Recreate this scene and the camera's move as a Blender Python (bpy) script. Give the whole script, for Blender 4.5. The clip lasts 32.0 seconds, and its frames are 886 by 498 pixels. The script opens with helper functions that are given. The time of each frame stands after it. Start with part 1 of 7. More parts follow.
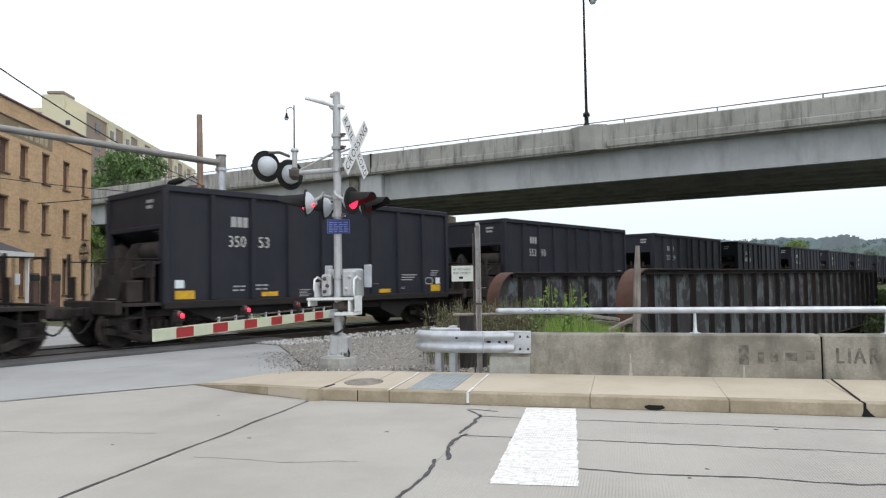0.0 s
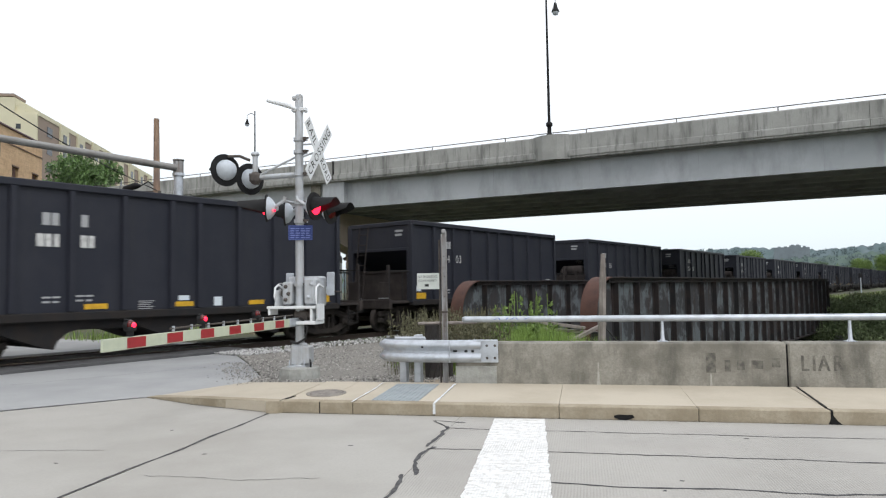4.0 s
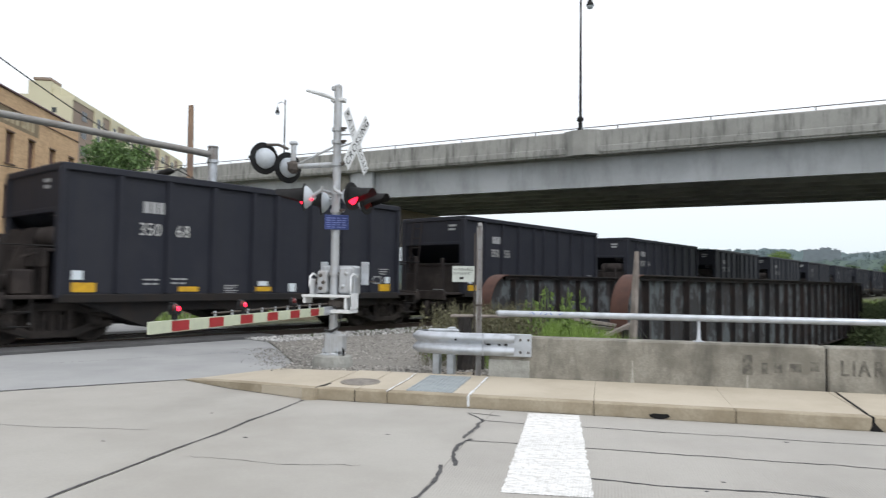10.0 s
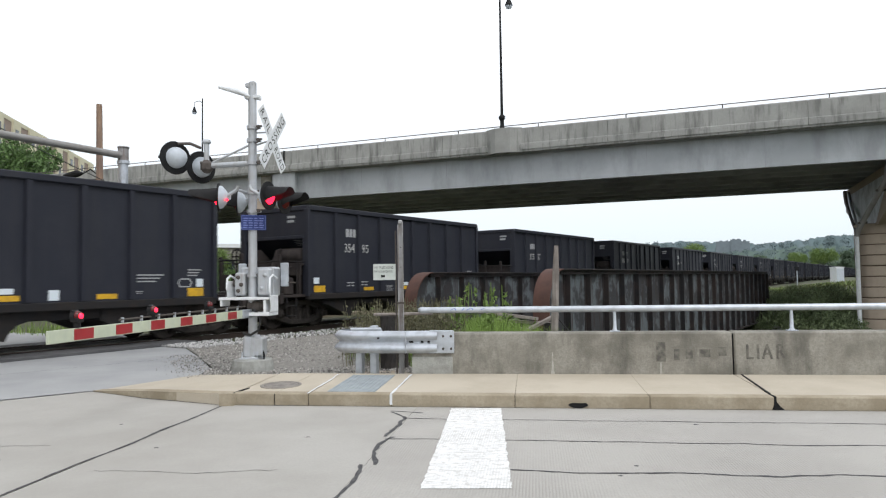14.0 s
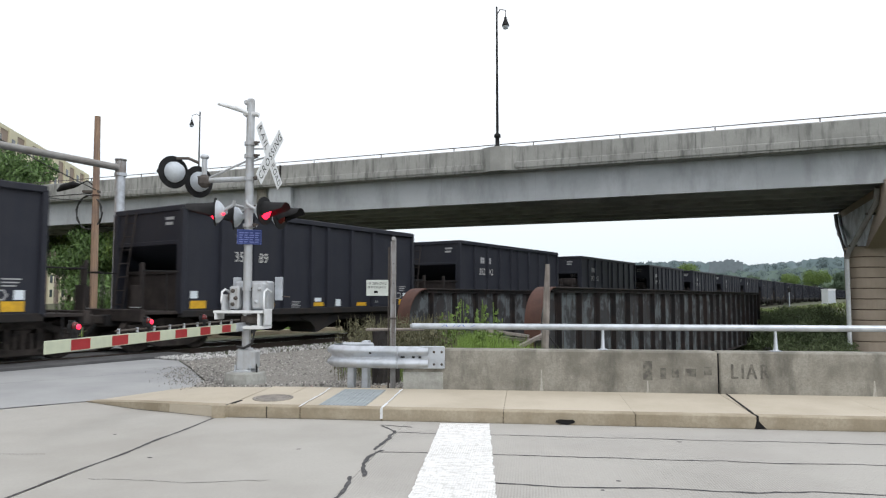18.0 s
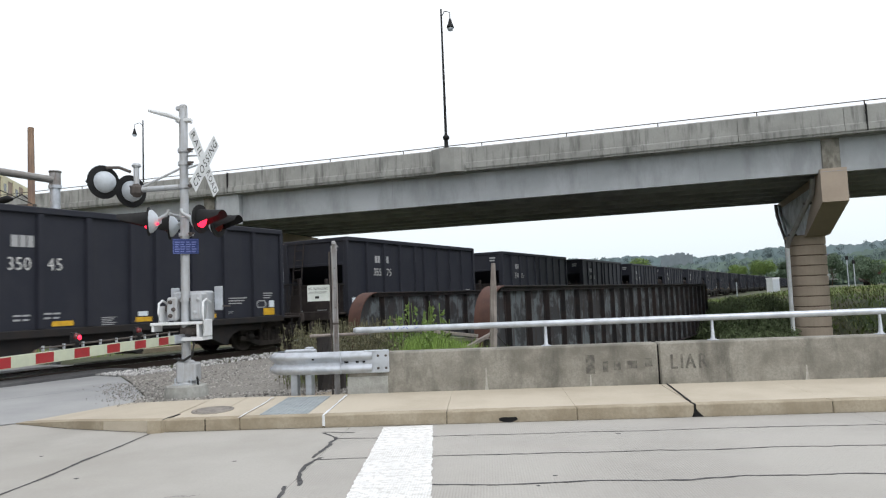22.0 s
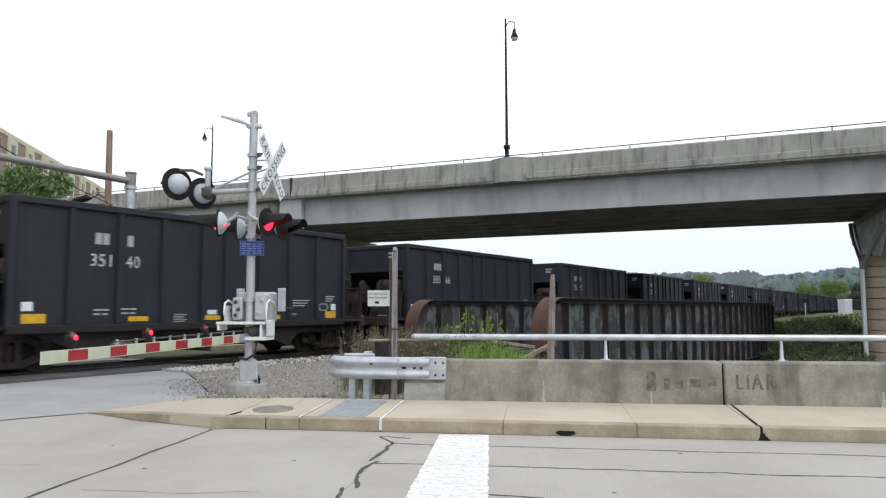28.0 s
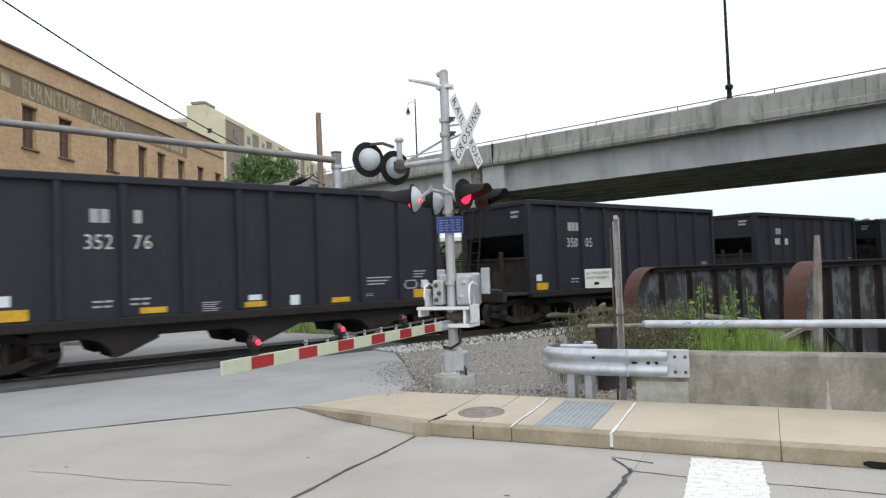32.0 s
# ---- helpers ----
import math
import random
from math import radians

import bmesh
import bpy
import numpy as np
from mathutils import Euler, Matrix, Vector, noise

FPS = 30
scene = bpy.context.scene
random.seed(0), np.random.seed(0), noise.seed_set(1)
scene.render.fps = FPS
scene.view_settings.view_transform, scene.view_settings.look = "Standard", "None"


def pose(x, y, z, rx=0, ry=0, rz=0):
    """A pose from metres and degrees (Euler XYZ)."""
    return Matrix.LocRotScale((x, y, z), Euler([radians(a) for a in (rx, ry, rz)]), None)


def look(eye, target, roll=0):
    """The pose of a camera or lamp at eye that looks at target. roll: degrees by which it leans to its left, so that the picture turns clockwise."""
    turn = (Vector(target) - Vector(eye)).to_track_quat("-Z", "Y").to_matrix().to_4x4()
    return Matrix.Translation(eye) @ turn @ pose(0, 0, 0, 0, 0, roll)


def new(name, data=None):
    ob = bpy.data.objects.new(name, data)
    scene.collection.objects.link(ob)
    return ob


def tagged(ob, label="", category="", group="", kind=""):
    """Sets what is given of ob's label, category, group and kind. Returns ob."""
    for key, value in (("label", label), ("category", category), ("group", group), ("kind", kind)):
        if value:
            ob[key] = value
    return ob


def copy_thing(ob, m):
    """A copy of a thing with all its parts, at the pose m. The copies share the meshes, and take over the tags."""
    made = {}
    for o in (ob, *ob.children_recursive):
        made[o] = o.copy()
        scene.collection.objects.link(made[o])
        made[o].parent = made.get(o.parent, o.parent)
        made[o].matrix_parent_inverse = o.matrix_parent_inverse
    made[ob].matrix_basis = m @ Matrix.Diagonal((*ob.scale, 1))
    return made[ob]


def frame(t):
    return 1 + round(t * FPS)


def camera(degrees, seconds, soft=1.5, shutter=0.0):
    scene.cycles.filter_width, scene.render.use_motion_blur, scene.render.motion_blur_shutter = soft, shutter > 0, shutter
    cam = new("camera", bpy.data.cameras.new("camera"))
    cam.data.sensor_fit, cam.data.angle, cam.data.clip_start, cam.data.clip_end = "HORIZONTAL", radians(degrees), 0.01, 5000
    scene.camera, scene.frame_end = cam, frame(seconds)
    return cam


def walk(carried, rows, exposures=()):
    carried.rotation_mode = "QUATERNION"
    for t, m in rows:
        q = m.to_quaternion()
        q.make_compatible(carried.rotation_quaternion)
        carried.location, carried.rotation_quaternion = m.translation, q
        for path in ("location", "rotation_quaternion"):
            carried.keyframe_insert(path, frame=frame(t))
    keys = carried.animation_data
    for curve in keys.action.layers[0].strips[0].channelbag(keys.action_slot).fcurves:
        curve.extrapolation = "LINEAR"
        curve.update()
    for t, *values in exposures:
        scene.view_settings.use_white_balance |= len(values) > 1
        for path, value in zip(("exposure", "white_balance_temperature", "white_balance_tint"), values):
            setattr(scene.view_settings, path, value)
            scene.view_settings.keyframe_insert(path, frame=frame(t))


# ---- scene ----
# ---- camera ----
cam = camera(65.6, 32.0, soft=1.2, shutter=0.2)
PATH = [
    (0.0, pose(0.085, -0.120, 1.581, 92.61, 0.92, 7.19)),
    (0.5, pose(0.064, 0.015, 1.576, 92.09, 0.31, 6.77)),
    (1.0, pose(0.037, 0.042, 1.584, 91.92, -0.07, 7.48)),
    (1.5, pose(-0.003, 0.021, 1.585, 92.03, -0.08, 8.06)),
    (2.0, pose(-0.007, 0.034, 1.587, 92.36, 0.19, 9.22)),
    (2.5, pose(0.022, 0.070, 1.573, 92.80, 0.55, 8.29)),
    (3.0, pose(0.036, 0.105, 1.568, 93.22, 0.90, 6.45)),
    (3.5, pose(0.046, 0.105, 1.567, 93.46, 0.75, 4.61)),
    (5.5, pose(-0.196, 0.065, 1.563, 91.87, 1.24, 3.21)),
    (6.0, pose(-0.194, 0.035, 1.574, 91.58, 1.12, 2.05)),
    (6.5, pose(-0.157, 0.064, 1.570, 91.84, 0.42, 1.46)),
    (7.0, pose(-0.166, 0.059, 1.578, 92.19, 0.32, 1.78)),
    (7.5, pose(-0.282, 0.031, 1.573, 92.91, -0.38, 3.04)),
    (8.0, pose(-0.325, 0.014, 1.574, 93.14, -2.59, 1.48)),
    (8.5, pose(-0.284, 0.026, 1.563, 92.98, -3.21, 1.50)),
    (8.6, pose(-0.261, 0.037, 1.563, 92.85, -1.75, 8.32)),
    (8.7, pose(-0.239, 0.048, 1.563, 92.79, -1.97, 9.89)),
    (8.8, pose(-0.216, 0.059, 1.563, 93.01, -1.11, 10.34)),
    (8.9, pose(-0.194, 0.070, 1.563, 93.16, -0.27, 11.90)),
    (9.0, pose(-0.181, 0.128, 1.579, 93.33, 0.22, 14.26)),
    (9.5, pose(-0.138, 0.148, 1.567, 93.86, -0.86, 16.43)),
    (10.0, pose(-0.174, 0.060, 1.570, 92.67, -0.79, 5.92)),
    (10.5, pose(-0.210, 0.033, 1.559, 92.17, -0.04, 0.67)),
    (11.0, pose(-0.184, 0.025, 1.569, 91.61, 0.33, -2.24)),
    (11.5, pose(-0.108, 0.035, 1.572, 91.53, -0.25, -2.01)),
    (12.0, pose(-0.094, 0.069, 1.566, 91.54, -0.41, -0.63)),
    (12.5, pose(-0.070, 0.095, 1.563, 91.71, -0.25, -0.06)),
    (13.0, pose(-0.078, 0.103, 1.558, 92.01, -0.06, -0.05)),
    (13.5, pose(-0.080, 0.097, 1.550, 92.31, 0.53, 0.19)),
    (14.0, pose(-0.070, 0.105, 1.545, 92.60, 0.84, -0.02)),
    (14.5, pose(-0.046, 0.087, 1.546, 93.29, 0.27, -0.86)),
    (16.5, pose(-0.026, 0.093, 1.537, 94.36, -0.25, -6.85)),
    (17.0, pose(-0.010, 0.078, 1.538, 94.14, -0.76, -1.87)),
    (17.5, pose(-0.013, 0.008, 1.543, 94.04, -0.27, 1.02)),
    (18.0, pose(-0.038, -0.081, 1.553, 93.93, -0.02, -0.52)),
    (18.5, pose(-0.000, -0.114, 1.557, 93.83, -0.16, -1.29)),
    (19.0, pose(0.078, -0.085, 1.556, 94.01, -0.00, -0.86)),
    (19.5, pose(0.104, -0.058, 1.543, 94.16, 0.16, -0.50)),
    (20.0, pose(0.128, -0.075, 1.544, 94.04, 0.35, -0.12)),
    (20.5, pose(0.152, -0.085, 1.537, 93.92, 0.60, -1.07)),
    (21.0, pose(0.172, -0.035, 1.543, 93.85, 0.88, -3.39)),
    (21.5, pose(0.197, -0.055, 1.533, 94.02, 1.52, -3.93)),
    (22.0, pose(0.200, -0.036, 1.532, 94.09, 2.26, -3.98)),
    (22.5, pose(0.166, -0.030, 1.545, 94.33, 2.35, -3.01)),
    (23.0, pose(0.141, -0.022, 1.544, 94.24, 2.03, -2.39)),
    (23.5, pose(0.148, -0.044, 1.535, 93.73, 1.32, -1.85)),
    (24.0, pose(0.142, -0.038, 1.534, 93.52, 0.94, -1.86)),
    (24.5, pose(0.152, -0.047, 1.533, 93.65, 0.96, -1.85)),
    (25.0, pose(0.139, -0.057, 1.546, 94.04, 0.64, -1.89)),
    (25.5, pose(0.135, -0.062, 1.549, 94.54, 0.46, -1.61)),
    (27.5, pose(0.143, -0.050, 1.535, 95.12, -0.03, 1.76)),
    (28.0, pose(0.141, -0.044, 1.529, 94.92, 0.16, 0.58)),
    (28.5, pose(0.136, -0.049, 1.538, 94.64, 0.36, 0.43)),
    (29.0, pose(0.131, -0.061, 1.540, 94.52, 0.29, 0.91)),
    (29.5, pose(0.114, -0.052, 1.538, 94.39, 0.48, 3.41)),
    (30.0, pose(0.075, -0.066, 1.552, 94.36, 0.81, 13.07)),
    (30.5, pose(0.031, 0.300, 1.600, 93.97, 1.08, 19.10)),
    (31.0, pose(-0.025, 0.821, 1.672, 93.33, 1.29, 20.24)),
    (31.5, pose(-0.078, 1.185, 1.731, 92.76, 1.94, 19.25)),
    (32.0, pose(-0.159, 1.570, 1.800, 92.12, 2.08, 17.77)),
]
walk(cam, PATH)

# ---- world and light: a bright overcast day ----
world = bpy.data.worlds.new("overcast_sky")
world.use_nodes = True
scene.world = world
wn, wl = world.node_tree.nodes, world.node_tree.links
wn.clear()
sky = wn.new("ShaderNodeTexSky")
sky.sky_type = "NISHITA"
sky.sun_disc = False
sky.sun_elevation, sky.sun_rotation = radians(52), radians(150)
sky.air_density, sky.dust_density, sky.ozone_density = 1.0, 3.0, 1.0
cloud = wn.new("ShaderNodeMix")
cloud.data_type = "RGBA"
cloud.inputs[0].default_value = 0.82
bg = wn.new("ShaderNodeBackground")
bg.inputs[1].default_value = 0.1
wo = wn.new("ShaderNodeOutputWorld")
# haze: the cloud cover thins to a paler blue towards the horizon
wco, wsep, wramp = wn.new("ShaderNodeTexCoord"), wn.new("ShaderNodeSeparateXYZ"), wn.new("ShaderNodeValToRGB")
wramp.color_ramp.elements[0].position, wramp.color_ramp.elements[0].color = 0.0, (7.9, 8.9, 9.6, 1)
wramp.color_ramp.elements[1].position, wramp.color_ramp.elements[1].color = 0.30, (11.4, 11.75, 12.2, 1)
wl.new(wco.outputs["Generated"], wsep.inputs[0])
wl.new(wsep.outputs["Z"], wramp.inputs[0])
wl.new(wramp.outputs[0], cloud.inputs[7])
wl.new(sky.outputs[0], cloud.inputs[6])
wl.new(cloud.outputs[2], bg.inputs[0])
wl.new(bg.outputs[0], wo.inputs[0])
sun = new("sun", bpy.data.lights.new("sun", "SUN"))
sun.data.energy, sun.data.angle, sun.data.color = 0.9, radians(20), (0.985, 0.985, 1.0)
sun.matrix_world = look((0, 0, 30), (-9.2, 16.0, 30 - 23.6))
scene.view_settings.exposure = 0.26


# ---- materials ----
def material(name, color, rough=0.8, metal=0.0, second=None, scale=3.0, amount=0.5, fine=None, fine_amount=0.25,
             bump=0.15, bump_scale=60.0, streak=None, streak_amount=0.6, streak_scale=(4.0, 4.0, 0.35), island=0.0, emit=0.0,
             spec=0.5, sharp=(0.42, 0.62)):
    """Base colour broken up at two scales, with upright streaks where given, and a fine relief."""
    m = bpy.data.materials.new(name)
    m.use_nodes = True
    n, l = m.node_tree.nodes, m.node_tree.links
    b = n["Principled BSDF"]
    b.inputs["Roughness"].default_value = rough
    b.inputs["Metallic"].default_value = metal
    b.inputs["Specular IOR Level"].default_value = spec
    co = n.new("ShaderNodeTexCoord")
    geo = n.new("ShaderNodeNewGeometry")
    place = geo.outputs["Position"] if name.startswith("w_") else co.outputs["Object"]

    def noise_of(s, detail, rgh=0.6, vec=None):
        t = n.new("ShaderNodeTexNoise")
        t.inputs["Scale"].default_value = s
        t.inputs["Detail"].default_value = detail
        t.inputs["Roughness"].default_value = rgh
        l.new(vec or place, t.inputs["Vector"])
        return t.outputs["Fac"]

    def mix(fac, a, c, lo, hi, strength):
        r = n.new("ShaderNodeMapRange")
        r.inputs["From Min"].default_value, r.inputs["From Max"].default_value = lo, hi
        r.inputs["To Max"].default_value = strength
        l.new(fac, r.inputs["Value"])
        x = n.new("ShaderNodeMix")
        x.data_type = "RGBA"
        l.new(r.outputs[0], x.inputs[0])
        if isinstance(a, tuple):
            x.inputs[6].default_value = a
        else:
            l.new(a, x.inputs[6])
        x.inputs[7].default_value = c
        return x.outputs[2]

    out = (*color, 1)
    if second:
        out = mix(noise_of(scale, 6), out, (*second, 1), sharp[0], sharp[1], amount)
    if fine:
        out = mix(noise_of(bump_scale * 0.8, 3), out, (*fine, 1), 0.4, 0.65, fine_amount)
    if streak:
        mp = n.new("ShaderNodeMapping")
        mp.inputs["Scale"].default_value = streak_scale
        l.new(place, mp.inputs["Vector"])
        out = mix(noise_of(1.0, 5, 0.65, mp.outputs[0]), out, (*streak, 1), 0.48, 0.68, streak_amount)
    if island:
        rnd = n.new("ShaderNodeObjectInfo").outputs["Random"] if island < 0 else geo.outputs["Random Per Island"]
        h = n.new("ShaderNodeHueSaturation")
        r = n.new("ShaderNodeMapRange")
        r.inputs["To Min"].default_value, r.inputs["To Max"].default_value = 1 - abs(island), 1 + abs(island)
        l.new(rnd, r.inputs["Value"])
        l.new(r.outputs[0], h.inputs["Value"])
        if isinstance(out, tuple):
            h.inputs["Color"].default_value = out
        else:
            l.new(out, h.inputs["Color"])
        out = h.outputs[0]
    if isinstance(out, tuple):
        b.inputs["Base Color"].default_value = out
    else:
        l.new(out, b.inputs["Base Color"])
    if bump:
        bp = n.new("ShaderNodeBump")
        bp.inputs["Strength"].default_value = bump
        bp.inputs["Distance"].default_value = 0.02
        l.new(noise_of(bump_scale, 5), bp.inputs["Height"])
        l.new(bp.outputs[0], b.inputs["Normal"])
    if emit:
        b.inputs["Emission Color"].default_value = (*color, 1)
        b.inputs["Emission Strength"].default_value = emit
    return m


ROAD = material("w_road_concrete", (0.40, 0.385, 0.355), 0.9, second=(0.33, 0.315, 0.285), scale=0.5, amount=0.8, fine=(0.30, 0.29, 0.27), bump=0.2, bump_scale=45)
ROAD_TINED = material("w_tined_concrete", (0.40, 0.385, 0.355), 0.9, second=(0.34, 0.325, 0.30), scale=0.6, amount=0.8, fine=(0.30, 0.29, 0.27), bump=0.2, bump_scale=45)
APPROACH = material("w_approach_concrete", (0.36, 0.365, 0.365), 0.9, second=(0.29, 0.295, 0.30), scale=0.45, amount=0.9, fine=(0.28, 0.28, 0.28), bump=0.2, bump_scale=40)
ASPHALT = material("w_asphalt", (0.075, 0.075, 0.078), 0.95, second=(0.12, 0.12, 0.12), scale=0.8, amount=0.7, bump=0.4, bump_scale=80)
TAR = material("tar", (0.035, 0.034, 0.037), 0.75, second=(0.10, 0.098, 0.098), scale=14, amount=0.8)
SIDEWALK = material("w_sidewalk_concrete", (0.495, 0.442, 0.355), 0.9, second=(0.42, 0.37, 0.29), scale=0.9, amount=0.85, fine=(0.38, 0.335, 0.265), bump=0.2, bump_scale=55)
KERB = material("w_kerb_concrete", (0.385, 0.335, 0.25), 0.9, second=(0.27, 0.225, 0.155), scale=2.2, amount=0.85, fine=(0.25, 0.21, 0.15), fine_amount=0.4, bump=0.35, bump_scale=35)
PARAPET = material("w_stained_parapet_concrete", (0.315, 0.30, 0.26), 0.92, second=(0.17, 0.16, 0.135), scale=2.1, amount=0.9, fine=(0.19, 0.178, 0.148), fine_amount=0.5, streak=(0.105, 0.10, 0.085), streak_amount=0.85, streak_scale=(2.6, 2.6, 0.8), bump=0.3, bump_scale=40)
DECK_EDGE = material("w_weathered_deck_concrete", (0.345, 0.345, 0.325), 0.95, second=(0.24, 0.24, 0.225), scale=0.5, amount=0.7, streak=(0.10, 0.102, 0.096), streak_amount=0.75, streak_scale=(3.2, 3.2, 0.35), fine=(0.25, 0.25, 0.235), bump=0.3, bump_scale=12)
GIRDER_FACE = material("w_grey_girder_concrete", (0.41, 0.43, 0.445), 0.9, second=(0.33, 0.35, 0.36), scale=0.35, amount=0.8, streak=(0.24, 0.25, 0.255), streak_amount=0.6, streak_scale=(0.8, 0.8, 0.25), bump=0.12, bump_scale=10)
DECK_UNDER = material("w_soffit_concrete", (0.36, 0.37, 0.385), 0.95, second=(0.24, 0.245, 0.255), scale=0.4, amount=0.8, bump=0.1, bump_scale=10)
PIER = material("w_tan_pier_concrete", (0.42, 0.345, 0.275), 0.9, second=(0.35, 0.285, 0.225), scale=0.7, amount=0.7, fine=(0.33, 0.27, 0.21), bump=0.2, bump_scale=25)
STEEL_BLACK = material("car_black_paint", (0.0130, 0.0150, 0.0245), 0.6, second=(0.0195, 0.0212, 0.0305), scale=1.1, amount=0.8, streak=(0.026, 0.026, 0.030), streak_amount=0.4, streak_scale=(3.0, 3.0, 0.25), fine=(0.019, 0.020, 0.025), bump=0.08, bump_scale=30, spec=0.35)
CAR_SILL = material("car_sooty_sill", (0.017, 0.0165, 0.0175), 0.85, second=(0.026, 0.021, 0.018), scale=2.5, amount=0.7, bump=0.15, bump_scale=30, spec=0.25)
TRUCK = material("dusty_truck_iron", (0.024, 0.021, 0.020), 0.9, second=(0.055, 0.046, 0.041), scale=3.0, amount=0.8, bump=0.2, bump_scale=25, spec=0.25)
RUST = material("rust_brown_steel", (0.088, 0.041, 0.030), 0.85, second=(0.055, 0.028, 0.022), scale=2.0, amount=0.8, bump=0.25, bump_scale=30)
OLD_GIRDER = material("w_peeling_girder_paint", (0.036, 0.037, 0.040), 0.8, second=(0.13, 0.15, 0.16), scale=1.7, amount=0.8, streak=(0.032, 0.022, 0.02), streak_amount=0.95, streak_scale=(4.5, 4.5, 0.55), fine=(0.035, 0.033, 0.034), bump=0.25, bump_scale=18, spec=0.3, sharp=(0.48, 0.56))
OLD_GIRDER_RIB = material("w_dark_girder_stiffener", (0.020, 0.019, 0.020), 0.8, second=(0.042, 0.030, 0.027), scale=1.5, amount=0.8, bump=0.2, bump_scale=18, spec=0.3)
GALV = material("galvanised_steel", (0.53, 0.565, 0.61), 0.45, metal=0.5, second=(0.37, 0.39, 0.42), scale=5, amount=0.7, bump=0.05, bump_scale=40)
MAST = material("aluminium_mast_paint", (0.49, 0.515, 0.545), 0.5, metal=0.35, second=(0.40, 0.40, 0.40), scale=5, amount=0.6, streak=(0.32, 0.30, 0.27), streak_amount=0.4,
                streak_scale=(14, 14, 1.2), bump=0.05, bump_scale=30)
WHITE = material("white_paint", (0.72, 0.74, 0.755), 0.55, second=(0.58, 0.59, 0.59), scale=7, amount=0.5, bump=0.03)
LENS_BACK = material("pale_lamp_housing", (0.52, 0.565, 0.615), 0.4, second=(0.40, 0.43, 0.46), scale=8, amount=0.5, bump=0)
BLACK = material("black_paint", (0.011, 0.011, 0.012), 0.7, second=(0.02, 0.02, 0.02), scale=6, amount=0.6, bump=0.03, spec=0.25)
GATE_WHITE = material("reflective_white_band", (0.50, 0.54, 0.41), 0.5, second=(0.42, 0.46, 0.36), scale=9, amount=0.5, bump=0.02)
GATE_RED = material("reflective_red_band", (0.34, 0.02, 0.025), 0.45, second=(0.25, 0.018, 0.02), scale=9, amount=0.5, bump=0.02)
RED_GLOW = material("lit_red_lens", (1.0, 0.012, 0.04), 0.3, bump=0, emit=3.6)
RED_DARK = material("dark_red_lens", (0.10, 0.008, 0.008), 0.25, bump=0)
BLUE_SIGN = material("blue_sign_sheet", (0.012, 0.032, 0.16), 0.5, second=(0.02, 0.04, 0.17), scale=9, bump=0)
SIGN_INK = material("pale_blue_lettering", (0.16, 0.20, 0.46), 0.6, bump=0)
YELLOW = material("yellow_reflector", (0.62, 0.36, 0.012), 0.5, second=(0.42, 0.24, 0.02), scale=9, amount=0.7, bump=0)
LETTER = material("white_stencil_paint", (0.56, 0.56, 0.545), 0.7, second=(0.36, 0.36, 0.35), scale=8, amount=0.7, bump=0)
LETTER_DIM = material("dusty_small_lettering", (0.34, 0.345, 0.35), 0.7, bump=0)
BOARD = material("grey_white_sign_sheet", (0.52, 0.555, 0.525), 0.6, second=(0.42, 0.45, 0.42), scale=9, amount=0.6, bump=0)
PLACARD = material("pale_placard", (0.62, 0.68, 0.72), 0.5, bump=0)
ROAD_PAINT = material("w_road_marking", (0.79, 0.79, 0.785), 0.8, second=(0.50, 0.49, 0.465), scale=17, amount=0.8, fine=(0.66, 0.655, 0.63), fine_amount=0.4, bump=0.15, bump_scale=50, streak=(0.47, 0.46, 0.435), streak_amount=0.7, streak_scale=(3.5, 30, 1), sharp=(0.51, 0.62))
BRICK_TAN = material("w_tan_brick", (0.63, 0.435, 0.26), 0.9, second=(0.52, 0.345, 0.20), scale=0.8, amount=0.7, fine=(0.38, 0.255, 0.15), fine_amount=0.45, bump=0.3, bump_scale=7, streak=(0.40, 0.265, 0.16), streak_amount=0.6, streak_scale=(1.1, 1.1, 13.0))
BROWN_TRIM = material("brown_shutter_paint", (0.135, 0.075, 0.062), 0.8, second=(0.095, 0.055, 0.048), scale=3, amount=0.7, bump=0.05)
TILE_EDGE = material("w_purple_brown_tile", (0.13, 0.085, 0.105), 0.8, second=(0.20, 0.13, 0.12), scale=6, amount=0.8, bump=0.2, bump_scale=9)
STONE_TRIM = material("w_brown_stone_trim", (0.19, 0.125, 0.09), 0.9, second=(0.11, 0.075, 0.055), scale=2, amount=0.7)
SIGN_BAND = material("w_faded_sign_band", (0.235, 0.185, 0.12), 0.9, second=(0.40, 0.285, 0.17), scale=1.2, amount=0.6, bump=0.05, sharp=(0.5, 0.65))
SIGN_FADED = material("w_faded_sign_paint", (0.47, 0.40, 0.27), 0.9, second=(0.25, 0.18, 0.10), scale=2.0, amount=0.6, bump=0)
CREAM = material("w_cream_stucco", (0.62, 0.58, 0.42), 0.9, second=(0.54, 0.50, 0.36), scale=0.2, amount=0.5, bump=0)
TAUPE = material("w_taupe_brick", (0.30, 0.235, 0.19), 0.9, second=(0.25, 0.195, 0.16), scale=0.2, amount=0.5, bump=0)
GLASS_DARK = material("dark_window_glass", (0.035, 0.04, 0.045), 0.12, bump=0)
WOOD = material("w_weathered_timber", (0.30, 0.265, 0.24), 0.9, second=(0.17, 0.145, 0.13), scale=2.5, amount=0.8, streak=(0.14, 0.12, 0.105), streak_amount=0.7, streak_scale=(22, 22, 0.7), bump=0.3, bump_scale=30)
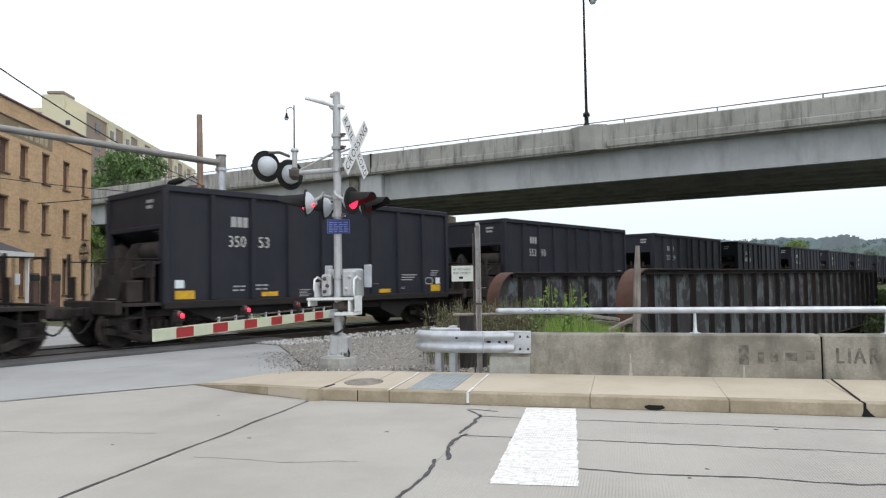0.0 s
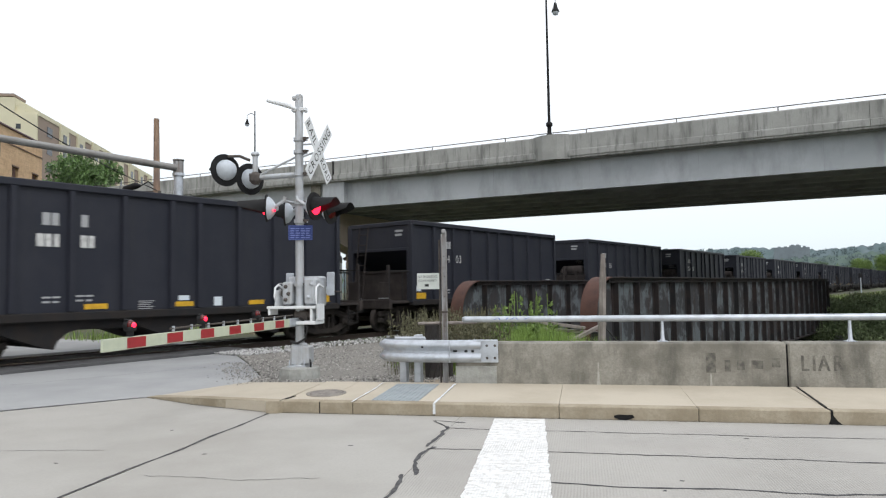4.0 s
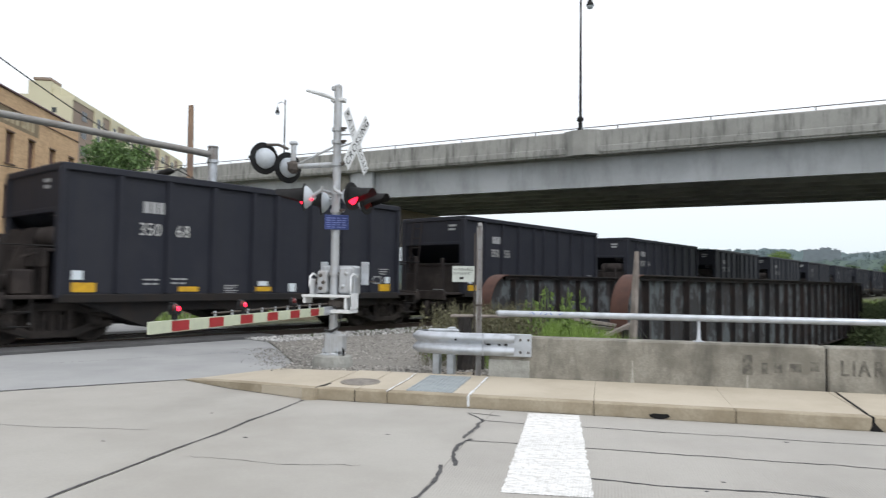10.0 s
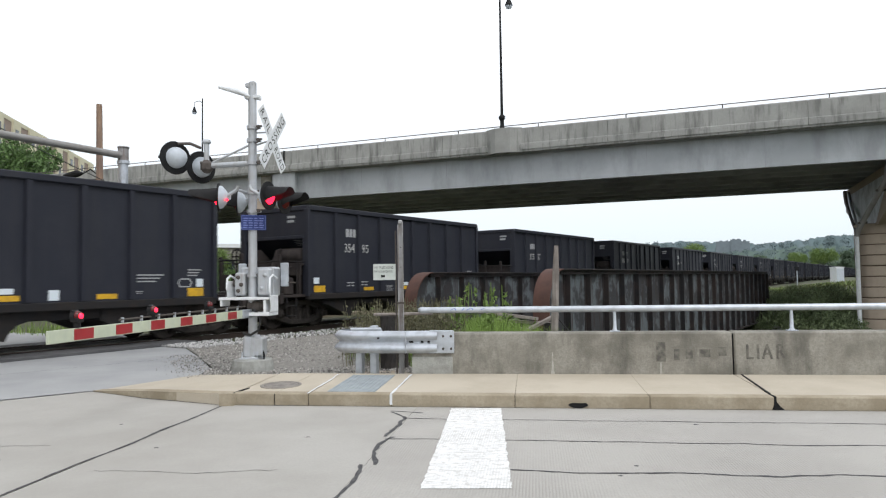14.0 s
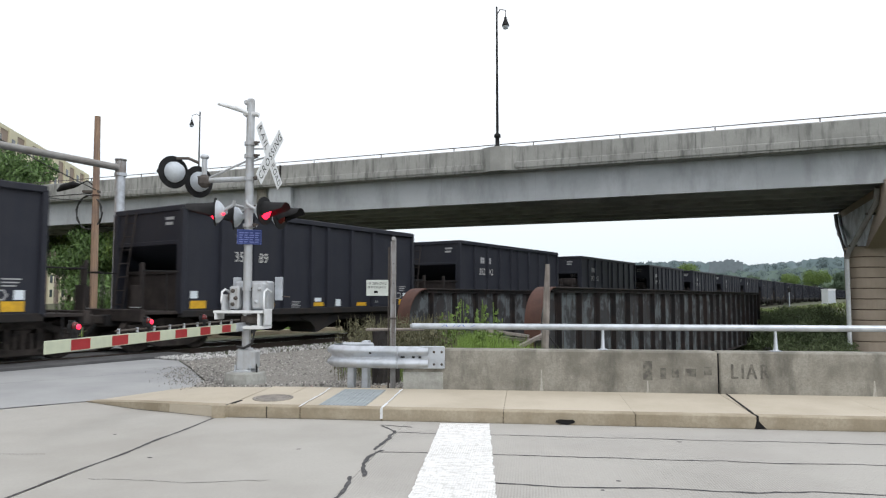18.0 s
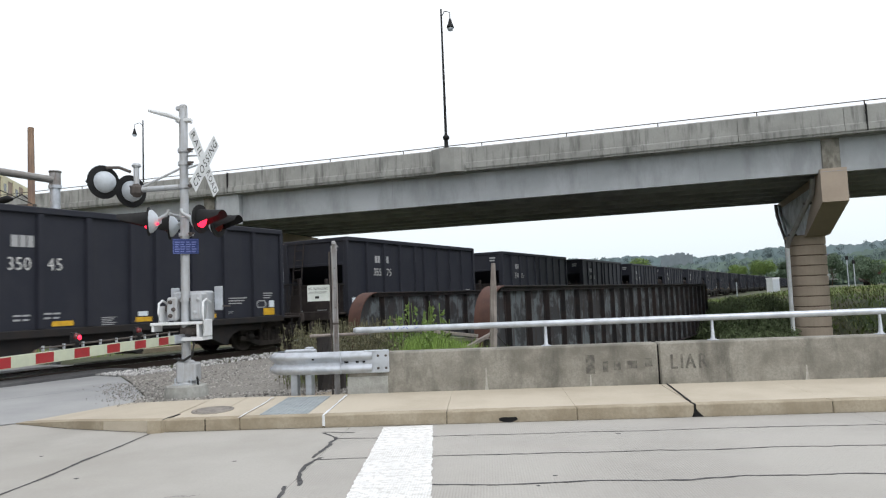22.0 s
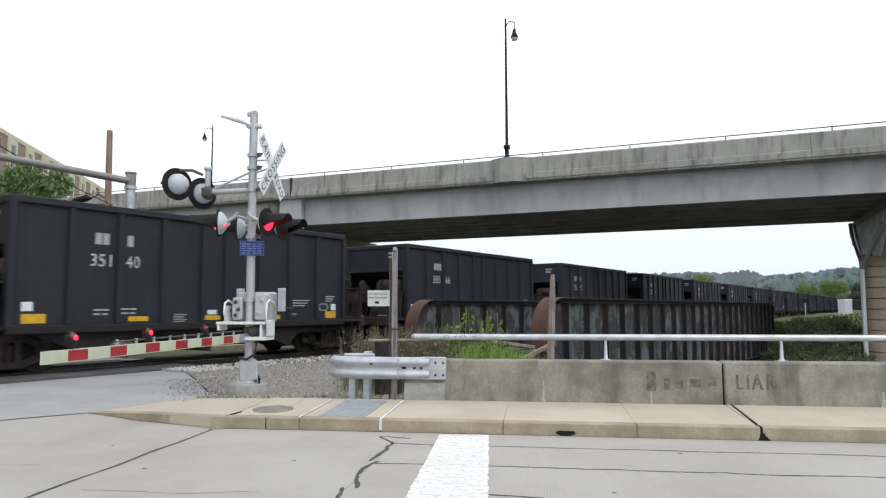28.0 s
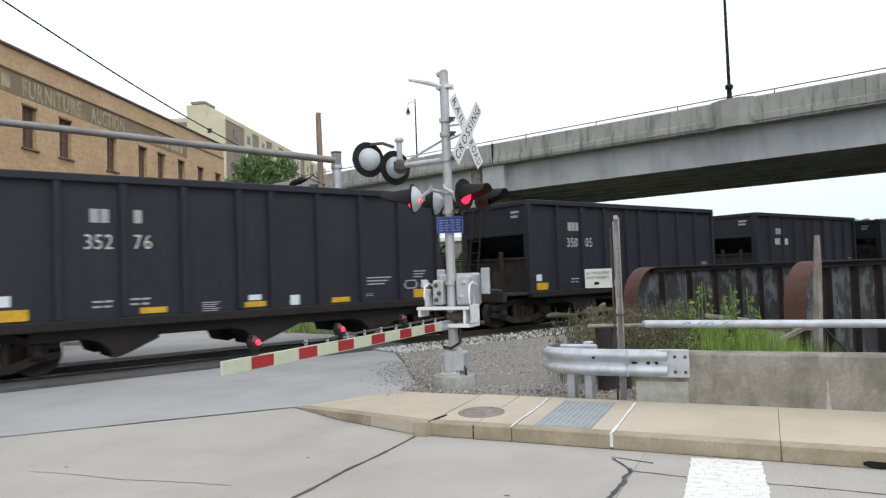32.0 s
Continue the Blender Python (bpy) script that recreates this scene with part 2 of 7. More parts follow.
POLE = material("w_brown_pole_timber", (0.33, 0.225, 0.155), 0.9, second=(0.20, 0.145, 0.125), scale=1.2, amount=0.8, streak=(0.15, 0.10, 0.075), streak_amount=0.7, streak_scale=(20, 20, 0.6), bump=0.3, bump_scale=30)
RUSTY_POST = material("w_rust_streaked_post", (0.36, 0.36, 0.365), 0.65, metal=0.3, second=(0.22, 0.20, 0.185), scale=4, amount=0.8, streak=(0.13, 0.085, 0.06), streak_amount=0.8, streak_scale=(16, 16, 1.2), bump=0.15)
GRAVEL_BED = material("w_gravel_bed", (0.225, 0.212, 0.192), 0.95, second=(0.31, 0.29, 0.26), scale=14, amount=0.9, fine=(0.12, 0.115, 0.105), fine_amount=0.7, bump=0.9, bump_scale=28)
STONE = material("ballast_stone", (0.335, 0.322, 0.30), 0.9, second=(0.21, 0.20, 0.185), scale=20, amount=0.7, bump=0.2, island=0.6)
DIRT = material("w_ground_earth", (0.09, 0.08, 0.054), 0.95, second=(0.042, 0.07, 0.022), scale=0.35, amount=0.95, fine=(0.07, 0.085, 0.035), fine_amount=0.6, bump=0.5, bump_scale=5)
LEAF = material("leaf_green", (0.095, 0.165, 0.045), 0.6, second=(0.06, 0.115, 0.03), scale=1.5, amount=0.7, bump=0, island=0.45)
LEAF_LIGHT = material("leaf_light_green", (0.14, 0.21, 0.045), 0.6, second=(0.09, 0.155, 0.03), scale=1.5, amount=0.7, bump=0, island=0.4)
# distance haze is mixed into the next two base colours
LEAF_FAR = material("haze_tinted_leaf", (0.115, 0.165, 0.10), 0.8, second=(0.08, 0.125, 0.085), scale=0.05, amount=0.8, bump=0, island=0.35)
HILL = material("w_haze_tinted_hillside", (0.125, 0.165, 0.18), 0.95, second=(0.085, 0.12, 0.125), scale=0.03, amount=0.9, fine=(0.085, 0.13, 0.13), fine_amount=0.8, bump=0.0, bump_scale=0.12)
GRASS = material("grass_blade", (0.19, 0.29, 0.06), 0.7, bump=0, island=0.4)
BANK = material("bank_grass_blade", (0.13, 0.19, 0.05), 0.75, second=(0.17, 0.16, 0.075), scale=0.3, amount=0.8, bump=0, island=0.4)
DRY = material("dry_weed_stem", (0.12, 0.115, 0.065), 0.85, bump=0, island=0.4)
BARK = material("bark", (0.075, 0.058, 0.042), 0.95, second=(0.045, 0.036, 0.028), scale=6, amount=0.7, bump=0.4, bump_scale=15)
RAIL = material("rail_steel", (0.06, 0.045, 0.038), 0.6, metal=0.5, bump=0.1)
RAIL_TOP = material("rail_running_surface", (0.45, 0.45, 0.46), 0.25, metal=1.0, bump=0)
WIRE = material("black_cable", (0.02, 0.02, 0.02), 0.6, bump=0)
GRAFFITI = material("faded_black_spray", (0.10, 0.095, 0.083), 0.9, second=(0.21, 0.198, 0.168), scale=11, amount=0.85, bump=0)
IRON = material("cast_iron", (0.11, 0.095, 0.085), 0.7, metal=0.4, second=(0.07, 0.06, 0.055), scale=12, amount=0.7, bump=0.2)
COVER = material("w_weathered_cover_iron", (0.27, 0.245, 0.215), 0.8, second=(0.17, 0.155, 0.14), scale=9, amount=0.8, fine=(0.15, 0.14, 0.125), bump=0.3, bump_scale=50)
MAT_BLUE = material("blue_grey_tactile_mat", (0.315, 0.35, 0.365), 0.85, second=(0.25, 0.28, 0.29), scale=5, amount=0.6, bump=0.05)
ROOF_DARK = material("dark_roofing", (0.06, 0.058, 0.07), 0.8, second=(0.045, 0.045, 0.05), scale=2, bump=0)
FOOTING = material("w_pale_footing_concrete", (0.36, 0.365, 0.34), 0.95, second=(0.25, 0.25, 0.23), scale=5, amount=0.8, fine=(0.2, 0.2, 0.19), bump=0.5, bump_scale=22)
ARM_STEEL = material("w_dull_grey_arm_steel", (0.30, 0.295, 0.285), 0.7, metal=0.2, second=(0.22, 0.20, 0.185), scale=1.5, amount=0.7, bump=0.1)
CREOSOTE = material("w_creosoted_timber", (0.028, 0.025, 0.024), 0.85, second=(0.05, 0.043, 0.038), scale=5, amount=0.7, bump=0.3, bump_scale=25)
BALLAST = material("pale_ballast_stone", (0.46, 0.455, 0.45), 0.9, second=(0.30, 0.295, 0.285), scale=18, amount=0.7, bump=0.2, island=0.45)
SAND = material("w_sandy_soil", (0.36, 0.305, 0.225), 0.95, second=(0.25, 0.215, 0.165), scale=5, amount=0.8, fine=(0.2, 0.17, 0.13), bump=0.4, bump_scale=40)
LIME = material("w_lime_stain", (0.42, 0.405, 0.365), 0.95, second=(0.28, 0.265, 0.225), scale=12, amount=0.7, bump=0.1)
BLUE_INK = material("blue_spray_scrawl", (0.08, 0.14, 0.42), 0.7, bump=0)
CAR_END = material("dusty_car_end", (0.030, 0.025, 0.024), 0.9, second=(0.052, 0.043, 0.039), scale=2.2, amount=0.8, streak=(0.03, 0.025, 0.024), streak_amount=0.6, streak_scale=(5, 5, 0.6), bump=0.1, spec=0.25)
CAP_FACE = material("w_pale_cap_face", (0.74, 0.78, 0.82), 0.9, second=(0.42, 0.44, 0.46), scale=1.2, amount=0.8, fine=(0.4, 0.41, 0.42), bump=0.15, bump_scale=15)
BUSH = material("bush_green", (0.135, 0.175, 0.08), 0.75, second=(0.10, 0.13, 0.065), scale=0.5, amount=0.8, bump=0, island=0.5)
# aerial haze painted into the colours of ridge trees, crowns and masonry
HILL_TREES = material("w_haze_tinted_hill_trees", (0.095, 0.135, 0.12), 0.95, second=(0.06, 0.095, 0.08), scale=0.05, amount=0.9, fine=(0.075, 0.115, 0.09), fine_amount=0.8, bump=0.0, bump_scale=0.15)
HILL_LEAF = material("haze_tinted_ridge_leaf", (0.135, 0.178, 0.185), 0.9, second=(0.115, 0.155, 0.155), scale=0.02, amount=0.8, bump=0, island=0.08)
HILL_BLOCK = material("w_haze_tinted_masonry", (0.20, 0.235, 0.26), 0.95, second=(0.16, 0.19, 0.21), scale=0.3, amount=0.6, bump=0)
# flat black painted for the unlit inside of openings; also dark joints
DARK_VOID = material("painted_dark_opening", (0.008, 0.008, 0.008), 1.0, bump=0)


def add_tines(m, shade_and_wear):
    """Fine transverse grooves, about 2 cm apart, along the road's width."""
    n, l = m.node_tree.nodes, m.node_tree.links
    geo = n.new("ShaderNodeNewGeometry")
    mp = n.new("ShaderNodeMapping")
    mp.inputs["Rotation"].default_value = (0, 0, radians(7.5))
    wv = n.new("ShaderNodeTexWave")
    wv.bands_direction = "X"
    wv.inputs["Scale"].default_value = 13.0
    wv.inputs["Distortion"].default_value = 0.6
    wv.inputs["Detail Scale"].default_value = 3.0
    l.new(geo.outputs["Position"], mp.inputs["Vector"])
    l.new(mp.outputs[0], wv.inputs["Vector"])
    b = n["Principled BSDF"]
    old = b.inputs["Normal"].links[0].from_node
    bp = n.new("ShaderNodeBump")
    bp.inputs["Strength"].default_value, bp.inputs["Distance"].default_value = 0.22, 0.008
    l.new(wv.outputs["Fac"], bp.inputs["Height"])
    l.new(old.outputs[0], bp.inputs["Normal"])
    l.new(bp.outputs[0], b.inputs["Normal"])
    # groove shade painted into the colour in patches; on the marking, lost paint
    worn = n.new("ShaderNodeTexNoise")
    worn.inputs["Scale"].default_value = 0.55
    l.new(geo.outputs["Position"], worn.inputs["Vector"])
    deep = n.new("ShaderNodeMapRange")
    deep.inputs["From Min"].default_value, deep.inputs["From Max"].default_value = 0.45, 0.1
    l.new(wv.outputs["Fac"], deep.inputs["Value"])
    keep = n.new("ShaderNodeMapRange")
    keep.inputs["From Min"].default_value, keep.inputs["From Max"].default_value = 0.47, 0.66
    keep.inputs["To Min"].default_value, keep.inputs["To Max"].default_value = 0.04, 0.7
    l.new(worn.outputs["Fac"], keep.inputs["Value"])
    both = n.new("ShaderNodeMath")
    both.operation = "MULTIPLY"
    l.new(deep.outputs[0], both.inputs[0])
    l.new(keep.outputs[0], both.inputs[1])
    mx = n.new("ShaderNodeMix")
    mx.data_type = "RGBA"
    l.new(both.outputs[0], mx.inputs[0])
    l.new(b.inputs["Base Color"].links[0].from_socket, mx.inputs[6])
    mx.inputs[7].default_value = (*shade_and_wear, 1)
    l.new(mx.outputs[2], b.inputs["Base Color"])


add_tines(ROAD_TINED, (0.275, 0.264, 0.242))
add_tines(ROAD_PAINT, (0.46, 0.45, 0.425))


# ---- mesh helpers ----
class Solid:
    """Collects vertices and faces of one mesh."""

    def __init__(self):
        self.v, self.f, self.smooth = [], [], set()

    def add(self, verts, faces, smooth=False):
        o = len(self.v)
        self.v += [tuple(p) for p in verts]
        for f in faces:
            if smooth:
                self.smooth.add(len(self.f))
            self.f.append([i + o for i in f])
        return self

    def box(self, x0, x1, y0, y1, z0, z1, m=None, c=0.0):
        """A box, its edges chamfered by c."""
        lo, hi = (min(x0, x1), min(y0, y1), min(z0, z1)), (max(x0, x1), max(y0, y1), max(z0, z1))
        if c <= 0:
            vs = [Vector((hi[0] if i & 1 else lo[0], hi[1] if i & 2 else lo[1], hi[2] if i & 4 else lo[2])) for i in range(8)]
            fs = [(0, 2, 3, 1), (4, 5, 7, 6), (0, 1, 5, 4), (2, 6, 7, 3), (0, 4, 6, 2), (1, 3, 7, 5)]
        else:
            vs, key = [], {}
            for i in range(8):
                s = [1 if i >> k & 1 else -1 for k in range(3)]
                for a in range(3):
                    p = [(hi[k] if s[k] > 0 else lo[k]) - (0 if k == a else s[k] * c) for k in range(3)]
                    key[i, a] = len(vs)
                    vs.append(Vector(p))
            fs = []
            for a in range(3):
                b, d = (a + 1) % 3, (a + 2) % 3
                for s in (0, 1):
                    q = [s << a | i << b | j << d for i, j in ((0, 0), (1, 0), (1, 1), (0, 1))]
                    fs.append([key[i, a] for i in (q if s else q[::-1])])
                for i in (0, 1):
                    for j in (0, 1):
                        e0 = i << b | j << d
                        e1 = e0 | 1 << a
                        r = [key[e0, b], key[e1, b], key[e1, d], key[e0, d]]
                        fs.append(r if (i == j) else r[::-1])
            for i in range(8):
                t = [key[i, 0], key[i, 1], key[i, 2]]
                fs.append(t if bin(i).count("1") % 2 else t[::-1])
        if m is not None:
            vs = [m @ p for p in vs]
        return self.add(vs, fs)

    def prism(self, pts, z0, z1, m=None):
        """A polygon (x, y), anticlockwise, raised from z0 to z1."""
        k = len(pts)
        vs = [Vector((*p[:2], z0)) for p in pts] + [Vector((*p[:2], z1)) for p in pts]
        if m is not None:
            vs = [m @ p for p in vs]
        return self.add(vs, [list(range(k))[::-1], list(range(k, 2 * k))] + [[i, (i + 1) % k, k + (i + 1) % k, k + i] for i in range(k)])

    def tube(self, path, r, seg=10, cap=True, smooth=True):
        """A round bar along a path; r is one radius or one for each point."""
        path = [Vector(p) for p in path]
        rs = r if isinstance(r, (list, tuple)) else [r] * len(path)
        vs = []
        for i, p in enumerate(path):
            d = (path[min(i + 1, len(path) - 1)] - path[max(i - 1, 0)]).normalized()
            side = d.cross(Vector((0, 0, 1)))
            side = side.normalized() if side.length > 1e-3 else Vector((1, 0, 0))
            up = side.cross(d)
            vs += [p + (side * math.cos(2 * math.pi * k / seg) + up * math.sin(2 * math.pi * k / seg)) * rs[i] for k in range(seg)]
        o = len(path) - 1
        self.add(vs, [[i * seg + k, i * seg + (k + 1) % seg, (i + 1) * seg + (k + 1) % seg, (i + 1) * seg + k][::-1] for i in range(o) for k in range(seg)], smooth)
        if cap:
            self.add(vs[:seg], [list(range(seg))])
            self.add(vs[-seg:], [list(range(seg))[::-1]])
        return self

    def lathe(self, profile, m, seg=20, smooth=True):
        """A profile of (radius, height) turned round the z axis of m."""
        vs = [m @ Vector((r * math.cos(2 * math.pi * k / seg), r * math.sin(2 * math.pi * k / seg), h)) for r, h in profile for k in range(seg)]
        return self.add(vs, [[i * seg + k, i * seg + (k + 1) % seg, (i + 1) * seg + (k + 1) % seg, (i + 1) * seg + k] for i in range(len(profile) - 1) for k in range(seg)], smooth)

    def sheet(self, rows, smooth=False):
        """A net of points, row by row."""
        w = len(rows[0])
        return self.add([p for r in rows for p in r], [[i * w + k, i * w + k + 1, (i + 1) * w + k + 1, (i + 1) * w + k] for i in range(len(rows) - 1) for k in range(w - 1)], smooth)

    def mesh(self, name, mat):
        me = bpy.data.meshes.new(name)
        me.from_pydata(self.v, [], self.f)
        if self.smooth:
            me.polygons.foreach_set("use_smooth", [i in self.smooth for i in range(len(self.f))])
        me.materials.append(mat)
        me.update()
        return me


def part(name, solid, mat, parent=None, label="", m=None):
    """Links a solid as one mesh object under a thing or part."""
    data = solid if isinstance(solid, bpy.types.Mesh) else solid.mesh(name, mat)
    ob = new(name, data)
    if parent is not None:
        ob.parent = parent
    if m is not None:
        ob.matrix_basis = m
    if label:
        ob["label"] = label
    return ob


def thing(name, m, label, category, group="", kind=""):
    ob = new(name)
    ob.empty_display_size = 0.2
    ob.matrix_basis = m
    return tagged(ob, label, category, group, kind)


GLYPHS = {}


def glyph(ch):
    if ch not in GLYPHS:
        cu = bpy.data.curves.new("glyph", "FONT")
        cu.body, cu.resolution_u = ch, 3
        ob = bpy.data.objects.new("glyph", cu)
        scene.collection.objects.link(ob)
        me = bpy.data.meshes.new_from_object(ob.evaluated_get(bpy.context.evaluated_depsgraph_get()))
        vs, fs = [v.co.copy() for v in me.vertices], [list(p.vertices) for p in me.polygons]
        bpy.data.objects.remove(ob)
        w = max((v.x for v in vs), default=0.3)
        GLYPHS[ch] = (vs, fs, w)
    return GLYPHS[ch]


def lettering(solid, text, height, m, width=None, gap=0.10):
    """Lays text into a solid, in the xy plane of m, from the origin to the right; height is that of the capitals."""
    k, x, runs = height / 0.69, 0.0, []
    for ch in text:
        if ch == " ":
            x += 0.35
            continue
        vs, fs, w = glyph(ch)
        runs.append((vs, fs, x))
        x += w + gap
    sx = width / max(x - gap, 0.1) if width else k
    for vs, fs, x0 in runs:
        solid.add([m @ Vector(((v.x + x0) * sx, v.y * k, 0)) for v in vs], fs)
    return (x - gap) * sx


def bars(solid, w, h, lines, m, fill=0.55, pieces=1):
    """Illegible writing: plain bars."""
    for i in range(lines):
        y0 = h - (i + 0.8) * h / lines
        for p in range(pieces):
            a, b = w * (p + 0.06) / pieces, w * (p + 0.92 - 0.12 * ((i + p) % 3)) / pieces
            solid.add([m @ Vector(q) for q in ((a, y0, 0), (b, y0, 0), (b, y0 + fill * h / lines, 0), (a, y0 + fill * h / lines, 0))], [(0, 1, 2, 3)])


# Axes of the plan: road (u along the kerb, v away from the camera), track (x away along the track), viaduct.
ROADM = pose(-0.73, 8.66, 0, 0, 0, -7.5)
TRACK_YAW = 56.46
TRACKM = pose(-12.41, 12.43, 0, 0, 0, TRACK_YAW)
VIAM = pose(0.0, 42.0, 0, 0, 0, -21.8)
RAIL_Z = 0.10


# ---- ground ----
def smooth_step(a, b, x):
    k = min(1.0, max(0.0, (x - a) / (b - a)))
    return k * k * (3 - 2 * k)


ROAD_INV, TRACK_INV = ROADM.inverted(), TRACKM.inverted()


def ground_height(x, y):
    """Level land with a shallow creek bed behind the parapet, and a low bank beyond it."""
    u, v, _ = ROAD_INV @ Vector((x, y, 0))
    s, n, _ = TRACK_INV @ Vector((x, y, 0))
    z = -0.06
    dip = smooth_step(2.0, 4.6, v) * smooth_step(-0.3, 4.5, u) * smooth_step(-3.2, -6.5, n) * (1 - smooth_step(41, 52, s + 0.25 * n))
    z -= 3.0 * dip
    bank = smooth_step(46, 60, s + 0.25 * n) * smooth_step(-6, -14, n)
    z += 0.75 * bank * (1 + 0.3 * math.sin(x * 0.31) * math.sin(y * 0.23))
    if dip > 0.02:
        z += 0.25 * noise.noise((x * 0.35, y * 0.35, 0)) * dip
    return z


def build_ground():
    def steps(lo, hi):
        near = [lo + i for i in range(int(hi - lo) + 1)]
        out = [-3000, -1500, -700, -350, -180, -110, -75, -55]
        return [o for o in out if o < lo] + near + [o for o in (70, 80, 95, 120, 180, 350, 700, 1500, 3000) if o > hi]
    xs, ys = steps(-40, 62), steps(-14, 72)
    g = Solid().sheet([[(x, y, ground_height(x, y)) for x in xs] for y in ys], True)
    tagged(part("ground", g, DIRT), "earth and rough grass with a shallow creek bed", "ground", kind="structure")


build_ground()


# ---- road, kerb, sidewalk, parapet ----
def wavy(a, b, width, step=0.07, amp=0.05, seed=0, m=None):
    """A crooked tar-filled crack from a to b, lying on the slab."""
    a, b = Vector((*a, 0)), Vector((*b, 0))
    k = max(2, int((b - a).length / step))
    side = (b - a).normalized().cross(Vector((0, 0, 1)))
    rows = []
    for i in range(k + 1):
        t = i / k
        p = a.lerp(b, t) + side * (amp * noise.noise((seed * 7.3, t * k * 0.09, 0.5)) * 1.7 + amp * 0.5 * noise.noise((seed, t * k * 0.45, 3)))
        w = width * (0.5 + 0.9 * abs(noise.noise((seed + 3, t * k * 0.33, 1))) + 0.9 * abs(noise.noise((seed + 5, t * k * 0.83, 2))))
        rows.append([p + side * w + Vector((0, 0, 0.003)), p - side * w + Vector((0, 0, 0.003))])
    s = Solid().sheet([[(m @ q if m else q) for q in r] for r in rows])
    return s


def build_road():
    road = thing("road", pose(0, 0, 0), "pale concrete road with tarred joints and cracks", "road", kind="structure")
    j = 0.012
    # slabs along the kerb line: u from far behind the crossing to the far right
    part("slab", Solid().box(-2.16 + j, 0.33 - 0.002, -7.6, -0.02, -0.3, 0, ROADM), ROAD, road)
    for u0, u1 in ((0.33, 6.3), (6.3, 12.4), (12.4, 18.5), (18.5, 24.6), (24.6, 60.0)):
        part("slab", Solid().box(u0 + 0.002, u1 - 0.002, -3.75, -0.02, -0.3, 0, ROADM), ROAD_TINED, road)
        part("slab", Solid().box(u0 + 0.002, u1 - 0.002, -7.6, -3.754, -0.3, 0, ROADM), ROAD_TINED, road)
    inv = ROADM.inverted()
    tip, left = (inv @ Vector(p) for p in ((-5.19, 10.21, 0), (-7.6, 8.3, 0)))
    corner = inv @ Vector((-2.75, 8.86, 0))
    part("slab", Solid().prism([(-2.16 - j, -7.6), (-2.16 - j, -0.02), (corner.x, corner.y), (tip.x, tip.y), (left.x, left.y), (left.x - 3.5, left.y - 3.0), (left.x - 3.5, -7.6)], -0.3, 0, ROADM), ROAD, road)
    # approach to the tracks
    t0, t1 = TRACKM @ Vector((-26, -1.9, 0)), TRACKM @ Vector((7.0, -1.9, 0))
    lw, bw = Vector((-7.6 - 0.02, 8.3 + 0.02, 0)), Vector((-4.1, 11.12, 0))
    tipw = Vector((-5.2, 10.235, 0))
    far_left = Vector((-13.5, 4.0, 0))
    part("approach_slab", Solid().prism([(tipw.x, tipw.y), (bw.x, bw.y), (-4.22, 12.5), (-5.3, 14.8), (-6.3, 16.75), (t1.x, t1.y), (t0.x, t0.y), (-40, -12), (far_left.x, far_left.y), (lw.x, lw.y)], -0.3, 0.006), APPROACH, road)
    t2, t3 = TRACKM @ Vector((-30, 1.9, 0)), TRACKM @ Vector((9, 1.9, 0))
    f0, f1 = TRACKM @ Vector((-40, 30, 0)), TRACKM @ Vector((4, 30, 0))
    part("far_slab", Solid().prism([(t2.x, t2.y), (t3.x, t3.y), (f1.x, f1.y), (f0.x, f0.y)], -0.3, 0.0), APPROACH, road)
    part("far_kerb", Solid().box(13, 60, 4.6, 4.9, -0.2, 0.12, TRACKM, 0.02), KERB, road)
    # pale strip added for the bright line along the far rail
    part("edge_beam", Solid().box(8.3, 24, 1.05, 1.2, -0.1, 0.12, TRACKM, 0.02), FOOTING, road, "pale strip beside the far rail")
    # kerbed grass island on the far side
    isle = pose(-15.95, 19.25, 0, 0, 0, 15.4)
    part("far_kerb", Solid().box(-16, 0, -0.12, 0.10, -0.1, 0.13, isle, 0.02), LIME, road, "pale kerb of a grass island")
    part("island_turf", Solid().prism([(-16, 0.11), (-0.02, 0.11), (-0.8, 2.6), (-16, 3.4)], -0.1, 0.11, isle), DIRT, road)
    turf, rnd = Solid(), random.Random(17)
    for _ in range(2600):
        p = isle @ Vector((-rnd.uniform(0.3, 15), rnd.uniform(0.15, 2.5), 0.1))
        a = rnd.random() * 6.28
        dx, dy, h = 0.03 * math.cos(a), 0.03 * math.sin(a), rnd.uniform(0.06, 0.2)
        turf.add([(p.x - dx, p.y - dy, p.z), (p.x + dx, p.y + dy, p.z), (p.x + dy, p.y - dx, p.z + h)], [(0, 1, 2)])
    tagged(part("island_grass", turf, BANK, road), kind="stuff")
    # crossing panels beside and between the rails
    for y0, y1 in ((-1.88, -0.85), (-0.66, 0.66), (0.85, 1.88)):
        part("crossing_panel", Solid().box(-32, 8.0, y0, y1, -0.2, RAIL_Z - 0.035, TRACKM), ASPHALT, road)
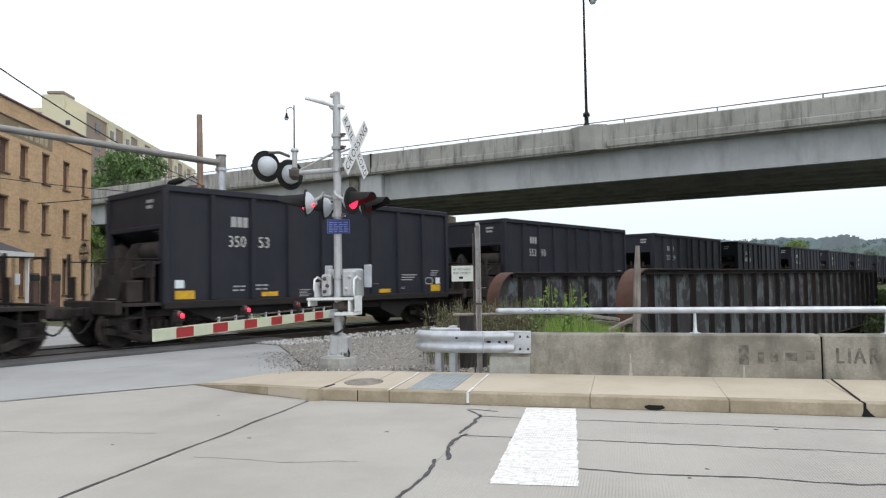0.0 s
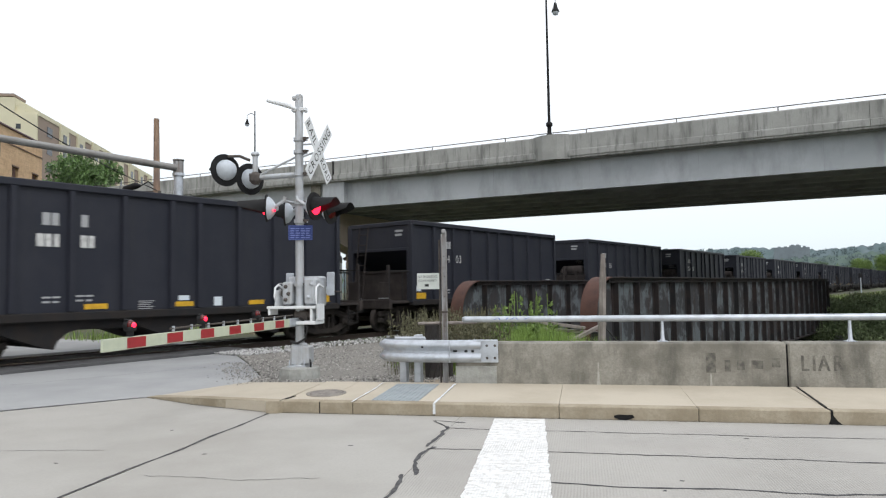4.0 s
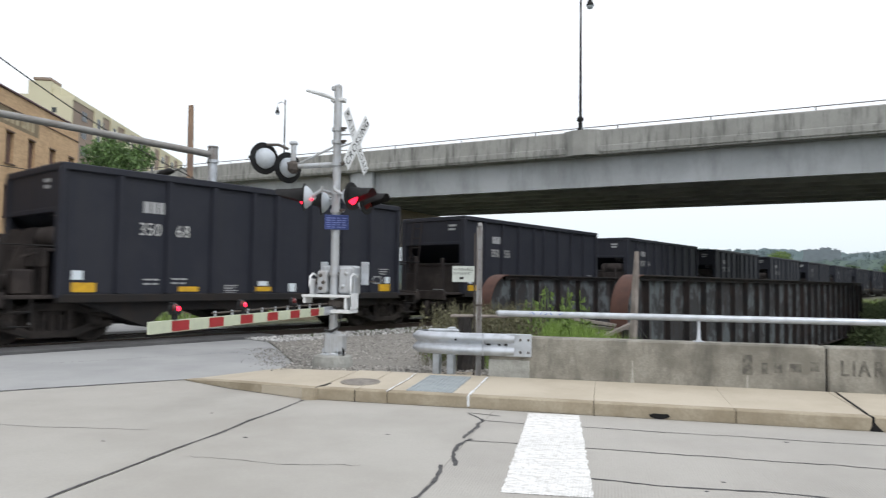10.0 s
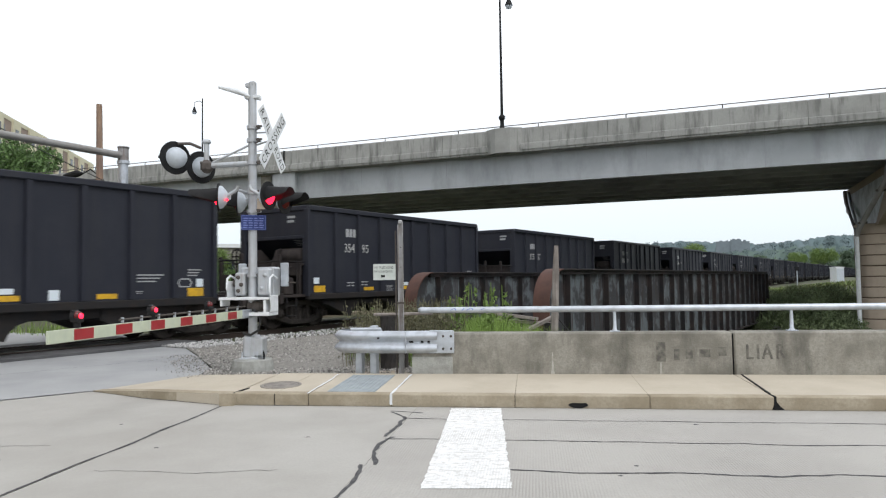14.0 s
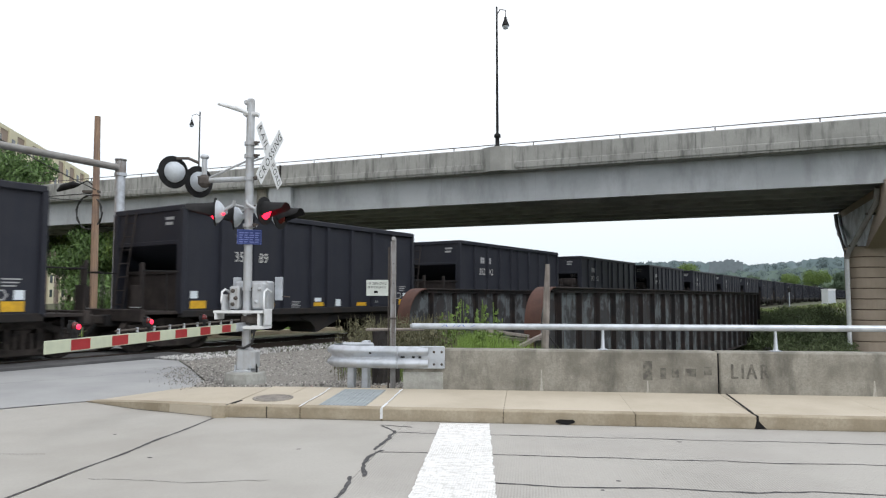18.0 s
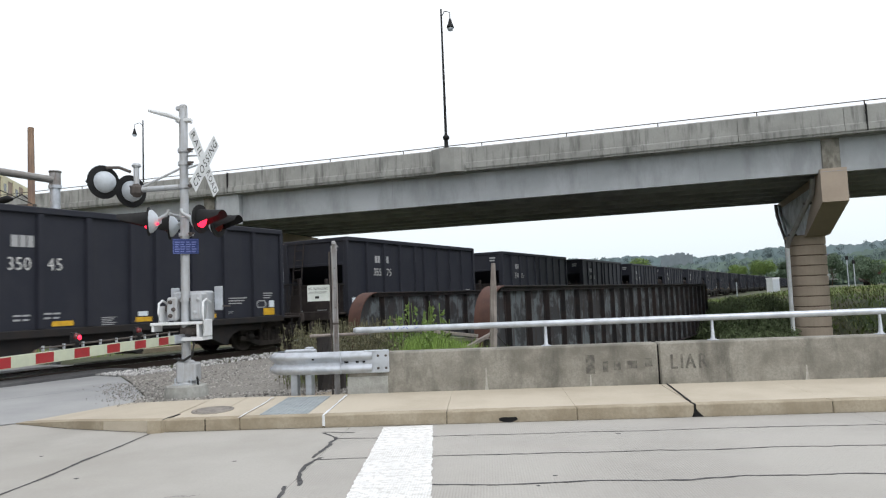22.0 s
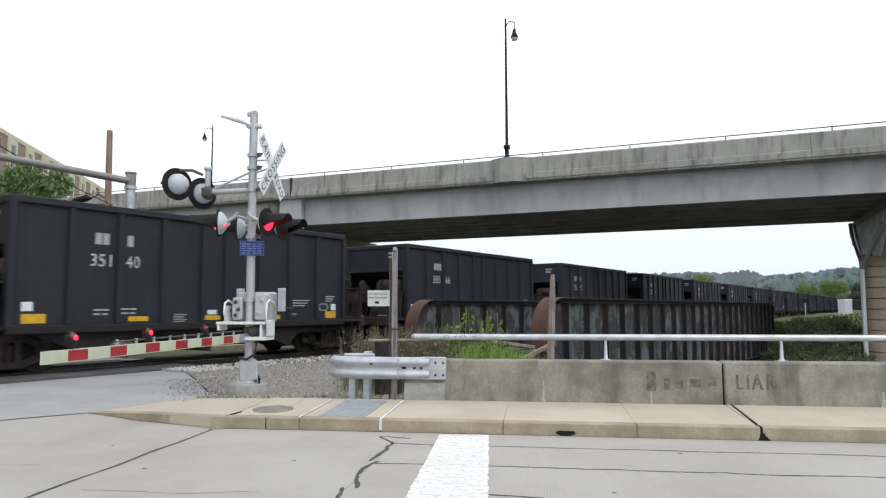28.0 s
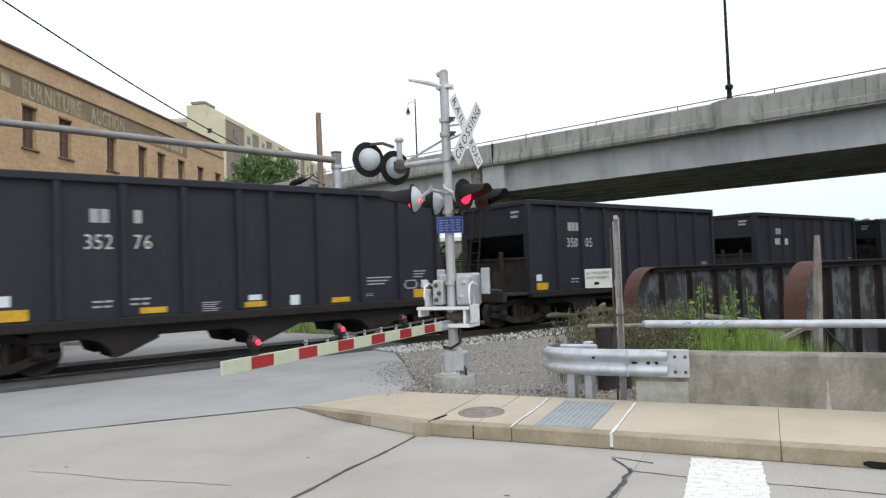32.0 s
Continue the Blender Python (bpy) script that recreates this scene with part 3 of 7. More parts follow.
    cracks = [((-2.16, -3.7), (-2.16, 0.0), 0.021, 0.02), ((-2.2, -7.5), (-2.16, -3.7), 0.021, 0.02),
              ((0.34, -3.9), (0.33, -2.66), 0.022, 0.06), ((0.33, -2.66), (0.33, -1.63), 0.026, 0.07), ((0.33, -1.63), (0.25, -0.62), 0.028, 0.08), ((0.25, -0.62), (0.08, -0.35), 0.02, 0.06), ((0.30, -7.0), (0.34, -3.9), 0.022, 0.07),
              ((0.3, -0.72), (30, -0.80), 0.011, 0.03), ((0.3, -1.72), (30, -1.72), 0.013, 0.045), ((0.9, -2.72), (30, -2.70), 0.017, 0.05),
              ((-1.9, -3.03), (-0.35, -2.93), 0.0045, 0.12), ((-5.2, -2.5), (-2.9, -2.2), 0.006, 0.05), ((0.05, -0.30), (0.45, -0.42), 0.014, 0.05)]
    for i, (a, b, w, amp) in enumerate(cracks):
        part("tar_crack", wavy(a, b, w, amp=amp, seed=i + 1, m=ROADM), TAR, road)
    w2 = [((-9.5, 6.75), (-7.6, 8.3)), ((-7.6, 8.3), (-5.2, 10.22)), ((-5.2, 10.22), (-4.05, 11.15)), ((-8.4, 11.6), (-5.9, 14.2))]
    for i, (a, b) in enumerate(w2):
        s = wavy(a, b, 0.018 if i < 3 else 0.008, amp=0.015, seed=20 + i)
        s.v = [(x, y, z + 0.008) for x, y, z in s.v]
        part("tar_crack", s, TAR, road)
    for i in range(14):
        a = random.random() * 6.28
        u, v = random.uniform(-5, 5), random.uniform(-4, -0.5)
        part("stain_spot", Solid().prism([(u + 0.03 * random.uniform(0.5, 1) * math.cos(a + k), v + 0.02 * random.uniform(0.5, 1) * math.sin(a + k)) for k in (0, 1.2, 2.4, 3.6, 4.9)], 0.0, 0.002, ROADM), TAR, road)


def build_marking():
    rnd = random.Random(3)
    inv = ROADM.inverted()
    a, b, c, d = (inv @ Vector(p) for p in ((0.01, 8.46, 0), (0.605, 8.42, 0), (-0.26, 5.28, 0), (0.42, 5.25, 0)))
    rows, k = [], 60
    for i in range(k + 1):
        t = i / k
        l, r = a.lerp(c, t), b.lerp(d, t)
        e = 0.009
        rows.append([ROADM @ Vector((l.x + rnd.uniform(-e, e), l.y, 0.004)), ROADM @ Vector((r.x + rnd.uniform(-e, e), r.y, 0.004))])
    s = Solid().sheet(rows)
    tagged(part("stop_line", s, ROAD_PAINT), "worn white stop line painted on concrete", "road marking", kind="structure")


def build_sidewalk():
    walk_slab = thing("pavement", pose(0, 0, 0), "tan concrete sidewalk with a worn kerb", "sidewalk", kind="structure")
    j, H, K, FALL = 0.003, 0.15, 0.17, 0.0244
    lean = math.degrees(math.atan(FALL))
    # kerb stones along the road, with slabs behind
    cuts = [-2.03, -1.5, -1.06, 0.0, 1.52, 3.1, 4.5, 6.1, 7.7, 9.3, 11, 13, 15, 18, 22, 27, 34, 45, 60]
    for a, b in zip(cuts, cuts[1:]):
        g = 0.008 if abs(b - 4.5) < 0.1 or b == -1.5 else j * 0.5
        part("kerb_stone", Solid().box(a + j, b - g, 0.0, K, -0.1, H, ROADM, 0.012), KERB, walk_slab)
        lo, hi = H - 0.003, H - 0.003 + FALL * (1.62 - K)
        part("paving_slab", Solid().add([ROADM @ Vector(p) for p in ((a + j, K + 0.004, -0.1), (b - g, K + 0.004, -0.1), (b - g, 1.62, -0.1), (a + j, 1.62, -0.1), (a + j, K + 0.004, lo), (b - g, K + 0.004, lo), (b - g, 1.62, hi), (a + j, 1.62, hi))],
                                        [(3, 2, 1, 0), (4, 5, 6, 7), (0, 1, 5, 4), (1, 2, 6, 5), (2, 3, 7, 6), (3, 0, 4, 7)]), SIDEWALK, walk_slab)
    part("joint_filler", Solid().box(-2.06, 60, 0.012, 1.6, -0.1, H - 0.012, ROADM), DARK_VOID, walk_slab)
    # the tapering end by the crossing
    inv = ROADM.inverted()
    c, m1, tip, back, b2 = (inv @ Vector(p) for p in ((-2.75, 8.86, 0), (-4.21, 9.58, 0), (-5.19, 10.21, 0), (-4.0, 11.1, 0), (-2.35, 10.5, 0)))
    top = [(-2.04, 0.0, H), (-2.04, 1.55, H + 0.03), (b2.x, b2.y, H + 0.02), (back.x, back.y, 0.10), (tip.x, tip.y, 0.008), (m1.x, m1.y, 0.09), (c.x - 0.03, c.y, H)]
    vs = [ROADM @ Vector(p) for p in top] + [ROADM @ Vector((p[0], p[1], -0.1)) for p in top]
    k = len(top)
    part("paving_slab", Solid().add(vs, [list(range(k))[::-1], list(range(k, 2 * k))] + [[i, (i + 1) % k, k + (i + 1) % k, k + i] for i in range(k)]), SIDEWALK, walk_slab)
    # worn kerb face round the tapering end; foot joint and shadow line painted dark
    ring = [(tip, 0.012), (m1, 0.094), (c, H + 0.002), (Vector((-2.045, 0.0, 0)), H + 0.002)]
    for (a, za), (b, zb) in zip(ring, ring[1:]):
        d = (b - a).normalized()
        out = Vector((d.y, -d.x, 0))
        a0, b0, a1, b1 = a + out * 0.004, b + out * 0.004, a - out * 0.16, b - out * 0.16
        vs = [ROADM @ Vector((p.x, p.y, z)) for p, z in ((a0, -0.1), (b0, -0.1), (b1, -0.1), (a1, -0.1), (a0, za), (b0, zb), (b1, zb + 0.004), (a1, za + 0.004))]
        part("kerb_stone", Solid().add(vs, [(3, 2, 1, 0), (4, 5, 6, 7), (0, 1, 5, 4), (1, 2, 6, 5), (2, 3, 7, 6), (3, 0, 4, 7)]), KERB, walk_slab)
        foot = wavy((a + out * 0.012).to_2d(), (b + out * 0.012).to_2d(), 0.010, amp=0.012, seed=60 + int(za * 99), m=ROADM)
        part("open_joint", foot, TAR, walk_slab)
    # the same painted joint and shadow line along the straight kerb
    part("open_joint", wavy((-2.0, -0.012), (0.0, -0.012), 0.010, amp=0.012, seed=71, m=ROADM), TAR, walk_slab)
    part("open_joint", wavy((0.0, -0.010), (14.0, -0.010), 0.005, amp=0.008, seed=72, m=ROADM), TAR, walk_slab)
    # white edge lines either side of the tactile mat
    for u in (-1.07, 0.0):
        part("edge_line", wavy((u, 0.0), (u - 0.02, 1.5), 0.016, amp=0.012, seed=40 + int(u * 9), m=ROADM @ pose(0, 0, H - FALL * K + 0.003, lean)), WHITE, walk_slab)
    part("edge_line", Solid().box(-0.016, 0.016, -0.005, 0.0, 0.02, H, ROADM), WHITE, walk_slab)
    # drain mouths on the kerb: solid black plugs, the dark of the holes painted
    for u in (2.27, 8.2):
        part("drain_mouth", Solid().prism([(u + 0.12 * math.cos(k * 0.7), 0.035 + 0.033 * math.sin(k * 0.7) * (1 + 0.3 * math.sin(k * 2.1))) for k in range(9)], -0.006, 0.02, ROADM @ pose(0, 0.014, 0, 90, 0, 0)), DARK_VOID, walk_slab)
    part("broken_joint", Solid().prism([(-2.05, -0.004), (-2.022, -0.004), (-2.035, 0.06), (-2.0, 0.2), (-1.98, 0.38), (-1.995, 0.38), (-2.045, 0.18)], 0.0, H + 0.003, ROADM @ pose(0, 0, 0, lean)), DARK_VOID, walk_slab)
    part("broken_joint", Solid().prism([(4.492, -0.003), (4.512, -0.003), (4.515, 0.1), (4.50, 0.2), (4.485, 0.2)], 0.0, H + 0.002, ROADM), DARK_VOID, walk_slab)
    part("broken_joint", Solid().prism([(4.49, 0.2), (4.515, 0.2), (4.60, 1.6), (4.58, 1.6)], 0.0, H + 0.003, ROADM @ pose(0, 0, 0, lean)), DARK_VOID, walk_slab)
    part("broken_joint", Solid().prism([(4.46, 0.0), (4.60, 0.0), (4.55, 0.045), (4.515, 0.09), (4.50, 0.13), (4.485, 0.06)], -0.006, 0.02, ROADM @ pose(0, 0.014, 0, 90, 0, 0)), DARK_VOID, walk_slab)
    part("back_sidewalk", Solid().box(-30, 60, -9.6, -7.62, -0.1, H, ROADM), SIDEWALK, walk_slab)
    # tactile mat and cover are things of their own
    mat = thing("tactile_mat", ROADM @ pose(-0.55, 0.78, H + FALL * (0.78 - K), lean), "blue-grey ribbed tactile mat set in the sidewalk", "tactile mat")
    part("plate", Solid().box(-0.31, 0.31, -0.62, 0.66, -0.004, 0.004), MAT_BLUE, mat)
    for i in range(11):
        part("rib", Solid().box(-0.29 + i * 0.058 - 0.012, -0.29 + i * 0.058 + 0.012, -0.6, 0.64, 0.004, 0.010), MAT_BLUE, mat)
    cover = thing("manhole_cover", Matrix.Translation((-2.28, 9.48, H + 0.012)) @ pose(0, 0, 0, 0, 0, -7.5) @ pose(0, 0, 0, lean), "round weathered cast-iron manhole cover in the sidewalk", "manhole cover")
    part("frame", Solid().lathe([(0.23, -0.01), (0.275, -0.01), (0.275, 0.005), (0.235, 0.006), (0.23, -0.01)], pose(0, 0, 0)), COVER, cover)
    part("lid", Solid().lathe([(0.0, 0.008), (0.1, 0.006), (0.11, 0.003), (0.17, 0.003), (0.18, 0.007), (0.225, 0.006), (0.226, -0.01)], pose(0, 0, 0)), COVER, cover)


def build_parapet():
    wall = thing("parapet", pose(0, 0, 0), "stained concrete bridge parapet in cast panels", "parapet", kind="structure")
    y0, y1, top = 1.62, 1.95, 0.77
    cuts = [-0.03, 4.50, 12.0, 19.5, 27, 40, 60]
    for a, b in zip(cuts, cuts[1:]):
        s = Solid().box(a + 0.012, b - 0.012, y0, y1, -0.2, top, ROADM, 0.02)
        part("panel", s, PARAPET, wall)
    part("filler", Solid().box(0.1, 60, y0 + 0.04, y1 - 0.04, -0.2, top - 0.03, ROADM), DARK_VOID, wall)
    # lime runs below the joints, and a pale repaired corner
    for u, w, h in ((2.02, 0.035, 0.34), (3.52, 0.03, 0.2), (6.55, 0.04, 0.24), (9.3, 0.04, 0.3)):
        part("lime_run", Solid().prism([(u - w, 0.15), (u + w, 0.15), (u + w * 0.5, 0.15 + h * 0.35), (u + w * 0.2, 0.15 + h), (u - w * 0.2, 0.15 + h), (u - w * 0.45, 0.15 + h * 0.3)], -0.002, 0.002, ROADM @ pose(0, y0, 0, 90, 0, 0)), LIME, wall)
    part("repair", Solid().box(-0.02, 0.58, y0 - 0.012, y0, 0.0, 0.43, ROADM, 0.004), FOOTING, wall, "pale patched corner")
    # graffiti: a name as plain strokes, then one readable word
    gm = ROADM @ pose(3.46, y0 - 0.004, 0.36, 90, 0, 0)
    s = Solid()
    for i, w in enumerate((0.17, 0.10, 0.13, 0.2, 0.14)):
        x = (0.0, 0.24, 0.40, 0.58, 0.84)[i]
        h = (0.27, 0.17, 0.17, 0.17, 0.2)[i]
        s.add([gm @ Vector(q) for q in ((x, 0.02 * i, 0), (x + w * 0.75, 0.02 * i, 0), (x + w * 0.75, h, 0), (x, h, 0))], [(0, 1, 2, 3)])
    part("painted_bars", s, GRAFFITI, wall, "name painted out as faded black bars")
    s = Solid()
    lettering(s, "LIAR", 0.20, ROADM @ pose(4.65, y0 - 0.004, 0.40, 90, 0, 0), width=0.52, gap=0.2)
    lettering(s, "LIAR", 0.205, ROADM @ pose(4.662, y0 - 0.005, 0.396, 90, 0, 0), width=0.52, gap=0.2)
    part("graffiti", s, GRAFFITI, wall, "faded black spray-painted word")


def build_pipe_rail():
    rail = thing("pipe_rail", ROADM @ pose(0.42, 1.78, 0.77), "round galvanised pipe rail on short posts along the parapet", "railing")
    part("pipe", Solid().tube([(-0.32, 0, 0.33), (30, 0, 0.33)], 0.046, 14), GALV, rail)
    part("end_cap", Solid().lathe([(0.0, -0.05), (0.03, -0.04), (0.048, 0)], pose(-0.32, 0, 0.33, 0, 90, 0), 12), GALV, rail)
    for k, x in enumerate((0.12, 0.20, 0.29, 0.36, 0.46, 0.56)):
        lean = (0.05, -0.02, 0.03, 0.05, -0.03, 0.06)[k]
        part("scrawl", Solid().add([(x, -0.0495, 0.328), (x + 0.016, -0.0495, 0.328), (x + lean + 0.016, -0.042, 0.356), (x + lean, -0.042, 0.356)], [(0, 1, 2, 3)]), BLUE_INK, rail, "faint blue unreadable scrawl")
    post = Solid().lathe([(0.05, 0.0), (0.045, 0.012), (0.028, 0.04), (0.02, 0.29)], pose(0, 0, 0), 12).box(-0.07, 0.07, -0.06, 0.06, 0, 0.012, None, 0.003)
    data = post.mesh("post", GALV)
    for i in range(13):
        part("post", data, GALV, rail, m=pose(2.55 + 2.36 * i if i else 2.5, 0, 0))


build_road()
build_marking()
build_sidewalk()
build_parapet()
build_pipe_rail()


# ---- railway track ----
def build_track():
    tr = thing("railway_track", TRACKM, "steel rails on timber ties and ballast", "track", kind="structure")
    for y in (-0.755, 0.755):
        part("rail", Solid().box(-60, 420, y - 0.035, y + 0.035, RAIL_Z - 0.03, RAIL_Z - 0.004, None, 0.004).box(-60, 420, y - 0.01, y + 0.01, RAIL_Z - 0.15, RAIL_Z - 0.03).box(-60, 420, y - 0.07, y + 0.07, RAIL_Z - 0.17, RAIL_Z - 0.15), RAIL, tr)
        part("running_surface", Solid().box(-60, 420, y - 0.03, y + 0.03, RAIL_Z - 0.004, RAIL_Z), RAIL_TOP, tr)
    tie = Solid().box(-0.11, 0.11, -1.3, 1.3, RAIL_Z - 0.35, RAIL_Z - 0.171, None, 0.01).mesh("tie", WOOD)
    for i in range(120):
        part("tie", tie, WOOD, tr, m=pose(6.4 + i * 0.55, 0, 0))
    bed = Solid()
    bed.sheet([[(x, y, z) for y, z in ((-3.4, -0.25), (-1.9, RAIL_Z - 0.2), (1.9, RAIL_Z - 0.2), (3.4, -0.25))] for x in (6.05, 40, 100, 420)])
    part("ballast_bed", bed, GRAVEL_BED, tr)


build_track()


# ---- viaduct ----
def build_viaduct():
    via = thing("viaduct", VIAM, "weathered concrete highway viaduct on tan piers", "bridge", kind="structure")
    L0, L1, zb, zt = -120.0, 95.0, 7.22, 10.45
    # parapet in panels, with lamp blisters
    for a in range(int(L0), int(L1), 5):
        s = Solid()
        prof = [(0.0, 9.15), (0.0, 9.42), (0.05, 9.43), (0.05, 9.50), (0.09, 9.53), (0.11, zt - 0.06), (0.15, zt), (0.36, zt), (0.42, 9.15)]
        k = len(prof)
        vs = [(a + 0.01, y, z) for y, z in prof] + [(a + 4.99, y, z) for y, z in prof]
        s.add(vs, [list(range(k))[::-1], list(range(k, 2 * k))] + [[i, k + i, k + (i + 1) % k, (i + 1) % k][::-1] for i in range(k)])
        part("parapet_panel", s, DECK_EDGE, via)
    for x in (3.95,):
        s = Solid()
        pts = [(x - 1.1, 0.1), (x - 0.45, -0.28), (x + 0.45, -0.28), (x + 1.1, 0.1)]
        s.prism(pts, 9.0, zt + 0.02)
        part("lamp_blister", s, DECK_EDGE, via)
    part("parapet_core", Solid().box(L0, L1, 0.18, 0.34, 9.0, zt - 0.03), DECK_EDGE, via)
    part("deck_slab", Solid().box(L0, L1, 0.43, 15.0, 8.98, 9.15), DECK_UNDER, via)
    part("deck_soffit_edge", Solid().box(L0, L1, 0.06, 0.6, 9.03, 9.15), DECK_EDGE, via)
    part("far_parapet", Solid().box(L0, L1, 15.0, 15.4, 8.98, zt), DECK_EDGE, via)
    for i in range(7):
        y = 0.75 + i * 2.1
        s = Solid().box(L0, L1, y, y + 0.28, zb + 0.25, 8.98).box(L0, L1, y - 0.14, y + 0.42, zb, zb + 0.25)
        if i == 0:
            s = Solid().box(L0, L1, y - 0.02, y + 0.3, zb, 9.02)
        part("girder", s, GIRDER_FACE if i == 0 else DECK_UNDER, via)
    # bearing block where two spans meet, and form joints of the girder
    part("bearing_block", Solid().box(-12.6, -10.85, 0.28, 0.72, zb - 0.25, 9.01, None, 0.02), GIRDER_FACE, via)
    for x in (-11.55, 26.0):
        part("expansion_joint", Solid().box(x - 0.03, x + 0.03, -0.006, 0.4, 9.12, zt + 0.004), DARK_VOID, via)
    for x in range(-60, 90, 6):
        part("girder_joint", Solid().box(x - 0.012, x + 0.012, 0.725, 0.74, zb + 0.01, 9.0), DECK_UNDER, via)
    # thin guard rail on the parapet
    part("guard_rail", Solid().tube([(L0, 0.25, zt + 0.22), (L1, 0.25, zt + 0.22)], 0.028, 6), IRON, via)
    pdata = Solid().tube([(0, 0.25, zt - 0.02), (0, 0.25, zt + 0.22)], 0.03, 6).mesh("rail_post", IRON)
    for i in range(0, 43):
        part("rail_post", pdata, GALV, via, m=pose(L0 + 5 * i + 1, 0, 0))
    # piers
    for x in (24.05, -13.8, -50.0, 61.0):
        cx = x + 0.35  # the cap sits a little off the column
        pier = part("pier", Solid().box(cx - 0.55, cx + 0.55, 5.1, 9.9, 4.9, zb - 0.003), PIER, via, "tan concrete hammerhead pier")
        prof = [(0.35, zb + 0.17), (0.35, zb - 1.55), (5.1, 4.3), (10.5, 4.3), (15.0, zb - 1.4), (15.0, zb - 0.005), (0.71, zb - 0.005), (0.71, zb + 0.17)]
        k = len(prof)
        s = Solid().add([(cx - 0.61, y, z) for y, z in prof] + [(cx + 0.61, y, z) for y, z in prof],
                        [[0, 1, 6, 7], [1, 2, 3, 4, 5, 6], [k + 7, k + 6, k + 1, k], [k + 6, k + 5, k + 4, k + 3, k + 2, k + 1]] + [[i, k + i, k + (i + 1) % k, (i + 1) % k] for i in range(k)])
        part("pier_cap", s, PIER, pier)
        part("cap_lip", Solid().box(cx - 0.62, cx + 0.62, 0.335, 0.352, zb + 0.0, zb + 0.02), DECK_UNDER, pier)
        part("web_stiffener", Solid().box(cx - 0.42, cx + 0.42, 0.62, 0.735, zb, 9.01, None, 0.02), PARAPET, pier, "darker stained end block of the girder")
        # paler blotched sheet over one face of the cap
        part("stained_face", Solid().add([(cx - 0.614, y, z) for y, z in ((2.6, zb - 0.9), (3.0, zb - 0.45), (13.2, zb - 0.45), (14.2, zb - 1.2), (10.2, 4.4), (5.6, 4.4))], [(0, 1, 2, 3, 4, 5)]), CAP_FACE, pier, "pale blotched face of the cap")
        # column of stacked drum courses
        for c in range(13):
            z0 = -3.4 + c * 0.6
            part("drum_course", Solid().lathe([(0.0, z0 + 0.018), (1.06, z0 + 0.018), (1.1, z0 + 0.05), (1.1, z0 + 0.55), (1.06, z0 + 0.582), (0.0, z0 + 0.582)], pose(x - 0.05, 6.9, 0), 28, False), PIER, pier)
        part("drum_core", Solid().lathe([(1.0, -3.4), (1.0, 4.4)], pose(x - 0.05, 6.9, 0), 24), RUST, pier)
        fall = [(cx - 0.75, 1.5, zb - 0.1), (cx - 0.75, 2.0, zb - 0.85), (x - 1.1, 5.8, 4.05), (x - 1.18, 5.9, 3.7)]
        part("drain_pipe", Solid().tube(fall, 0.14, 10), ARM_STEEL, pier)
        part("drain_pipe", Solid().tube([(x - 1.18, 5.9, 3.7), (x - 1.2, 5.9, -3.0)], 0.12, 10), WHITE, pier, "pale lower length of drain pipe")
        part("drain_pipe", Solid().tube([(cx - 0.75, 14.2, zb - 0.1), (cx - 0.75, 13.8, zb - 0.9), (x - 1.1, 6.3, 4.0)], 0.13, 10), IRON, pier)
        part("drain_pipe", Solid().tube([(cx - 0.72, 13.0, zb - 0.3), (cx - 0.72, 12.6, zb - 1.0), (x - 1.0, 6.6, 4.1)], 0.10, 10), GALV, pier)
        for q in (0.2, 0.85):
            c0 = Vector(fall[1]).lerp(Vector(fall[2]), q)
            part("pipe_clamp", Solid().box(c0.x - 0.2, c0.x + 0.24, c0.y - 0.1, c0.y + 0.1, c0.z - 0.06, c0.z + 0.06, None, 0.02), IRON, pier)
    return via


build_viaduct()


def street_lamp(m, height, arm, name_label, bare=False):
    lamp = thing("street_lamp", m, name_label, "street lamp")
    part("base", Solid().lathe([(0.0, 0), (0.2, 0.0), (0.2, 0.06), (0.13, 0.12), (0.12, 0.55), (0.2, 0.6), (0.2, 0.75), (0.09, 0.85)], pose(0, 0, 0), 12), BLACK, lamp)
    part("pole", Solid().tube([(0, 0, 0.85), (0, 0, height)], [0.088, 0.055], 8), BLACK, lamp)
    part("arm", Solid().tube([(0, 0, height - 0.5), (arm * 0.4, 0, height - 0.18), (arm, 0, height - 0.3), (arm, 0, height - 0.75)], 0.03, 6), BLACK, lamp)
    part("lantern", Solid().lathe([(0.0, 0.25), (0.08, 0.22), (0.12, 0.0), (0.22, -0.25), (0.24, -0.32), (0.0, -0.34)], pose(arm, 0, height - 0.95), 10), BLACK, lamp)
    part("lens", Solid().lathe([(0.2, 0.0), (0.16, -0.15), (0.0, -0.2)], pose(arm, 0, height - 1.28), 10), LENS_BACK, lamp)
    return lamp


street_lamp(VIAM @ pose(3.85, 0.05, 10.47), 8.65, 0.55, "tall black street lamp on the viaduct parapet")
street_lamp(VIAM @ pose(33.0, 14.5, 10.2), 8.6, -1.0, "black street lamp on the far viaduct parapet")
street_lamp(VIAM @ pose(-31.05, 14.5, 10.2), 9.55, -1.0, "black street lamp on the far viaduct parapet")


# ---- hopper cars ----
CAR_PITCH, BODY = 14.0, 5.2
TOP_Z, SILL_Z = 4.0 - RAIL_Z, 1.0
PANELS = [0, 1.25, 2.43, 3.62, 4.82, 5.58, 6.78, 7.97, 9.15, 10.4]


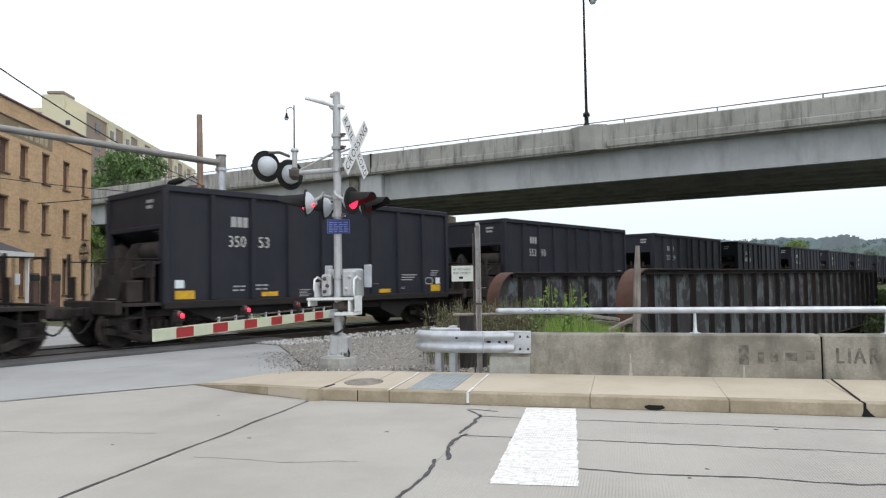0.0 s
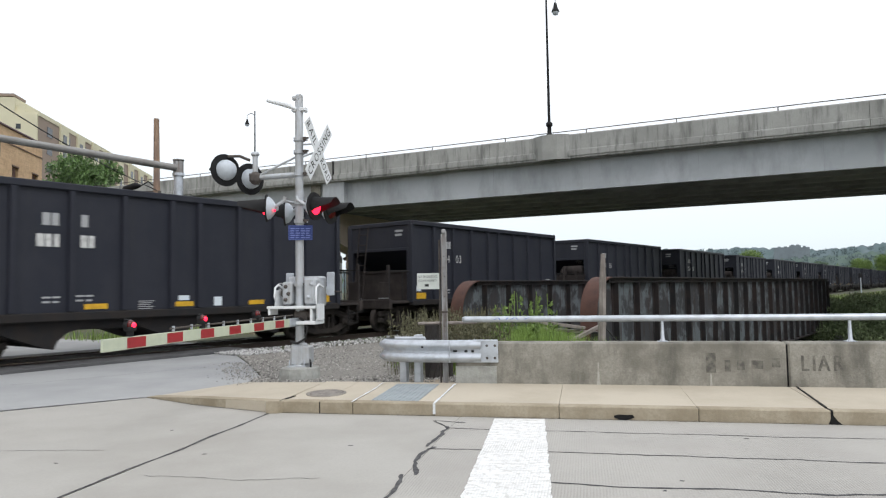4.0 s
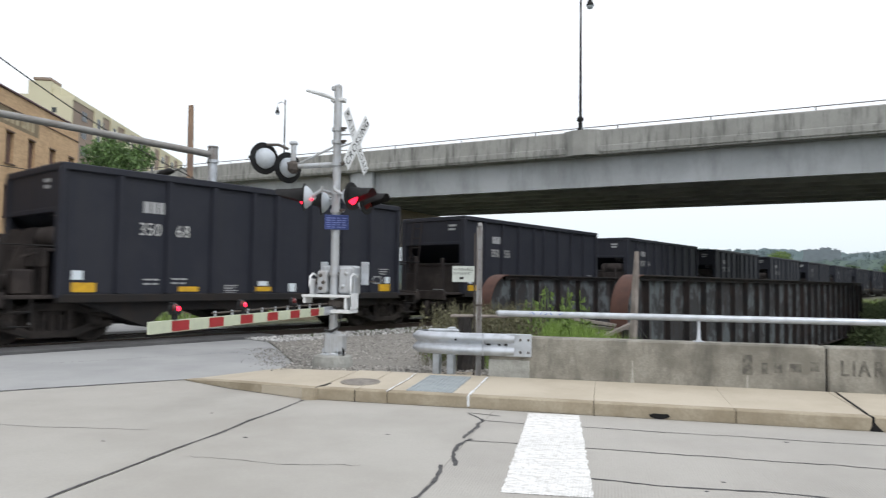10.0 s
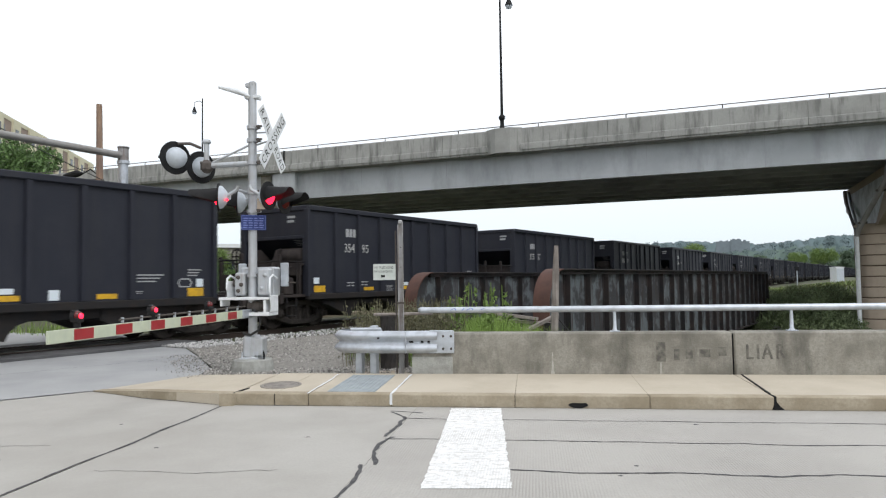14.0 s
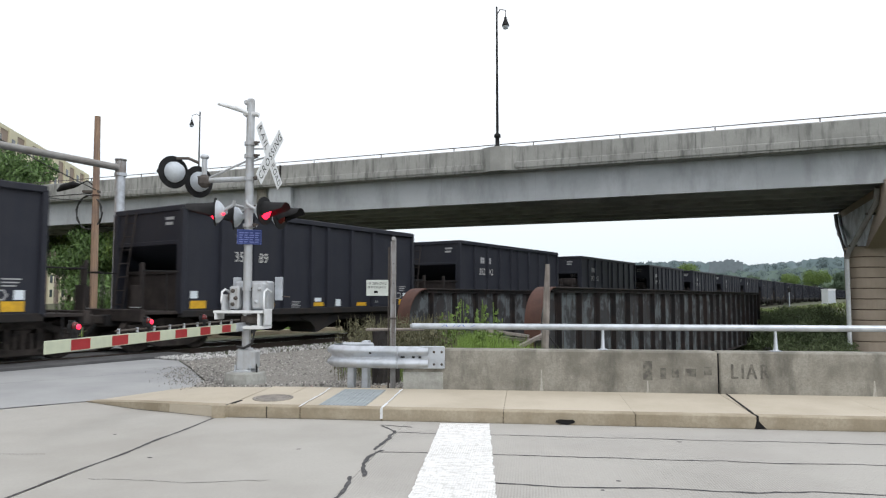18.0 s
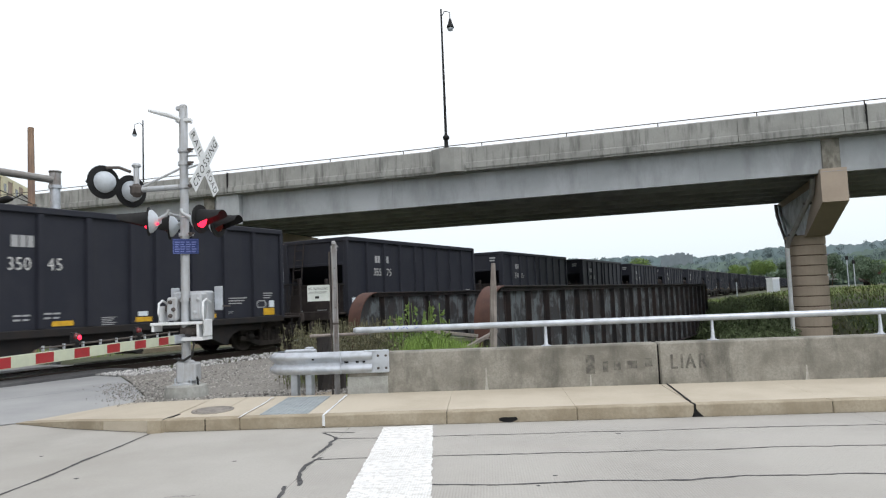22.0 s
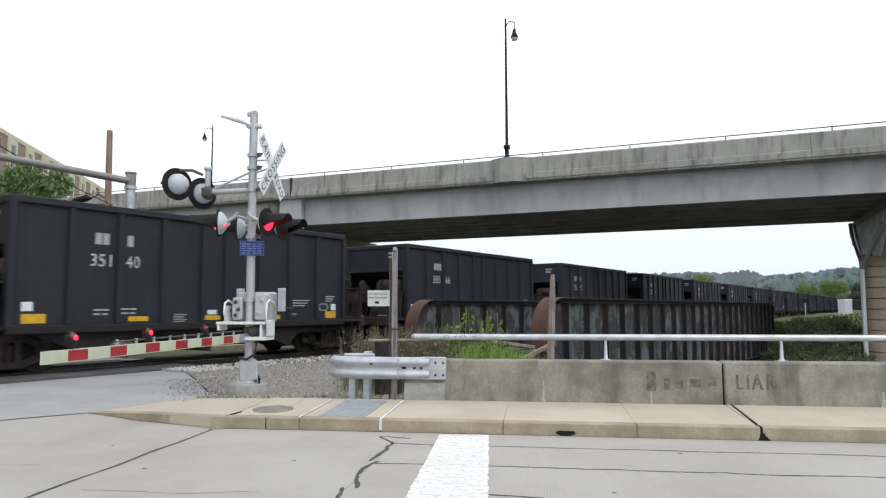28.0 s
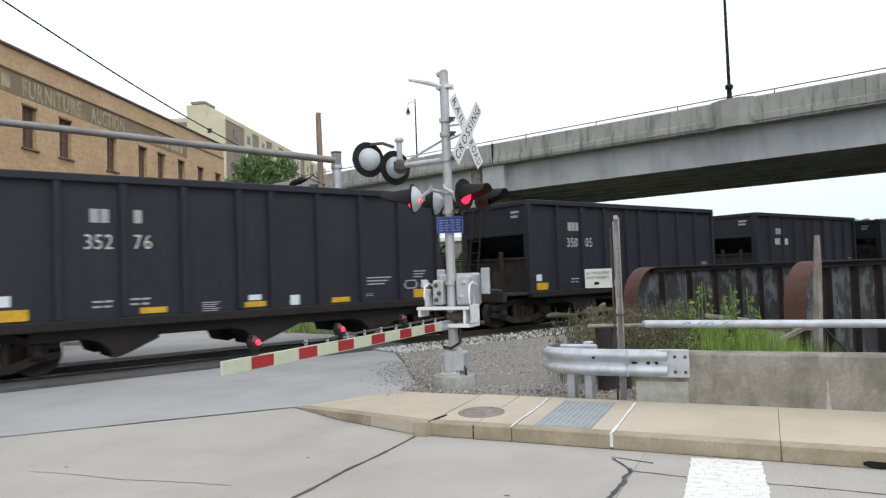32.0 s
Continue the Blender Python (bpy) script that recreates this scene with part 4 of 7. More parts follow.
def build_truck(car, x):
    tk = part("truck", Solid().box(x - 0.2, x + 0.2, -1.0, 1.0, 0.42, 0.72, None, 0.03), TRUCK, car, "dusty cast-steel freight truck")
    for sgn in (-1, 1):
        y = sgn * 1.0
        s = Solid()
        outer = [(-1.25, 0.62), (-1.25, 0.42), (-0.85, 0.36), (-0.42, 0.2), (0.42, 0.2), (0.85, 0.36), (1.25, 0.42), (1.25, 0.62), (0.8, 0.66), (0.42, 0.8), (-0.42, 0.8), (-0.8, 0.66)]
        # ring of bars, leaving the windows open
        for (a, b), w in (((outer[0], outer[11]), 0.09), ((outer[11], outer[10]), 0.08), ((outer[10], outer[9]), 0.09), ((outer[9], outer[8]), 0.08), ((outer[8], outer[7]), 0.09),
                          ((outer[2], outer[3]), 0.09), ((outer[3], outer[4]), 0.08), ((outer[4], outer[5]), 0.09), ((outer[1], outer[2]), 0.08), ((outer[5], outer[6]), 0.08),
                          (((-0.35, 0.2), (-0.35, 0.8)), 0.07), (((0.35, 0.2), (0.35, 0.8)), 0.07)):
            d = Vector((b[0] - a[0], 0, b[1] - a[1]))
            mid = Vector(((a[0] + b[0]) / 2 + x, y, (a[1] + b[1]) / 2))
            m = Matrix.Translation(mid) @ Matrix.Rotation(-math.atan2(d.z, d.x), 4, "Y")
            s.box(-d.length / 2 - 0.03, d.length / 2 + 0.03, -0.07, 0.07, -w, w, m, 0.02)
        for k in (-0.18, 0.0, 0.18):
            s.tube([(x + k, y, 0.26), (x + k, y, 0.62)], 0.075, 8)
        for ax in (-0.89, 0.89):
            s.box(x + ax - 0.16, x + ax + 0.16, y - 0.1, y + 0.1, 0.34, 0.66, None, 0.03)
            s.lathe([(0.0, 0.0), (0.12, 0.0), (0.12, 0.05), (0.0, 0.06)], pose(x + ax, y + sgn * 0.1, 0.46, -90 * sgn, 0, 0), 10)
        part("side_frame", s, TRUCK, tk)
    for ax in (-0.89, 0.89):
        s = Solid()
        for sgn in (-1, 1):
            s.lathe([(0.10, 0.07), (0.14, 0.06), (0.36, 0.02), (0.40, 0.055), (0.455, 0.055), (0.455, -0.06), (0.475, -0.075), (0.475, -0.095), (0.40, -0.095), (0.36, -0.04), (0.14, -0.03), (0.10, -0.05)],
                    pose(0, sgn * 0.755, 0, -90 * sgn, 0, 0), 20)
            for k in range(5):
                a = 2 * math.pi * k / 5
                s.box(-0.02, 0.02, 0.16, 0.34, -0.02, 0.02, pose(0, sgn * 0.795, 0) @ Matrix.Rotation(a, 4, "Y") @ pose(0, 0, 0, 90, 0, 0))
        s.tube([(0, -0.8, 0), (0, 0.8, 0)], 0.085, 8)
        part("wheelset", s, TRUCK, tk, m=pose(x + ax, 0, 0.455))


def build_brake_end(car):
    """Braking gear standing on the leading platform."""
    part("air_reservoir", Solid().lathe([(0.0, -0.62), (0.2, -0.58), (0.26, -0.45), (0.26, 0.45), (0.2, 0.58), (0.0, 0.62)], pose(-5.05, -0.62, 2.3, 90, 0, 0), 14), CAR_END, car)
    part("reservoir_shelf", Solid().box(-5.42, -4.75, -1.42, 0.3, 1.98, 2.05, None, 0.01).box(-5.46, -5.40, -1.44, 1.44, 1.66, 2.06, None, 0.01).box(-5.46, -5.40, -1.40, -1.30, 1.06, 1.66).box(-5.46, -5.40, -0.1, 0.0, 1.06, 1.66), CAR_END, car)
    for y in (-0.35, 0.62):
        part("slope_gusset", Solid().prism([(-6.05, 1.06), (-4.75, 1.06), (-4.75, 2.15), (-5.25, 2.55), (-5.45, 2.5)], y - 0.02, y + 0.02, Matrix(((1, 0, 0, 0), (0, 0, 1, 0), (0, 1, 0, 0), (0, 0, 0, 1)))), CAR_END, car)
    part("brake_cylinder", Solid().lathe([(0.0, -0.3), (0.17, -0.28), (0.17, 0.2), (0.08, 0.3), (0.0, 0.32)], pose(-5.75, -0.75, 1.32, 0, 90, 0), 12), CAR_END, car)
    part("valve_block", Solid().box(-6.0, -5.6, -1.3, -0.95, 1.06, 1.6, None, 0.04).tube([(-5.8, -1.1, 1.6), (-5.8, -1.1, 1.85), (-5.3, -1.0, 2.0)], 0.03, 6), CAR_END, car)
    part("brake_wheel", Solid().lathe([(0.24, -0.02), (0.28, 0.0), (0.24, 0.02), (0.21, 0.0), (0.24, -0.02)], pose(-6.17, 0.7, 2.3, 0, 90, 0), 14).box(-6.19, -6.15, 0.46, 0.94, 2.28, 2.32).box(-6.19, -6.15, 0.68, 0.72, 1.06, 2.54), CAR_SILL, car)


def build_car():
    car = thing("hopper_car", pose(0, 0, 0), "black open-top steel hopper car with yellow reflectors, coupled in a train", "freight car", "hopper cars of the train")
    stake = Solid()
    prof = [(-0.085, 0.0), (-0.06, -0.10), (0.06, -0.10), (0.085, 0.0)]
    stake.add([(x, y, SILL_Z + 0.1) for x, y in prof] + [(x, y, TOP_Z - 0.16) for x, y in prof], [(0, 3, 7, 4)] + [(i, 4 + i, 5 + i, i + 1) for i in range(3)] + [(0, 1, 2, 3), (7, 6, 5, 4)])
    stake_mesh = stake.mesh("stake", STEEL_BLACK)
    for sgn in (-1, 1):
        y = sgn * 1.5
        part("side_sheet", Solid().box(-BODY, BODY, y - 0.012, y + 0.012, SILL_Z + 0.05, TOP_Z - 0.1), STEEL_BLACK, car)
        part("top_chord", Solid().box(-BODY - 0.04, BODY + 0.04, y - 0.10, y + 0.115, TOP_Z - 0.16, TOP_Z, None, 0.02), STEEL_BLACK, car)
        part("side_sill", Solid().box(-BODY - 0.04, BODY + 0.04, y - 0.10, y + 0.11, SILL_Z - 0.11, SILL_Z + 0.08, None, 0.02), CAR_SILL, car)
        part("sill_hood", Solid().box(0.8 - BODY, 9.6 - BODY, sgn * 1.33, sgn * 1.37, 0.68, 0.95), CAR_SILL, car)
        for p in PANELS[1:-1]:
            part("stake", stake_mesh, STEEL_BLACK, car, m=pose(-BODY + p, y, 0, 0, 0, 0 if sgn < 0 else 180))
        for p in (-BODY, BODY):
            part("corner_post", Solid().box(p - 0.07, p + 0.07, y - 0.10, y + 0.10, SILL_Z, TOP_Z - 0.1, None, 0.015), STEEL_BLACK, car)
    for sgn in (-1, 1):
        x = sgn * BODY
        part("end_plate", Solid().box(x - 0.02, x + 0.02, -1.5, 1.5, TOP_Z - 0.98, TOP_Z - 0.02).box(x - 0.06, x + 0.06, -1.55, 1.55, TOP_Z - 0.16, TOP_Z, None, 0.02).box(x - 0.05, x + 0.05, -1.5, 1.5, TOP_Z - 1.06, TOP_Z - 0.95, None, 0.01), STEEL_BLACK, car)
        s = Solid()
        a, b = Vector((x, 0, TOP_Z - 1.0)), Vector((sgn * 2.2, 0, SILL_Z - 0.1))
        d = (b - a).normalized()
        nrm = Vector((-d.z, 0, d.x)) * 0.015
        s.add([(p.x + q.x, yy, p.z + q.z) for q in (nrm, -nrm) for p in (a, b) for yy in (-1.49, 1.49)], [(0, 1, 3, 2), (4, 6, 7, 5), (0, 4, 5, 1), (2, 3, 7, 6), (0, 2, 6, 4), (1, 5, 7, 3)])
        part("slope_sheet", s, STEEL_BLACK, car)
        # open end platform, uprights, centre sill and coupler
        s = Solid().box(sgn * 4.4, sgn * 6.3, -1.45, 1.45, 0.98, 1.06, None, 0.01)
        part("platform", s, CAR_END, car)
        part("end_sill", Solid().box(sgn * 6.2, sgn * 6.36, -1.5, 1.5, 0.80, 1.12, None, 0.02), CAR_END, car)
        for yy in (-1.38, 1.38):
            part("end_upright", Solid().box(x - sgn * 0.05, x + sgn * 0.06, yy - 0.05, yy + 0.05, 1.06, TOP_Z - 1.0, None, 0.01), STEEL_BLACK, car)
        part("bulkhead", Solid().box(x - sgn * 0.35, x - sgn * 0.32, -1.45, 1.45, 1.06, 2.1, None, 0.01).box(x - sgn * 0.37, x - sgn * 0.28, -1.45, 1.45, 2.06, 2.16, None, 0.01), CAR_END, car)
        part("centre_sill", Solid().box(sgn * 1.0, sgn * 6.5, -0.22, 0.22, 0.66, 0.97, None, 0.02), CAR_SILL, car)
        part("coupler", Solid().box(sgn * 6.4, sgn * 6.85, -0.1, 0.1, 0.74, 0.96, None, 0.03).box(sgn * 6.75, sgn * 7.06, -0.17, 0.17, 0.68, 1.0, None, 0.05), TRUCK, car)
        hose = [(sgn * (6.4 + 0.11 * k), -0.4, 0.72 - 0.36 * math.sin(math.pi * k / 6)) for k in range(7)]
        part("brake_hose", Solid().tube(hose, 0.025, 6), BLACK, car)
        # hand rails round the platform
        for yy in (-1.42, 1.42):
            s = Solid().tube([(sgn * 6.28, yy, 1.06), (sgn * 6.28, yy, 2.1), (sgn * 5.15, yy, 2.1)], 0.022, 6)
            s.tube([(sgn * 5.6, yy, 1.06), (sgn * 5.6, yy, 2.1)], 0.018, 6)
            if yy < 0:
                s.tube([(sgn * 6.28, yy, 2.1), (sgn * 6.28, -0.4, 2.1), (sgn * 6.28, -0.4, 1.06)], 0.022, 6)
            part("hand_rail", s, CAR_SILL, car)
        for yy in (-1.42, 1.42):
            inn = yy - math.copysign(0.44, yy)
            part("corner_screen", Solid().box(sgn * 6.24, sgn * 6.30, yy, inn, 0.82, 1.72, None, 0.01).box(sgn * 6.23, sgn * 6.31, yy, yy - math.copysign(0.11, yy), 1.72, 2.3, None, 0.01), CAR_END, car)
            part("grab_iron", Solid().tube([(sgn * 6.34, yy, 1.17), (sgn * 6.34, inn, 1.17)], 0.013, 6), LETTER_DIM, car, "pale worn grab iron")
        if sgn < 0:
            build_brake_end(car)
        s = Solid()
        for yy in (-0.95, -0.52) if sgn > 0 else ():
            s.tube([(sgn * 5.62, yy, 1.0), (x + sgn * 0.06, yy, TOP_Z - 0.1)], 0.022, 6)
        for k in range(7 if sgn > 0 else 0):
            t = (k + 0.6) / 7.4
            xx, zz = sgn * 5.62 + (x + sgn * 0.06 - sgn * 5.62) * t, 1.0 + (TOP_Z - 1.1) * t
            s.tube([(xx, -0.95, zz), (xx, -0.52, zz)], 0.016, 6)
        if sgn > 0:
            part("ladder", s, CAR_END, car)
        s = Solid()
        for zz in (0.42, 0.72):
            s.tube([(sgn * 6.1, -1.5, zz), (sgn * 5.7, -1.5, zz)], 0.02, 6)
        for xx in (6.1, 5.7):
            s.tube([(sgn * xx, -1.5, 0.40), (sgn * xx, -1.5, 1.0)], 0.02, 6)
        part("sill_step", s, CAR_SILL, car)
        build_truck(car, sgn * 5.1)
    # hopper bottoms: a long raked front and a rounded back, in pairs either side of the centre sill
    chute = [(-1.6, 0.92), (-1.6, 0.88), (-1.05, 0.66), (-0.2, 0.33), (0.0, 0.28), (0.07, 0.45), (0.25, 0.62), (0.6, 0.72), (0.9, 0.88), (0.9, 0.92)]
    flat = Matrix(((1, 0, 0, 0), (0, 0, 1, 0), (0, 1, 0, 0), (0, 0, 0, 1)))
    for u in (2.15, 5.2, 8.15):
        for y0, y1 in ((-1.42, -0.25), (0.25, 1.42)):
            part("hopper_pocket", Solid().prism([(u + p - BODY, q) for p, q in (chute[1:] if u < 8 else [(-0.87, 0.92), (-0.87, 0.62)] + chute[3:])], y0, y1, flat), CAR_SILL, car)
    part("hopper_floor", Solid().box(-2.6, 2.6, -1.48, 1.48, 0.98, 1.04), STEEL_BLACK, car)
    # reflectors, placards and small stencils on both sides
    for sgn in (-1, 1):
        face = pose(0, sgn * 1.516, 0, 90, 0, 0) if sgn < 0 else pose(0, sgn * 1.516, 0, 90, 0, 180)
        for x0, x1, z0, z1 in ((0.26, 0.77, 1.12, 1.33), (2.73, 3.25, 1.13, 1.25), (4.93, 5.43, 1.13, 1.25), (7.12, 7.62, 1.12, 1.24), (9.58, 10.06, 1.12, 1.34)):
            part("reflector", Solid().box(x0 - BODY, x1 - BODY, z0, z1, -0.004, 0.006, face), YELLOW, car, "yellow reflective strip")
        for x0, x1, z0, z1 in ((0.26, 0.49, 1.39, 1.59), (5.02, 5.31, 1.28, 1.40), (6.03, 6.26, 1.12, 1.35), (9.84, 10.05, 1.37, 1.58)):
            part("placard", Solid().box(x0 - BODY, x1 - BODY, z0, z1, -0.004, 0.006, face), PLACARD, car, "pale stencilled placard")
        s = Solid()
        for x, w, h, n, z in ((1.84, 0.42, 0.20, 2, 1.27), (2.53, 0.44, 0.20, 2, 1.29), (3.96, 0.45, 0.22, 5, 1.09), (8.08, 0.85, 0.24, 3, 1.49), (8.10, 0.22, 0.08, 2, 1.22), (9.55, 0.48, 0.22, 3, 1.64), (9.3, 0.5, 0.04, 1, 1.03)):
            bars(s, w, h, n, face @ pose(x - BODY, z, 0.004), fill=0.4, pieces=2 if n == 2 else 1)
        hexa = [(9.26, 1.47), (9.34, 1.59), (9.64, 1.59), (9.72, 1.47), (9.64, 1.36), (9.34, 1.36)]
        inner = [(9.31, 1.47), (9.36, 1.56), (9.62, 1.56), (9.67, 1.47), (9.62, 1.39), (9.36, 1.39)]
        s.add([face @ Vector((x - BODY, z, 0.004)) for x, z in hexa + inner], [(i, (i + 1) % 6, 6 + (i + 1) % 6, 6 + i) for i in range(6)])
        s.add([face @ Vector((x - BODY, z, 0.004)) for x, z in ((0.35, 1.02), (0.9, 1.02), (0.9, 1.05), (0.35, 1.05))], [(0, 1, 2, 3)])
        tagged(part("stencil", s, LETTER_DIM, car), kind="stuff")
    s = Solid()
    em = pose(-BODY - 0.026, -0.6, TOP_Z - 0.55, 90, 0, -90)
    bars(s, 0.42, 0.28, 2, em, pieces=1)
    slope = Matrix(((0, -0.832, -0.555, -4.86), (-1, 0, 0, -0.72), (0, 0.555, -0.832, 2.64), (0, 0, 0, 1)))
    bars(s, 0.5, 0.34, 4, slope, fill=0.3)
    bars(s, 0.42, 0.28, 2, pose(BODY + 0.026, 0.75, TOP_Z - 0.55, 90, 0, 90), pieces=1)
    tagged(part("end_stencil", s, LETTER_DIM, car), kind="stuff")
    return car


# numbers as painted, from the leading car that is seen
NUMBERS = {-1: "", 0: "35053", 1: "35390", 2: "35289", 4: "35403", 5: "35086", 6: "35328", 7: "35577", 8: "35068", 9: "35055", 10: "35346", 11: "35253", 12: "35495", 13: "35537", 14: "35169", 15: "35389", 16: "35242",
           17: "35113", 18: "35045", 19: "35575", 20: "35026", 21: "35458", 22: "35260", 23: "35140", 24: "35566", 25: "35205", 26: "35276", 27: "35005"}
CARS = []
# cars whose owner's mark is split over two panels
SPLIT = {2, 3, 7, 11, 14, 16, 19, 22, 23, 25, 26}
# cars coupled with their ladder end leading
TURNED = {2, 4, 9, 13, 15, 16, 19, 20, 21, 22, 26, 27, 28, 31, 34, 35, 38, 40, 43, 46, 47, 50}


def build_train():
    proto = build_car()
    for j in range(-1, 52):
        car = proto if j == -1 else copy_thing(proto, pose(0, 0, 0))
        CARS.append((j, car))
    for j, car in CARS:
        num = NUMBERS.get(j, "")
        for sgn in (-1, 1):
            face = pose(0, sgn * 1.52, 0, 90, 0, 0) if sgn < 0 else pose(0, sgn * 1.52, 0, 90, 0, 180)
            # the owner's mark as plain blocks, then the number in two groups
            for x, w in ((1.83, 0.16), (2.02, 0.15), (2.64, 0.15)) if j in SPLIT else ((1.80, 0.16), (1.99, 0.14), (2.16, 0.14)):
                s = Solid()
                for a, b in ((x - BODY, x + w - BODY),):
                    s.add([face @ Vector(p) for p in ((a, 2.96, 0), (b, 2.96, 0), (b, 3.23, 0), (a, 3.23, 0))], [(0, 1, 2, 3)])
                part("owner_mark", s, LETTER_DIM, car)
            for x, w, text in ((1.71, 0.53, num[:3]), (2.62, 0.35, num[3:])):
                s = Solid()
                if num:
                    lettering(s, text, 0.29, face @ pose(x - BODY, 2.44, 0), width=w)
                else:
                    bars(s, w, 0.29, 1, face @ pose(x - BODY, 2.44, 0), fill=0.95, pieces=3 if w > 0.4 else 2)
                part("car_number", s, LETTER, car, "white stencilled car number")


build_train()

# distance run by the train, in metres, from the start
RUN = [(0.0, 0.0), (9.0, 102.6), (23.0, 264.9), (32.0, 369.7)]
LEAD = 4.6  # leading body corner of car 0 along the track at the start


# ---- crossing signal, gate and the things beside them ----
def disc(m, r, thick=0.012):
    return Solid().lathe([(0.0, -thick), (r, -thick), (r + 0.004, 0.0), (r, thick), (0.0, thick)], m, 24, False)


def flasher(parent, m, lit, r=0.23, hood=0.46, dome=False):
    """One lamp of a pair; it shines along m's +z. Parts: background, housing, lens, hood."""
    bgd = part("background", disc(m, r), BLACK, parent, "round black signal background")
    back = [(0.0, -0.20), (0.06, -0.195), (0.13, -0.15), (0.17, -0.07), (0.178, -0.013)] if dome else [(0.0, -0.19), (0.035, -0.185), (0.05, -0.15), (0.12, -0.11), (0.18, -0.055), (0.192, -0.013)]
    part("housing", Solid().lathe(back, m, 20), LENS_BACK, bgd, "pale domed lamp housing")
    part("lens", Solid().lathe([(0.0, 0.085), (0.07, 0.075), (0.12, 0.04), (0.14, 0.014)], m, 18), RED_GLOW if lit else RED_DARK, bgd, "lit red lens" if lit else "unlit red lens")
    if lit and not dome:
        part("side_port", Solid().lathe([(0.0, -0.03), (0.018, -0.025), (0.022, 0.0)], m @ pose(0.10, -0.05, -0.13, 0, 0, 0), 8), RED_GLOW, bgd, "small glowing side port")
    rows = []
    for k in range(25):
        an = math.pi * (k / 24 * 1.3 - 0.15)
        reach = hood * (0.12 + 0.88 * smooth_step(-0.45, 0.45, math.sin(an)))
        rows.append([m @ Vector((0.158 * math.cos(an), 0.158 * math.sin(an), 0.012)), m @ Vector((0.15 * math.cos(an), 0.15 * math.sin(an) - 0.015, reach * 0.5)), m @ Vector((0.15 * math.cos(an), 0.15 * math.sin(an) - 0.025, reach))])
    part("hood", Solid().sheet(rows, True), BLACK, bgd)
    return bgd


def face_dir(x, y, z, yaw, tilt=0):
    """A pose at a place whose +z points level along yaw, and +y up."""
    return pose(x, y, z) @ pose(0, 0, 0, 0, 0, yaw + 90) @ pose(0, 0, 0, 90 - tilt, 0, 0)


MASTM = ROADM @ pose(*(ROAD_INV @ Vector((-3.215, 11.5, 0.12))))


